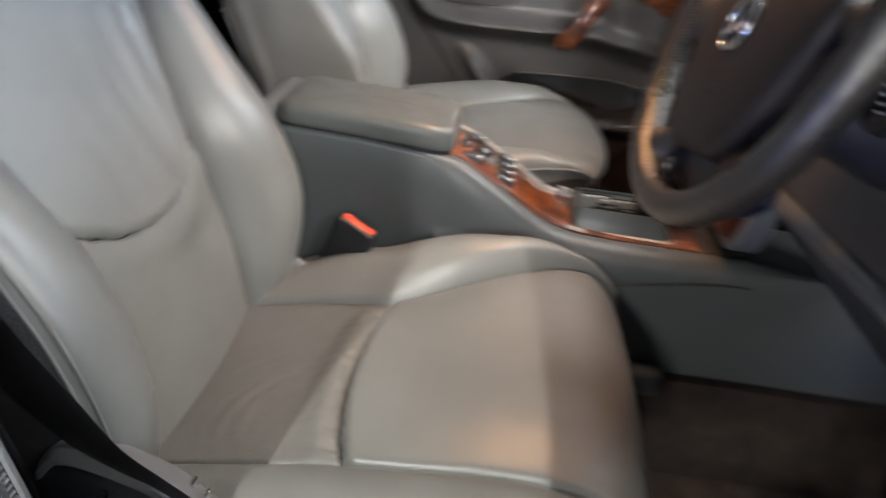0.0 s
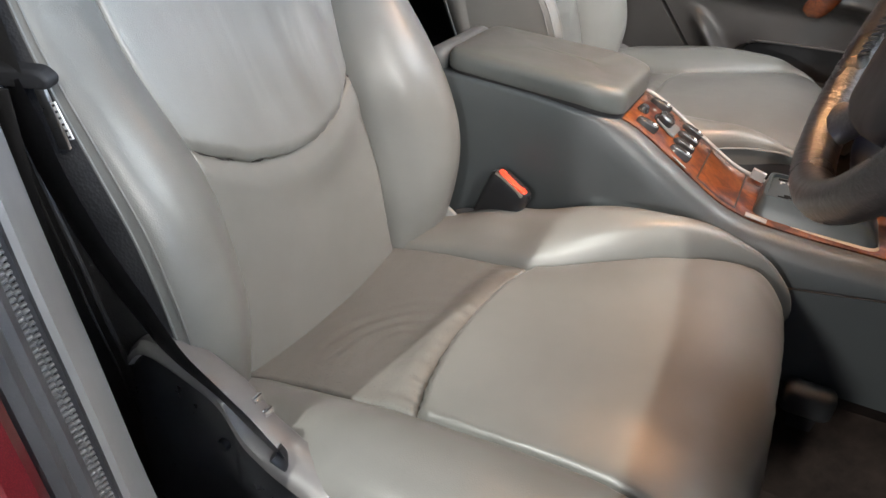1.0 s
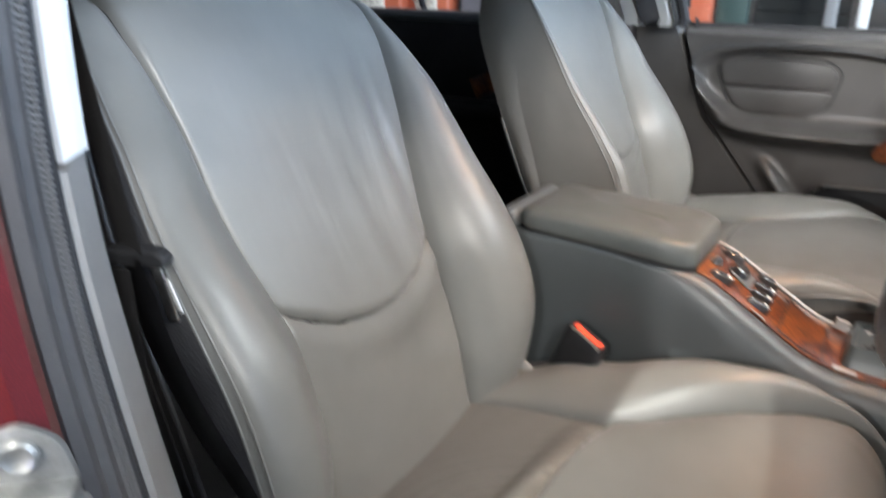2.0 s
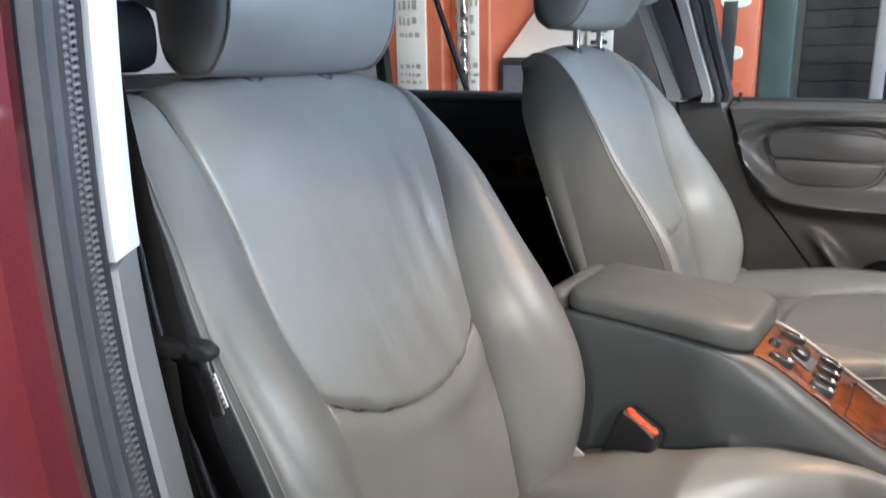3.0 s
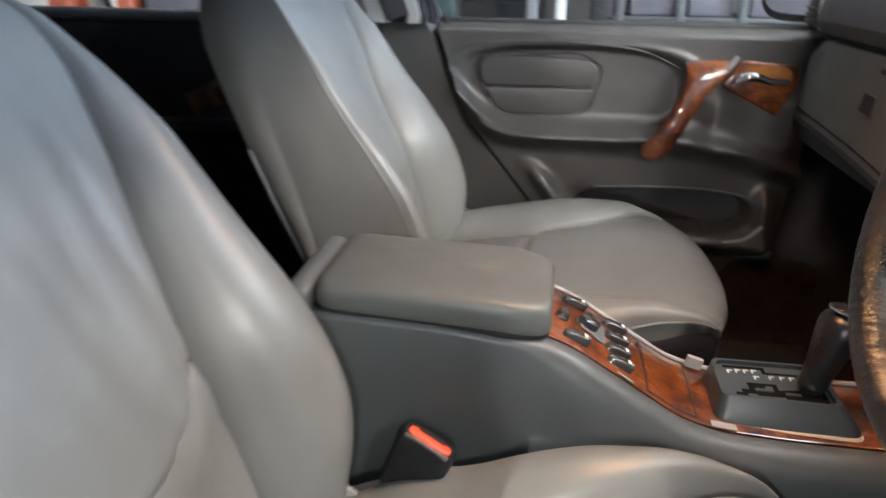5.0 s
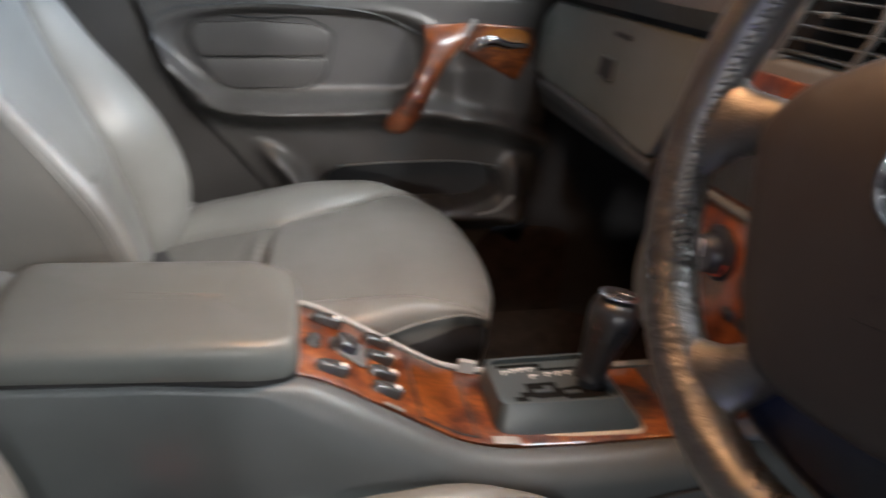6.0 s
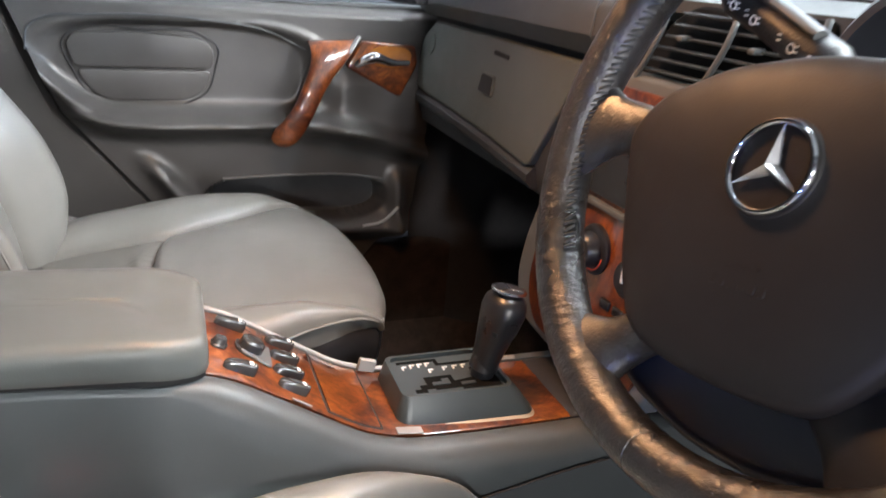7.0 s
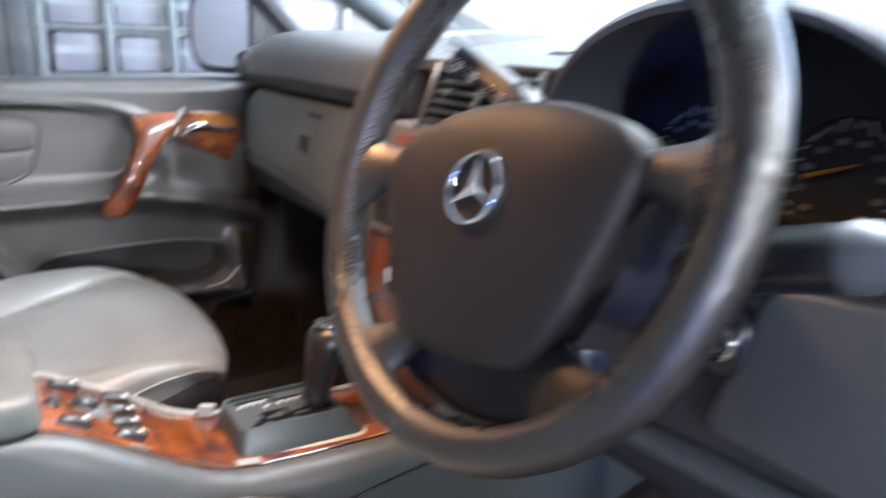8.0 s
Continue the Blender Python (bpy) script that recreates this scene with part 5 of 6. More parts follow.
for cy, cz, r in ((0.135, 1.296, 0.046), (-0.012, 1.294, 0.052), (0.062, 1.272, 0.022), (-0.098, 1.288, 0.030)):
    part("dial_ring", tube([(fx(cz + r * math.sin(a)) - 0.001, cy + r * math.cos(a), cz + r * math.sin(a)) for a in np.linspace(0, 2 * math.pi, 40)], 0.0012, 6, caps=False), PLASTIC_DARK, cluster)
    n = 19 if r > 0.03 else 7
    for k in range(n):
        a = radians(225 - 270 * k / (n - 1))
        zz = cz + 0.86 * r * math.sin(a)
        q = Matrix.Translation((fx(zz) - 0.0012, cy - 0.86 * r * math.cos(a), zz)) @ Matrix.Rotation(-(math.pi - a), 4, "X")
        part("dial_mark", box((0.0012, 0.011 if k % 2 == 0 else 0.006, 0.0020), m=q, bevel=0.0003, seg=1), MARK, cluster)
        if r > 0.04 and k % 2 == 0:
            zz = cz + 0.62 * r * math.sin(a)
            part("dial_figure", box((0.0010, 0.0075, 0.0050), (fx(zz) - 0.0012, cy - 0.62 * r * math.cos(a), zz), 0.0003, 1), GREYMARK, cluster)
for p0, p1 in (((0.018, 1.295), (-0.022, 1.310)), ((0.135, 1.296), (0.160, 1.278))):
    part("needle", tube([(fx(p0[1]) - 0.005, *p0), (fx(p1[1]) - 0.005, *p1)], [0.0024, 0.0012], 6), AMBER, cluster, "orange needle")

# driver's knee panel, ignition and lower edge
rows = []
for y in np.linspace(-0.34, 0.28, 20):
    prof = spline([(0.90, 1.262), (0.78, 1.262), (0.735, 1.256), (0.714, 1.235), (0.700, 1.17), (0.690, 1.10), (0.70, 1.06), (0.76, 1.03), (0.90, 1.01)], 30)
    rows.append([(x, y, z) for x, z in prof])
part("knee_panel", loft(rows), PLASTIC_DARK, dash, "dark knee panel under the column")
kx = lambda v: 0.690 + 0.0025 + (v - 1.10) * 0.165
part("tray_door", slab(rounded([(-0.030, 1.135), (-0.150, 1.135), (-0.185, 1.16), (-0.195, 1.258), (-0.055, 1.245)], 0.018, 4), lambda u, v, w: (kx(v) - w, u, v), 0.012, 0.005, 3), PLASTIC, dash, "grey tray door")
ign = part("ignition_switch", loft([[(kx(1.20) - w, -0.030 + u * k, 1.198 + v * k) for u, v in ring(26, 0.020, 0.026, 0, 0, 2.6)] for w, k in ((0, 1.1), (0.012, 1.1), (0.016, 1.0), (0.018, 0.8))]), BLACK, dash, "black ignition switch with chrome ring")
part("chrome_ring", tube([(kx(1.2) - 0.018, -0.030 + 0.0135 * math.cos(a), 1.200 + 0.0135 * math.sin(a)) for a in np.linspace(0, 2 * math.pi, 30)], 0.002, 8, caps=False), CHROME, ign, "chrome ring")
part("key_blade", box((0.014, 0.004, 0.018), (kx(1.2) - 0.022, -0.030, 1.200), 0.0015), STEEL, ign)
part("lower_edge", tube([(0.688, y, 1.105 - 0.02 * math.sin(4 * y)) for y in np.linspace(-0.33, 0.24, 16)], 0.012, 10), PLASTIC, dash)

# pedals
for y, wdt, nm in ((0.06, 0.13, "brake_pedal"), (-0.08, 0.07, "accelerator_pedal")):
    pd = thing(nm, (1.02, y, 0.60), "black rubber " + nm.replace("_", " ") + " over the dark carpet", "pedal")
    part("pad", box((0.03, wdt, 0.07), m=Matrix.Translation((0.985, y, 0.735)) @ pose(0, 0, 0, 0, -35, 0), bevel=0.010), RUBBER, pd)
    part("arm", tube([(1.0, y, 0.73), (1.05, y, 0.78), (1.09, y, 0.95), (1.10, y, 1.08)], 0.010, 8), BLACK, pd)


# ---- passenger door ----
door = thing("car_door", (0.40, 1.12, 0.84), "closed grey passenger door with burl wood pull handle", "car door")
REAR = lut([(0.80, 0.40), (0.95, 0.262), (1.116, 0.126), (1.256, 0.074), (1.30, 0.058), (1.34, 0.05)])
FRONT = lut([(0.80, 0.60), (0.87, 0.655), (0.90, 0.705), (0.95, 0.725), (1.05, 0.735), (1.11, 0.735), (1.16, 0.735), (1.30, 0.76), (1.34, 0.77)])
BAND = soft_lut([(0.0, 1.25), (0.07, 1.23), (0.105, 1.17), (0.14, 1.135), (0.20, 1.110), (0.27, 1.106), (0.45, 1.108), (0.56, 1.104), (0.66, 1.078), (0.80, 1.03)])


def door_y(x, z):
    y = 1.086
    # recess with the speaker cover
    d = ((abs(x - 0.312) / 0.222) ** 3.2 + (abs(z - 1.186) / 0.080) ** 3.2) ** (1 / 3.2)
    y += 0.016 * smoothstep(1.02, 0.86, d) - 0.004 * math.exp(-((d - 1.06) / 0.06) ** 2)
    # armrest shelf
    b = BAND(x)
    fade = smoothstep(0.03, 0.16, x)
    up, dn = (z - b), (b - z)
    shelf = math.exp(-(max(up, 0) / 0.016) ** 2) if z > b else math.exp(-(dn / 0.022) ** 2)
    y -= 0.040 * fade * shelf * (1 - 0.25 * smoothstep(0.6, 0.74, x))
    # block before the pull handle
    y -= 0.020 * smoothstep(0.53, 0.58, x) * smoothstep(0.78, 0.70, x) * smoothstep(1.07, 1.10, z) * smoothstep(1.23, 1.17, z)
    # lower half set back
    y += 0.014 * smoothstep(b - 0.010, b - 0.045, z)
    # pocket with a bulged lip
    p = ((abs(x - 0.505) / 0.168) ** 3 + (abs(z - 0.962) / 0.042) ** 3) ** (1 / 3)
    y += 0.046 * smoothstep(1.0, 0.90, p)
    y -= 0.030 * math.exp(-((z - 0.905) / 0.020) ** 2) * smoothstep(0.27, 0.36, x) + 0.020 * math.exp(-((x - 0.69) / 0.016) ** 2) * smoothstep(1.03, 0.98, z)
    y -= 0.022 * math.exp(-(((x - 0.285) + 0.75 * (z - 0.99)) / 0.02) ** 2) * smoothstep(1.06, 1.00, z)
    # upper rail rolls back to the glass
    y += 0.035 * smoothstep(1.282, 1.302, z) ** 2
    return y + 0.0005 * noise.noise(Vector((x * 12, z * 12, 3)))


def band_split(x):
    return BAND(x) - 0.009


def door_sheet(lo, hi, n, name, mat, label):
    """The skin between two heights given as functions of x, closed to the shell at its ends."""
    rows = []
    for k in np.linspace(0, 1, n):
        row = []
        for j in np.linspace(0, 1, 150):
            x = REAR(1.05) + (FRONT(1.05) - REAR(1.05)) * j
            for _ in range(4):
                z = lo(x) + (hi(x) - lo(x)) * k
                x = REAR(z) + (FRONT(z) - REAR(z)) * j
            row.append((x, door_y(x, z), z))
        rows.append([(row[0][0], 1.150, row[0][2])] + row + [(row[-1][0], 1.150, row[-1][2])])
    bm, _ = sheet(rows)
    return part(name, bm, mat, door, label)


door_sheet(band_split, lambda x: 1.302, 80, "door_panel", DOOR, "moulded grey upper door panel with armrest")
door_sheet(lambda x: 0.805, band_split, 74, "lower_door_panel", DOOR, "grey lower door panel with pocket")
part("door_shell", slab(rounded([(0.02, 0.86), (0.80, 0.86), (0.82, 1.28), (0.03, 1.28)], 0.03), lambda u, v, w: (u, 1.165 + w, v), 0.09, 0.02, 3), PAINT, door, "red outer skin")
# black slab added in the pocket, standing in for its inner shade
part("pocket_shade", slab(ring(30, 0.150, 0.038, 0.505, 0.962, 3.0), lambda u, v, w: (u, 1.1440 - w, v), 0.004, 0.001, 1), RUBBER_DEEP, door)
part("pocket_lip", tube(spline([(0.62, door_y(0.62, 0.912) - 0.004, 0.912), (0.66, door_y(0.66, 0.918) - 0.004, 0.918), (0.690, door_y(0.69, 0.945) - 0.003, 0.945)], 14), 0.003, 8), PLASTIC_LIGHT, door, "pale pocket lip")
top_edge = spline([(0.370, door_y(0.37, 1.001) - 0.002, 1.001), (0.48, door_y(0.48, 1.006) - 0.002, 1.006), (0.60, door_y(0.6, 1.005) - 0.002, 1.005), (0.665, door_y(0.665, 0.995) - 0.002, 0.995)], 24)
part("pocket_edge", tube(top_edge, 0.0022, 6), PLASTIC, door)


def on_door(lift):
    return lambda u, v, w: (u, 1.1015 - lift - w, v)


# speaker cover in two halves
lo_half = rounded([(0.150, 1.186), (0.357, 1.188), (0.345, 1.155), (0.315, 1.138), (0.195, 1.137), (0.170, 1.152)], 0.014, 5)
hi_half = rounded([(0.149, 1.1885), (0.139, 1.226), (0.152, 1.242), (0.250, 1.246), (0.340, 1.241), (0.361, 1.226), (0.3575, 1.1905)], 0.014, 5)
part("speaker_cover", slab(hi_half, on_door(0.0), 0.007, 0.003, 3), DOOR, door, "upper speaker cover")
part("map_cover", slab(lo_half, on_door(0.0), 0.007, 0.003, 3), DOOR, door, "lower cover")
rim_pts = [(x, 1.1005, z) for x, z in spline([(0.249, 1.2495), (0.342, 1.2445), (0.366, 1.228), (0.362, 1.188), (0.348, 1.152), (0.316, 1.134), (0.194, 1.133), (0.166, 1.150), (0.146, 1.186), (0.135, 1.227), (0.151, 1.2455), (0.249, 1.2495)], 70)]
part("cover_groove", tube(rim_pts, 0.0016, 6, caps=False), RUBBER_DEEP, door)
# groove along the top of the recess
gro = spline([(0.086, 0, 1.215), (0.092, 0, 1.248), (0.115, 0, 1.262), (0.172, 0, 1.269), (0.335, 0, 1.271), (0.45, 0, 1.256), (0.511, 0, 1.228)], 50)
part("recess_edge", tube([(x, door_y(x, z) - 0.0002, z) for x, _, z in gro], 0.0018, 6), PLASTIC_DARK, door)

# pull handle: a wooden bar that swells to its lower end
shape = spline([(1.249, 0.553, 0.043, 1.066), (1.236, 0.550, 0.038, 1.050), (1.220, 0.541, 0.029, 1.036), (1.198, 0.527, 0.0205, 1.023), (1.168, 0.511, 0.0172, 1.014), (1.138, 0.497, 0.0168, 1.010), (1.114, 0.483, 0.0185, 1.012), (1.098, 0.471, 0.0200, 1.015), (1.086, 0.463, 0.0180, 1.020), (1.079, 0.458, 0.0125, 1.025), (1.076, 0.456, 0.0050, 1.028)], 44)
rows = []
for z, x, hw, y in shape:
    rows.append([(x + u, y + 0.011 + v, z + u * float(np.interp(z, (1.08, 1.19, 1.25), (-0.45, -0.35, 0.08)))) for u, v in ring(22, hw, 0.008 + 0.15 * hw, 0, 0, 2.5)])
handle = part("pull_handle", loft(rows), WOOD, door, "polished burl wood pull handle")
wood_plate = rounded([(0.604, 1.251), (0.700, 1.246), (0.706, 1.215), (0.676, 1.155), (0.576, 1.206)], 0.008, 4)
part("wood_plate", slab(wood_plate, lambda u, v, w: (u, 1.080 - w, v), 0.016, 0.004, 3), WOOD, door, "burl wood plate round the latch")
part("plate_trim", tube([(0.596, 1.058, 1.258), (0.560, 1.050, 1.205), (0.556, 1.049, 1.200)], 0.006, 8, flat=0.6), PLASTIC_LIGHT, door, "pale strip beside the plate")
part("latch_bowl", slab(ring(28, 0.038, 0.018, 0.655, 1.226, 2.6), lambda u, v, w: (u, 1.0645 - w, v), 0.0012, 0.0005, 1), AMBERWOOD, door, "amber latch bowl")
part("latch_lever", tube(spline([(0.594, 1.056, 1.211), (0.606, 1.045, 1.222), (0.620, 1.042, 1.226), (0.650, 1.044, 1.219), (0.684, 1.054, 1.218)], 22), list(np.interp(np.linspace(0, 1, 22), [0, 0.3, 0.55, 1], [0.008, 0.0125, 0.0095, 0.006])), 14, flat=0.8), CHROME, door, "chrome latch lever")
part("lock_pin", tube([(0.074, 1.118, 1.290), (0.074, 1.118, 1.318)], [0.004, 0.0035], 8), BLACK, door)
part("window_seal", tube([(x, 1.126, 1.303) for x in np.linspace(0.05, 0.77, 12)], 0.006, 8), RUBBER_DEEP, door, "black window seal")


def window_bar(pts, r, mat, parent, name, flat=1.0, label=""):
    return part(name, tube(spline(pts, 20), r, 10, flat=flat), mat, parent, label)


# door frame round the glass
window_bar([(0.045, 1.135, 1.29), (0.015, 1.120, 1.40), (-0.02, 1.09, 1.52), (-0.06, 1.05, 1.66)], 0.017, RUBBER_DEEP, door, "window_frame", 1.0, "black rear window frame")
window_bar([(0.86, 1.12, 1.36), (0.72, 1.10, 1.50), (0.55, 1.065, 1.63), (0.30, 1.05, 1.68), (-0.05, 1.05, 1.68)], 0.017, RUBBER_DEEP, door, "window_frame")
out = [(0.04, 1.30), (0.745, 1.30), (0.75, 1.42), (0.55, 1.62), (0.30, 1.665), (-0.05, 1.665)]
glass = part("pane", slab(out, lambda u, v, w: (u, 1.140 - (v - 1.30) * 0.20 - w, v), 0.004, 0.0005, 1), GLASS, door, "clear side window", smooth=False)
glass.visible_shadow = False
# mirror sail and outside mirror
part("mirror_sail", slab(rounded([(0.742, 1.296), (0.880, 1.345), (0.866, 1.384), (0.790, 1.450), (0.744, 1.450)], 0.008), lambda u, v, w: (u, 1.132 - w, v), 0.018, 0.006, 3), RUBBER_DEEP, door, "dark mirror sail")
mir = thing("side_mirror", (0.75, 1.20, 1.31), "black outside mirror on the passenger door", "car mirror")
rows = []
for d, k in ((0.0, 0.97), (0.004, 1.0), (0.02, 1.0), (0.06, 0.9), (0.09, 0.6), (0.10, 0.2)):
    rows.append([(0.728 + u * k * 0.406 + d * 0.914, 1.255 - u * k * 0.914 + d * 0.406, 1.392 + v * k) for u, v in ring(36, 0.106, 0.086, 0, 0, 3.6)])
part("shell", loft(rows), BLACK, mir, "black shell")
part("glass", slab(ring(36, 0.092, 0.073, 0, 0, 3.6), lambda u, v, w: (0.728 + u * 0.406 - w * 0.914, 1.255 - u * 0.914 - w * 0.406, 1.394 + v), 0.002, 0.0005, 1), MIRROR, mir, "bluish mirror glass")
part("arm", tube([(0.80, 1.15, 1.345), (0.79, 1.20, 1.35), (0.775, 1.27, 1.37)], 0.022, 10), BLACK, mir)

bm = box((1.9, 0.07, 0.30), (0.25, 1.145, 0.72), 0.02, 3)
solo("sill_trim", bm, CARPET, "dark sill trim under the passenger door", "trim", kind="structure")

# ---- pillar between the passenger doors, its belt and the rear door ----
pil = thing("b_pillar_trim", (0.0, 1.12, 0.70), "grey pillar trim between the passenger doors", "pillar trim", kind="structure")
rows = []
for z, x0, x1, y in ((0.62, -0.06, 0.50, 1.11), (0.80, -0.06, 0.42, 1.108), (0.951, -0.055, 0.262, 1.106), (1.116, -0.055, 0.122, 1.102), (1.256, -0.055, 0.068, 1.096), (1.30, -0.058, 0.052, 1.09), (1.42, -0.075, 0.022, 1.068), (1.55, -0.10, -0.01, 1.045), (1.70, -0.13, -0.05, 1.01)):
    rows.append([(x0, y + 0.05, z), (x0, y + 0.012, z), (x0 + 0.012, y, z), (x1 - 0.012, y, z), (x1, y + 0.012, z), (x1, y + 0.05, z)])
part("trim", loft(rows[5:]), DARK_SIDE, pil, "black upper pillar cover")
part("lower_trim", loft(rows[:6]), DOOR, pil, "grey lower pillar cover")


def pillar_strip(name, mat, label, x0, x1, bulge):
    """An upright strip on the pillar; x0 and x1 are its edges at three heights."""
    rows = []
    for k, z in enumerate((1.300, 1.316, 1.43, 1.486, 1.58, 1.70)):
        a, b = (float(np.interp(z, (1.30, 1.316, 1.43, 1.486, 1.70), (e[0] - 0.004, e[0], e[1], e[2], e[2] - 0.07))) for e in (x0, x1))
        y = 1.066 - 0.17 * (z - 1.30)
        rows.append([(a, y + 0.012, z), (a + 0.2 * (b - a), y - bulge, z), (b - 0.2 * (b - a), y - bulge, z), (b, y + 0.012, z)])
    part(name, loft(rows), mat, pil, label)


pillar_strip("pale_cover", PLASTIC_LIGHT, "pale satin upper pillar strip", (0.008, -0.029, -0.045), (0.038, 0.003, -0.013), 0.010)
pillar_strip("seal", PLASTIC_DARK, "dark grey door seal", (0.041, 0.006, -0.010), (0.053, 0.019, 0.006), 0.006)
pillar_strip("window_frame", RUBBER_DEEP, "black window frame", (0.054, 0.020, 0.007), (0.069, 0.040, 0.028), 0.004)
pillar_strip("rear_cover", PLASTIC_LIGHT, "pale grey rear pillar strip", (-0.075, -0.113, -0.132), (-0.022, -0.074, -0.098), 0.006)
belt = thing("seat_belt", (-0.07, 1.06, 1.25), "black seat belt hanging on the passenger side pillar", "seat belt")
p = spline([(-0.005, 1.056, 1.31), (-0.047, 1.032, 1.43), (-0.070, 1.022, 1.487), (-0.100, 1.00, 1.60)], 24)
part("webbing", tube(p, 0.020, 8, flat=0.07, up=(0, 1, 0)), WEBBING, belt)
part("guide", tube(spline([(-0.125, 1.00, 1.515), (-0.095, 0.985, 1.508), (-0.065, 0.985, 1.525), (-0.045, 0.99, 1.56)], 14), [0.012] * 3 + [0.020] * 8 + [0.016] * 3, 12, flat=0.7), PLASTIC_LIGHT, belt, "pale belt guide")


# ---- rear door, rear bench, floor, roof ----
rd = thing("rear_door", (-0.55, 1.12, 0.70), "dark rear door with black trim and wood strip", "car door")
rows = []
for z, y in ((0.62, 1.12), (0.85, 1.10), (1.00, 1.085), (1.08, 1.06), (1.10, 1.075), (1.20, 1.09), (1.275, 1.085), (1.300, 1.10), (1.305, 1.13)):
    rows.append([(x, y, z) for x in np.linspace(-1.05, -0.07, 16)])
bm, _ = sheet(rows)
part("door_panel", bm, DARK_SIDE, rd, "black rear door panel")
part("sill_cap", tube([(x, 1.095, 1.300) for x in np.linspace(-1.05, -0.07, 10)], 0.014, 10), PLASTIC, rd)
part("armrest", box((0.40, 0.05, 0.045), (-0.50, 1.055, 1.085), 0.015, 3), BLACK, rd)
part("wood_strip", box((0.16, 0.012, 0.05), m=Matrix.Translation((-0.36, 1.068, 1.165)) @ pose(0, 0, 0, 0, -25, 0), bevel=0.005), WOOD, rd, "dark wood strip")
part("window_divider", tube([(-0.615, 1.135, 1.30), (-0.71, 1.11, 1.58), (-0.735, 1.10, 1.66)], 0.011, 8, flat=0.7), RUBBER_DEEP, rd, "black window divider")
part("window_frame", tube(spline([(-0.885, 1.13, 1.30), (-0.89, 1.12, 1.42), (-0.90, 1.10, 1.56), (-0.88, 1.07, 1.66)], 14), 0.022, 8), RUBBER_DEEP, rd)
part("window_frame", tube([(-0.90, 1.06, 1.675), (-0.10, 1.05, 1.68)], 0.018, 8), RUBBER_DEEP, rd)
g = part("pane", slab([(-0.88, 1.30), (-0.08, 1.30), (-0.11, 1.66), (-0.88, 1.66)], lambda u, v, w: (u, 1.142 - (v - 1.3) * 0.18 - w, v), 0.004, 0.0005, 1), GLASS, rd, "clear rear side window", smooth=False)
g.visible_shadow = False

# rear bench: the cabin's shade is put into its near-black colour
bench = thing("rear_bench", (-0.95, 0.386, 0.62), "rear bench seat coloured black for the shade", "car seat")
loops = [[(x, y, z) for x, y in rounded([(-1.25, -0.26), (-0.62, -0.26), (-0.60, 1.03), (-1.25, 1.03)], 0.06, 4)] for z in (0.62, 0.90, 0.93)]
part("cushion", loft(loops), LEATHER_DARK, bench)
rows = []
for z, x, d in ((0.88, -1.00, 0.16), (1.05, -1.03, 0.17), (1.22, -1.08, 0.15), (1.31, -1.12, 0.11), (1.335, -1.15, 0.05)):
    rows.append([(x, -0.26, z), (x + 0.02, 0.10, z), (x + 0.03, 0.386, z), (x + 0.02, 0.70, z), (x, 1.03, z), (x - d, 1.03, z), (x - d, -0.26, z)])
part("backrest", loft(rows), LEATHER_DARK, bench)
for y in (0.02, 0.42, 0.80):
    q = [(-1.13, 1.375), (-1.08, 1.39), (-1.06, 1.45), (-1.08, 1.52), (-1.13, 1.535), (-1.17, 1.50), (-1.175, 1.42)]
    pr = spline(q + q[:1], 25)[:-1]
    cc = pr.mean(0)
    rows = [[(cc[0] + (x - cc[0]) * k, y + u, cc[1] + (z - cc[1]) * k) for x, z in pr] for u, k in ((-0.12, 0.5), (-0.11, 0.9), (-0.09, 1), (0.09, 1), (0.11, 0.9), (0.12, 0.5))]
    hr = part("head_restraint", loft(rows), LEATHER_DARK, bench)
    for dy in (-0.05, 0.05):
        part("post", tube([(-1.13, y + dy, 1.30), (-1.13, y + dy, 1.39)], 0.006, 8), CHROME, hr)
pb2 = thing("seat_belt_buckle", (-0.86, 0.62, 0.93), "black rear belt buckle with red button", "belt buckle")
part("body", box((0.03, 0.05, 0.07), (-0.86, 0.62, 0.960), 0.008), BLACK, pb2)
part("release_button", box((0.012, 0.035, 0.02), (-0.845, 0.62, 0.985), 0.004), REDPLASTIC, pb2)

# small pale foot duct on the tunnel side
duct = thing("foot_duct", (0.595, 0.285, 0.60), "dark plastic foot duct on the tunnel", "air duct")
part("outlet", box((0.062, 0.03, 0.045), (0.595, 0.288, 0.775), 0.012, 3), PLASTIC_DARK, duct)
part("stem", box((0.04, 0.02, 0.17), (0.595, 0.292, 0.68), 0.006, 2), DARK_SIDE, duct)

# floor tub with carpet
floor_rows = []
for y, z in ((-0.34, 0.66), (-0.30, 0.625), (-0.26, 0.60), (0.24, 0.60), (0.275, 0.62), (0.285, 0.78), (0.50, 0.78), (0.51, 0.62), (0.545, 0.60), (1.02, 0.60), (1.08, 0.64), (1.12, 0.70)):
    floor_rows.append([(x, y, z + 0.003 * noise.noise(Vector((x * 6, y * 6, 0))) + 0.30 * smoothstep(1.0, 1.25, x)) for x in np.linspace(-1.3, 1.30, 50)])
bm, _ = sheet(floor_rows)
solo("floor", bm, CARPET, "dark carpeted car floor with tunnel", "car floor", kind="structure")
mat_rows = [[(x, y, 0.612 + 0.004 * noise.noise(Vector((x * 9, y * 9, 1))) + 0.30 * smoothstep(1.0, 1.25, x)) for x in np.linspace(0.45, 1.05, 30)] for y in np.linspace(-0.24, 0.23, 24)]
bm, _ = sheet(mat_rows)
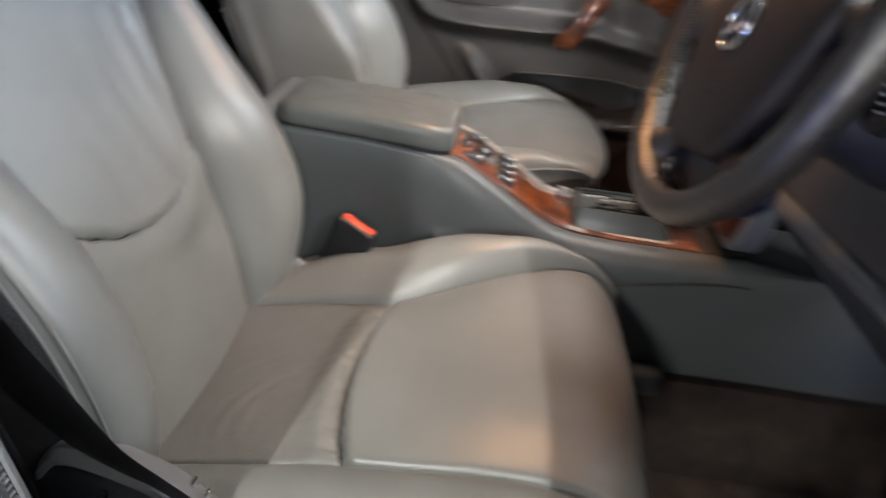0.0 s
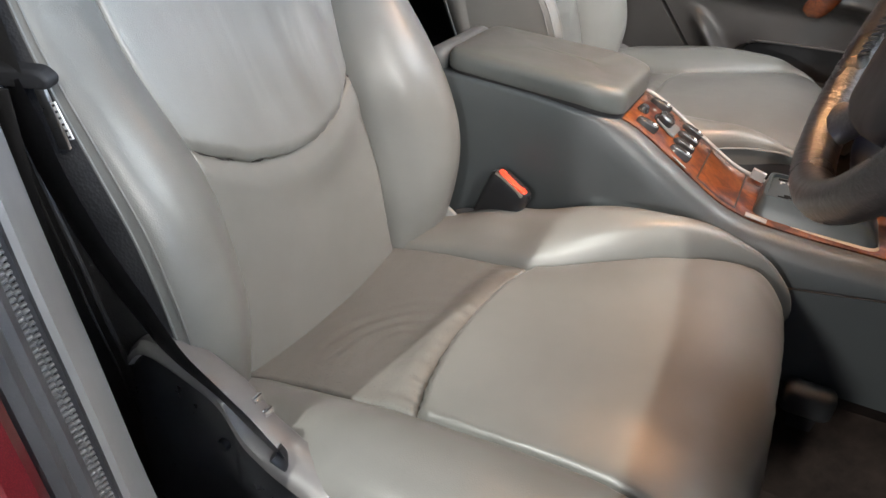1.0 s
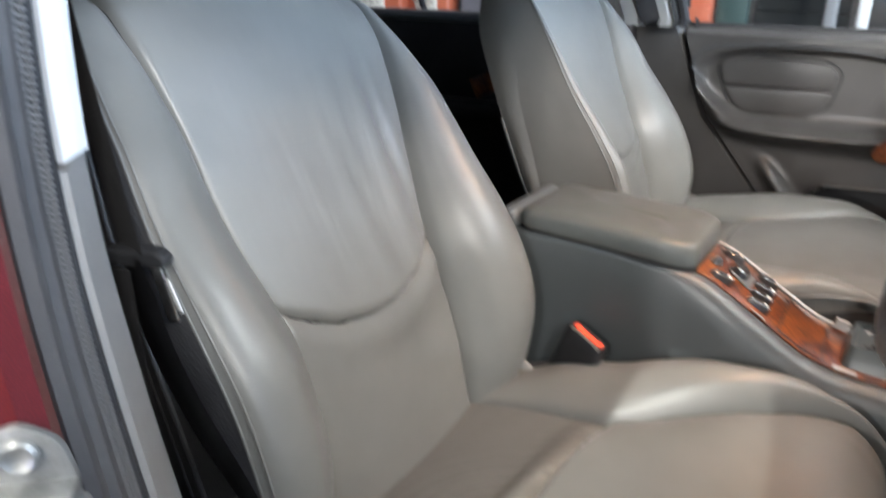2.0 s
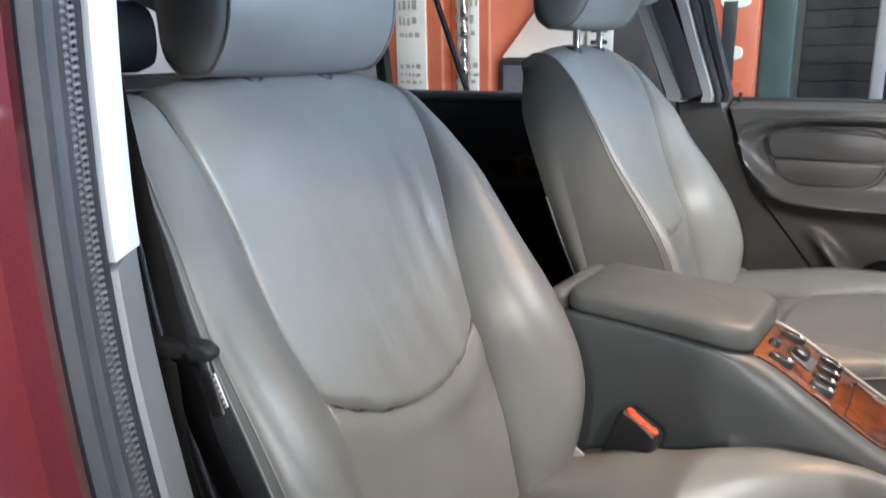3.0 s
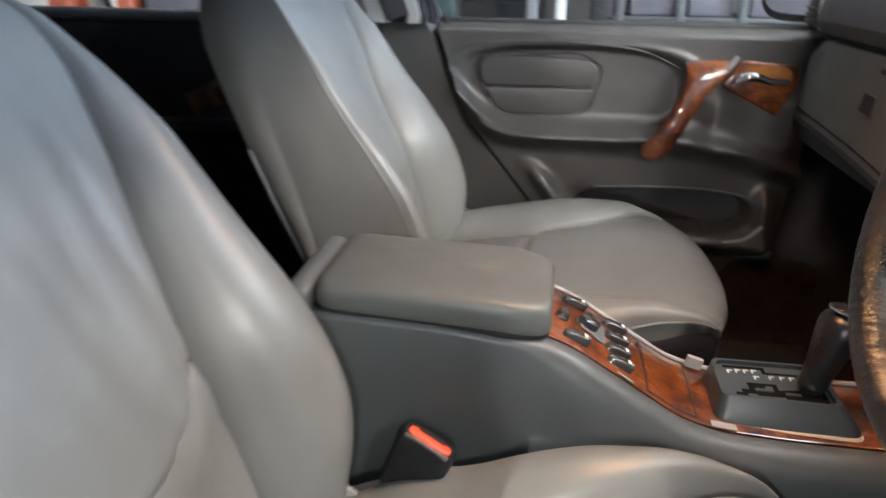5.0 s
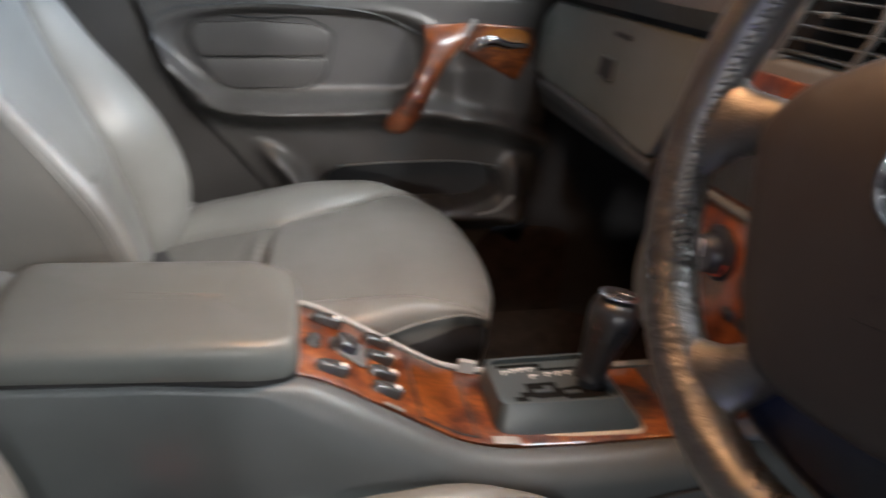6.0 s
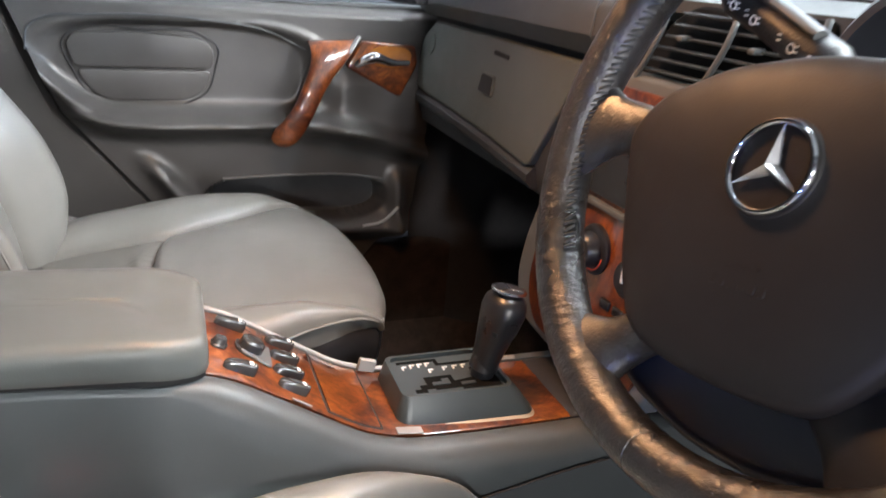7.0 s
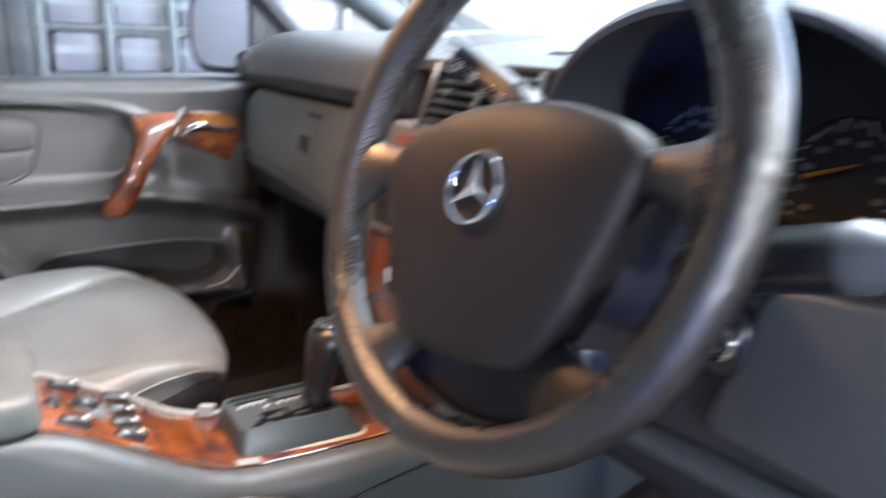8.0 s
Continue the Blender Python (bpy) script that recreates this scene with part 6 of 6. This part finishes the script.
bmesh.ops.solidify(bm, geom=bm.faces[:], thickness=0.006)
solo("floor_mat", bm, CARPET, "dark carpet mat in the driver's footwell", "floor mat")
bm = box((0.03, 1.5, 0.60), (1.32, 0.386, 1.0), 0.01)
solo("wall_front", bm, CARPET, "dark firewall behind the dashboard", "firewall", kind="structure")
# side of the footwell beside the passenger
bm, _ = sheet([[(x, 1.121 - 0.023 * smoothstep(0.74, 0.90, x), z) for x in np.linspace(0.728, 1.31, 12)] for z in (0.60, 0.85, 1.10, 1.32)])
solo("kick_panel", bm, DARK_SIDE, "dark kick panel in the passenger footwell", "trim", kind="structure")

# roof with pale headliner, seen from inside
rows = []
for x, z in ((-1.75, 1.62), (-1.2, 1.70), (-0.5, 1.735), (0.10, 1.72), (0.42, 1.685), (0.52, 1.655)):
    rows.append([(x, y, z - 0.10 * (abs(y - 0.386) / 0.70) ** 4) for y in np.linspace(-0.30, 1.07, 21)])
bm, _ = sheet(rows)
bmesh.ops.solidify(bm, geom=bm.faces[:], thickness=-0.02)
solo("ceiling", bm, HEADLINER, "pale fabric headliner under the roof", "headliner", kind="structure")
rows = [[(p[0], p[1] + (0.06 if p[1] > 0.386 else -0.06) * (abs(p[1] - 0.386) / 0.7) ** 3, p[2] + 0.05) for p in r] for r in rows]
bm, _ = sheet(rows)
bmesh.ops.solidify(bm, geom=bm.faces[:], thickness=-0.012)
solo("roof", bm, PAINT, "dark red painted car roof", "car roof", kind="structure")
dome = thing("courtesy_lamp", (0.415, 0.386, 1.67), "warm lit courtesy lamp in the pale headliner", "interior lamp")
part("housing", box((0.11, 0.20, 0.030), (0.415, 0.386, 1.663), 0.008, 3), PLASTIC_LIGHT, dome)
rows = [[(x, y, z + 0.02 * (1 - ((x + 0.4) / 0.95) ** 2)) for y, z in ((-0.385, 1.60), (-0.345, 1.612), (-0.31, 1.64), (-0.30, 1.67), (-0.36, 1.70), (-0.395, 1.665))] for x in np.linspace(-1.35, 0.54, 16)]
solo("roof_rail", loft(rows), PAINT, "dark red roof rail over the open door", "roof rail", kind="structure")
# tail of the cabin
bm = box((0.05, 1.45, 0.75), (-1.78, 0.386, 0.98), 0.02)
solo("wall_rear", bm, PLASTIC_DARK, "dark tailgate trim behind the bench", "tailgate", kind="structure")
for sg, y in ((1, 1.10), (-1, -0.33)):
    bm = tube(spline([(-1.05, y, 1.28), (-1.25, y - sg * 0.02, 1.50), (-1.35, y - sg * 0.06, 1.66)], 12), 0.09, 10, flat=0.35)
    solo("rear_pillar", bm, PLASTIC_LIGHT, "pale rear roof pillar", "pillar", kind="structure")
    bm = tube(spline([(1.28, y, 1.30), (1.0, y - sg * 0.02, 1.44), (0.74, y - sg * 0.05, 1.58), (0.50, y - sg * 0.07, 1.67)], 16), 0.035, 10)
    solo("front_pillar", bm, PLASTIC_DARK, "dark windscreen pillar", "pillar", kind="structure")
bm, _ = sheet([[(1.28, y, 1.355), (0.52, y, 1.665)] for y in (-0.26, 1.03)])
bmesh.ops.solidify(bm, geom=bm.faces[:], thickness=0.005)
ws = solo("window_windscreen", bm, GLASS, "clear raked windscreen", "windscreen", kind="structure", smooth=False)
ws.visible_shadow = False
# bonnet ahead of the windscreen
rows = [[(x, y, 1.30 - 0.06 * (x - 1.3) / 1.0 - 0.06 * (abs(y - 0.386) / 0.72) ** 4) for y in np.linspace(-0.34, 1.11, 15)] for x in np.linspace(1.32, 2.3, 10)]
bm, _ = sheet(rows)
bmesh.ops.solidify(bm, geom=bm.faces[:], thickness=0.01)
solo("bonnet", bm, PAINT, "dark red car bonnet beyond the windscreen", "car bonnet")

# ---- door opening on the driver's side ----
PX = spline([(0.135, 0.80), (0.098, 0.90), (0.066, 1.02), (0.036, 1.13), (0.014, 1.24), (0.009, 1.30), (0.012, 1.40), (0.020, 1.48), (0.03, 1.62)], 60)


def pillar_sheet(section, mat, name, parent, label="", z0=0.80, z1=1.62):
    zs = [z0] + [float(z) for z in PX[:, 1] if z0 + 0.002 < z < z1 - 0.002] + [z1]
    rows = [[(float(np.interp(z, PX[:, 1], PX[:, 0])) + dx, y, z) for dx, y in section] for z in zs]
    return part(name, loft(rows), mat, parent, label)


opening = thing("door_opening", (0.08, -0.33, 0.80), "grey pillar trim, rubber seal and red body at the open door", "door frame", kind="structure")
pillar_sheet([(-0.020, -0.310), (-0.002, -0.290), (0.003, -0.279), (0.009, -0.2755), (0.015, -0.280), (0.030, -0.298), (0.0525, -0.3165), (0.05, -0.3225), (-0.020, -0.322)], PILLAR, "pillar_trim", opening, "grey lower pillar trim", 0.80, 1.292)
pillar_sheet([(-0.020, -0.308), (-0.002, -0.288), (0.003, -0.276), (0.009, -0.2725), (0.016, -0.277), (0.031, -0.297), (0.042, -0.311), (0.02, -0.320), (-0.020, -0.320)], WHITE, "upper_pillar_trim", opening, "white upper pillar trim", 1.294, 1.62)
# weather seal: a flat dark lip, a ribbed bulb and an outer lip
pillar_sheet([(0.030, -0.3235), (0.052, -0.3225), (0.056, -0.3235), (0.066, -0.331), (0.067, -0.335), (0.055, -0.338), (0.030, -0.328)], RUBBER_DEEP, "seal_lip", opening, "black rubber lip")
pillar_sheet([(0.050, -0.3385), (0.066, -0.3365), (0.0695, -0.338), (0.0705, -0.344), (0.074, -0.347), (0.082, -0.350), (0.087, -0.356), (0.086, -0.362), (0.078, -0.3655), (0.05, -0.364)], RUBBER, "seal_bulb", opening, "grey rubber seal")
pillar_sheet([(0.05, -0.368), (0.086, -0.3665), (0.096, -0.3665), (0.107, -0.372), (0.113, -0.379), (0.110, -0.385), (0.100, -0.388), (0.05, -0.386)], RUBBER, "seal_outer", opening)
rib = mesh_of("seal_rib", box((0.0030, 0.0046, 0.0024), bevel=0.0007, seg=1), SKIRT)
for i, (x, z) in enumerate(spline([(p[0], p[1]) for p in PX if 0.92 < p[1] < 1.50], 140)):
    for dx, y, dz in ((0.0706, -0.3385, 0.0), (0.0712, -0.3435, 0.0018)):
        ob = new("seal_rib", rib)
        ob.matrix_world = Matrix.Translation((x + dx, y, z + dz)) @ pose(0, 0, 0, 14, 0, -12)
        adopt(ob, opening)
# painted body side behind the opening
rows = []
for x, z in PX:
    rows.append([(x + dx, y, z) for dx, y in ((0.060, -0.389), (0.108, -0.389), (0.118, -0.391), (0.124, -0.398), (0.121, -0.410), (0.10, -0.425), (-0.10, -0.435), (-0.75, -0.440), (-0.75, -0.40), (0.02, -0.392))])
rows.append([(x, y + 0.035, 1.69) for x, y, _ in rows[-1]])
part("body_side", loft(rows), PAINT, opening, "dark red painted body side")
part("paint_chip", slab(ring(9, 0.006, 0.004, 0, 0, 2.2), lambda u, v, w: (0.112 + u * 0.7, -0.4165 - w, 1.345 + v + u), 0.001, 0.0004, 1), BEIGE, opening, "chipped spot of bare primer")
# added sheet closing the rear side, coloured black for the shade there
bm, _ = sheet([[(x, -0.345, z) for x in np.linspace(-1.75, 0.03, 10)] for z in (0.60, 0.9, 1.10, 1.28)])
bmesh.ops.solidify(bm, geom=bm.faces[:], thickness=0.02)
part("rear_side_shade", bm, DARK_SIDE, opening, "added dark sheet for the shade behind the pillar")
# sill below the seat
rows = [[(x, -0.44, 0.50), (x, -0.445, 0.74), (x, -0.41, 0.775), (x, -0.36, 0.78), (x, -0.33, 0.755), (x, -0.315, 0.66), (x, -0.33, 0.50)] for x in np.linspace(-0.2, 1.3, 20)]
part("sill", loft(rows), PAINT, opening, "red painted door sill")
part("sill_cover", box((1.2, 0.06, 0.02), (0.60, -0.345, 0.785), 0.008, 3), PLASTIC, opening, "grey sill cover")

striker = thing("door_striker", (0.118, -0.398, 1.165), "bare steel door striker bolted to the red pillar", "door striker")
sm = Matrix.Translation((0.1440, -0.4120, 1.178)) @ pose(0, 0, 0, 0, 0, 44) @ Matrix.Scale(0.92, 4)
part("plate", slab(rounded([(-0.024, -0.026), (0.016, -0.032), (0.026, -0.010), (0.020, 0.018), (0.0, 0.030), (-0.020, 0.020)], 0.008), lambda u, v, w: tuple(sm @ Vector((u, -w, v))), 0.005, 0.002, 2), ZINC, striker)
part("bolt", loft([[tuple(sm @ Vector((u * k, -w, v * k + 0.012))) for u, v in ring(18, 0.010, 0.010)] for w, k in ((0.004, 1), (0.008, 1), (0.010, 0.8), (0.0075, 0.45))]), ZINC, striker)
part("loop", tube([tuple(sm @ Vector(p)) for p in ((-0.016, -0.004, -0.022), (-0.014, -0.020, -0.022), (-0.004, -0.026, -0.022), (0.012, -0.026, -0.022), (0.022, -0.018, -0.022), (0.024, -0.002, -0.022))], 0.0055, 10), ZINC, striker)
part("lug", box((0.044, 0.020, 0.014), m=sm @ Matrix.Translation((0.004, -0.012, -0.012)), bevel=0.003), ZINC, striker)

# driver's belt with its guide and lower run
belt = thing("seat_belt", (0.10, -0.22, 0.84), "black seat belt beside the driver's seat", "seat belt")
part("webbing", tube(spline([(-0.090, -0.235, 1.62), (-0.055, -0.238, 1.46), (-0.025, -0.240, 1.32), (0.004, -0.242, 1.205)], 30), 0.023, 8, flat=0.06, up=(0.3, 1, 0)), WEBBING, belt)
part("lower_webbing", tube(spline([(0.004, -0.243, 1.200), (0.026, -0.245, 1.140), (0.050, -0.243, 1.093), (0.082, -0.239, 1.044), (0.114, -0.237, 1.006), (0.145, -0.234, 0.983), (0.172, -0.230, 0.961), (0.200, -0.227, 0.936)], 34), [0.022, 0.026, 0.031] + [0.036] * 14 + list(np.linspace(0.035, 0.014, 13)) + [0.012, 0.010, 0.009, 0.006], 8, flat=0.07, up=(0.3, 1, 0.2)), BELT_SHEEN, belt)
part("rear_webbing", tube(spline([(-0.005, -0.25, 1.195), (0.02, -0.262, 1.08), (0.045, -0.268, 0.95), (0.07, -0.27, 0.82)], 24), 0.030, 8, flat=0.08, up=(0.3, 1, 0)), WEBBING, belt)
gm = Matrix.Translation((0.012, -0.238, 1.205)) @ pose(0, 0, 0, 8, -6, 12)
part("tongue", slab(rounded([(-0.030, -0.006), (0.030, -0.010), (0.036, 0.0), (0.028, 0.010), (-0.028, 0.012), (-0.036, 0.003)], 0.006), lambda u, v, w: tuple(gm @ Vector((u * 0.9 - 0.004, -w, v * 0.75))), 0.011, 0.004, 3), RUBBER_DEEP, belt, "black belt tongue")
part("tongue_blade", box((0.009, 0.003, 0.045), m=gm @ Matrix.Translation((0.018, -0.010, -0.028)), bevel=0.001), STEEL, belt, "steel tongue blade")
lab = Matrix.Translation((0.050, -0.2445, 1.1825)) @ pose(0, 0, 0, 0, -26, 0)
part("label", box((0.004, 0.0012, 0.026), m=lab, bevel=0.0003, seg=1), MARK, belt, "white label with dark bars")
for k in range(6):
    part("label_bar", box((0.0026, 0.0006, 0.0016), m=lab @ Matrix.Translation((0, -0.0009, -0.011 + 0.0044 * k)), bevel=0.0001, seg=1), BLACK, belt)
part("anchor", tube([(0.194, -0.2285, 0.940), (0.200, -0.227, 0.934), (0.206, -0.226, 0.927)], [0.010, 0.009, 0.006], 10, flat=0.4), BLACK, belt)

# the driver's door, unseen and wide open, angled so its edge cuts the white lamp
od = thing("open_car_door", (0.84, -0.42, 0.45), "unseen wide open driver's door that cuts the lamp light", "car door")
om = Matrix.Translation((0.86, -0.43, 0.0)) @ pose(0, 0, 0, 0, 0, 249.8)
part("door_shell", slab(rounded([(0.0, 0.45), (0.96, 0.45), (0.99, 1.27), (0.0, 1.27)], 0.04), lambda u, v, w: tuple(om @ Vector((u, -w - 0.02, v))), 0.07, 0.02, 3), PAINT, od, "dark red outer skin")
part("door_panel", slab(rounded([(0.03, 0.50), (0.92, 0.50), (0.95, 1.30), (0.03, 1.30)], 0.04), lambda u, v, w: tuple(om @ Vector((u, w - 0.02, v))), 0.05, 0.015, 3), DOOR, od, "grey inner panel")
fr = [tuple(om @ Vector(p)) for p in ((0.97, 0.0, 1.28), (0.985, 0.03, 1.45), (0.985, 0.07, 1.62), (0.93, 0.08, 1.675), (0.45, 0.08, 1.68), (0.12, 0.03, 1.36), (0.05, 0.0, 1.29))]
part("window_frame", tube(spline(fr, 30), 0.02, 8), RUBBER_DEEP, od, "black window frame")
# this pane keeps its shadow, so it blocks the lamp as well
part("pane", slab([(0.06, 1.28), (0.965, 1.28), (0.98, 1.45), (0.98, 1.62), (0.93, 1.67), (0.45, 1.675), (0.12, 1.36)], lambda u, v, w: tuple(om @ Vector((u, 0.005 + 0.2 * (v - 1.28) - w, v))), 0.004, 0.0005, 1), GLASS, od, "clear side window", smooth=False)


# ---- the hall round the car ----
bm, _ = sheet([[(x, y, 0.0) for x in np.linspace(-6, 8, 12)] for y in np.linspace(-5, 7, 12)])
solo("ground", bm, CONCRETE, "stained grey concrete hall floor", "floor", kind="structure")
for nm, size, at in (("wall_left", (14, 0.2, 4.2), (1, 5.1, 2.1)), ("wall_right", (14, 0.2, 4.2), (1, -5.1, 2.1)), ("wall_back", (0.2, 10.4, 4.2), (-6.1, 0, 2.1)), ("wall_far", (0.2, 10.4, 4.2), (8.1, 0, 2.1))):
    solo(nm, box(size, at, 0.0), WALLPAINT, "plain pale painted hall wall", "wall", kind="structure", smooth=False)
solo("ceiling", box((14.4, 10.6, 0.2), (1, 0, 4.3), 0.0), WALLPAINT, "plain pale hall ceiling", "ceiling", kind="structure", smooth=False)


# unseen housings, added above three of the area lamps
def tube_light(x, y, z, lx, ly, label):
    t = thing("ceiling_light", (x, y, z + 0.09), label, "ceiling light", "hall lights")
    part("housing", box((lx + 0.06, ly + 0.06, 0.05), (x, y, z + 0.065), 0.008), WHITE, t)
    part("rod", tube([(x - 0.3 * lx, y, z + 0.08), (x - 0.3 * lx, y, 4.21)], 0.008, 6), STEEL, t)
    part("rod", tube([(x + 0.3 * lx, y, z + 0.08), (x + 0.3 * lx, y, 4.21)], 0.008, 6), STEEL, t)


tube_light(1.95, 0.30, 3.13, 0.3, 1.65, "added unseen white light housing ahead of the car")
tube_light(0.1, 2.0, 3.13, 3.45, 0.35, "added unseen white light housing by the shelves")
tube_light(3.2, 2.2, 3.28, 2.0, 1.2, "added unseen broad light housing over the white car")

# drinks coolers and shelves along the far side
def cooler(x, w, colour, label, y=2.95):
    c = thing("drinks_cooler", (x, y + 0.3, 0.0), label, "drinks cooler", "coolers along the wall")
    part("cabinet", box((w, 0.60, 1.95), (x, y + 0.30, 0.985), 0.02, 3), colour, c)
    part("front_panel", box((w * 0.52, 0.02, 1.70), (x - w * 0.02, y - 0.008, 0.98), 0.008, 2), CREAM, c, "cream front panel with dark marks")
    rr = random.Random(int(abs(x) * 100))
    for z, h in ((1.66, 0.06), (1.575, 0.05), (1.50, 0.03), (1.33, 0.03), (1.285, 0.022), (1.245, 0.022)):
        u = -0.075
        while u < 0.06:
            wd = rr.uniform(0.012, 0.035)
            part("printed_mark", box((wd, 0.004, h * rr.uniform(0.7, 1.0)), (x - w * 0.02 + u + wd / 2, y - 0.0195, z + rr.uniform(-0.004, 0.004)), 0.004, 1), GREYMARK, c)
            u += wd + rr.uniform(0.006, 0.02)
    return c


cooler(-2.13, 0.40, ORANGE, "orange drinks cooler with a cream front panel")
cooler(-1.80, 0.26, ORANGE, "orange drinks cooler beside the shelves", 3.02)
machine = thing("vending_machine", (-1.42, 3.3, 0.0), "dark grey machine with a pale sloped top", "machine")
part("body", box((0.42, 0.55, 1.36), (-1.42, 3.32, 0.685), 0.02, 3), SLATE, machine)
part("front_panel", box((0.36, 0.02, 0.50), (-1.42, 3.04, 1.08), 0.01, 2), CARDBOARD, machine, "grey front panel")
part("sloped_top", slab([(3.06, 1.37), (3.58, 1.37), (3.58, 1.66), (3.50, 1.66)], lambda u, v, w: (-1.62 + w, u, v), 0.40, 0.01, 2), CREAM, machine, "pale sloped top")
part("side_sign", box((0.14, 0.03, 0.24), (-1.12, 3.20, 1.50), 0.008, 2), CREAM, machine, "cream sign plate")
part("sign_post", box((0.03, 0.03, 1.40), (-1.12, 3.22, 0.70), 0.004, 1), SLATE, machine)
for z in (1.44, 1.50, 1.56):
    part("printed_mark", box((0.09, 0.006, 0.022), (-1.12, 3.183, z), 0.003, 1), SLATE, machine)
# bottles hung in a strip before the second cooler
bm = box((0.02, 0.02, 2.2), (-1.78, 2.965, 1.1), 0.004)
solo("display_pole", bm, STEEL, "steel display pole before the coolers", "pole")
strip = thing("hanging_bottles", (-1.78, 2.90, 1.25), "clear bottles hung one above another", "bottles")
for k in range(5):
    z = 1.28 + 0.10 * k
    rows = [[(-1.78 + r * math.cos(a), 2.93 + r * math.sin(a), z + dz) for a in np.linspace(0, 2 * math.pi, 14, endpoint=False)] for dz, r in ((0, 0.02), (0.01, 0.026), (0.05, 0.026), (0.07, 0.012), (0.085, 0.012))]
    part("bottle", loft(rows), CHROME, strip, "shiny bottle")
sign = thing("advertising_column", (-0.40, 3.2, 0.0), "orange advertising column with pale shapes", "sign")
part("board", box((0.20, 0.10, 2.2), (-0.41, 3.05, 1.10), 0.01), ORANGE, sign)
for z, w in ((1.60, 0.13), (1.38, 0.09)):
    part("pale_shape", slab(ring(28, w / 2, 0.03, -0.41, z, 2.6), lambda u, v, q: (u, 3.0 - q, v), 0.006, 0.002, 1), CREAM, sign)
part("dark_band", box((0.06, 0.012, 0.34), (-0.43, 2.998, 1.43), 0.003), SLATE, sign)
part("orange_foot", box((0.10, 0.03, 0.12), (-0.36, 2.985, 1.20), 0.006), ORANGE, sign)
part("teal_edge", box((0.13, 0.08, 2.2), (-0.23, 3.07, 1.10), 0.01), TEAL, sign)

shutter = thing("roller_shutter", (-0.02, 3.3, 0.0), "dark slate roller shutter between columns", "shutter")
for k in range(31):
    part("shutter_slat", box((0.40, 0.03, 0.0765), (0.02, 3.32, 0.038 + 0.078 * k), 0.004, 1), SLATE, shutter)
for x, w, mt in ((0.165, 0.05, WALLPAINT), (0.285, 0.045, WHITE), (0.46, 0.10, SLATE)):
    col2 = solo("column", box((w, 0.06, 2.6), (x, 3.02, 1.3), 0.012, 3), mt, "slim upright column by the shelves", "column", "slim columns")

rack = thing("storage_rack", (0.95, 3.2, 0.0), "metal storage rack packed with grey wrapped boxes", "storage rack")
for x in (0.53, 0.775, 1.02, 1.40, 1.80):
    part("upright", box((0.035, 0.04, 2.3), (x, 3.0, 1.15), 0.004), PLASTIC, rack)
for k in range(11):
    part("shelf", box((1.36, 0.42, 0.018), (1.16, 3.2, 0.28 + 0.185 * k), 0.004), PLASTIC, rack)
rnd = random.Random(5)
for k in range(10):
    for j, (x0, x1) in enumerate(((0.55, 0.755), (0.80, 1.00), (1.045, 1.38), (1.425, 1.78))):
        z0 = 0.29 + 0.185 * k
        hgt = 0.150 + rnd.uniform(-0.015, 0.008)
        cx = (x0 + x1) / 2 + rnd.uniform(-0.01, 0.01)
        m = Matrix.Translation((cx, 3.16 + rnd.uniform(0, 0.03), z0 + hgt / 2 + 0.001)) @ pose(0, 0, 0, 0, 0, rnd.uniform(-3, 3))
        b = thing("wrapped_box", (cx, 3.16, z0), "grey plastic-wrapped box on the rack shelf", "box", "boxes on the rack")
        part("carton", box((x1 - x0 - 0.02, 0.28, hgt), m=m, bevel=0.008), CARDBOARD, b)
        part("tape", box((x1 - x0 - 0.018, 0.002, 0.03), m=m @ Matrix.Translation((0, -0.1395, 0.01)), bevel=0.0005, seg=1), WALLPAINT, b, "grey tape")

# white car parked ahead
car = thing("parked_car", (4.2, 2.6, 0.0), "white car parked ahead of the windscreen", "car")
prof = [(2.75, 0.35), (2.72, 0.75), (2.80, 0.98), (3.30, 1.08), (3.62, 1.12), (4.10, 1.52), (4.40, 1.60), (5.3, 1.60), (5.8, 1.30), (6.2, 1.20), (6.25, 0.40)]
pr = spline(prof, 60)
rows = []
for y, k in ((1.30, 0.94), (1.34, 0.98), (1.45, 1.0), (3.75, 1.0), (3.86, 0.98), (3.90, 0.94)):
    rows.append([(x, y, 0.35 + (z - 0.35) * k) for x, z in pr] + [(6.0, y, 0.25), (3.0, y, 0.25)])
part("body", loft(rows), WHITEPAINT, car)
part("windscreen", slab([(1.50, 1.17), (3.70, 1.17), (3.55, 1.50), (1.65, 1.50)], lambda u, v, w: (3.655 + (v - 1.17) * 1.18 - w * 0.8, u, v + w * 0.55), 0.02, 0.006, 2), DARKGLASS, car, "dark greenish windscreen")
part("wiper", tube([(3.66, 1.6, 1.19), (3.70, 2.6, 1.24), (3.73, 3.0, 1.27)], 0.012, 6), BLACK, car)
for x in (3.25, 5.55):
    for y in (1.42, 3.78):
        wl = part("wheel", tube([(x, y - 0.1, 0.32), (x, y + 0.1, 0.32)], 0.32, 26), RUBBER_DEEP, car)
        part("hub", tube([(x, y - 0.105, 0.32), (x, y + 0.105, 0.32)], 0.2, 18), STEEL, wl)
for y in (1.62, 3.58):
    part("headlight", box((0.10, 0.34, 0.12), (2.755, y, 0.80), 0.03, 3), CHROME, car)
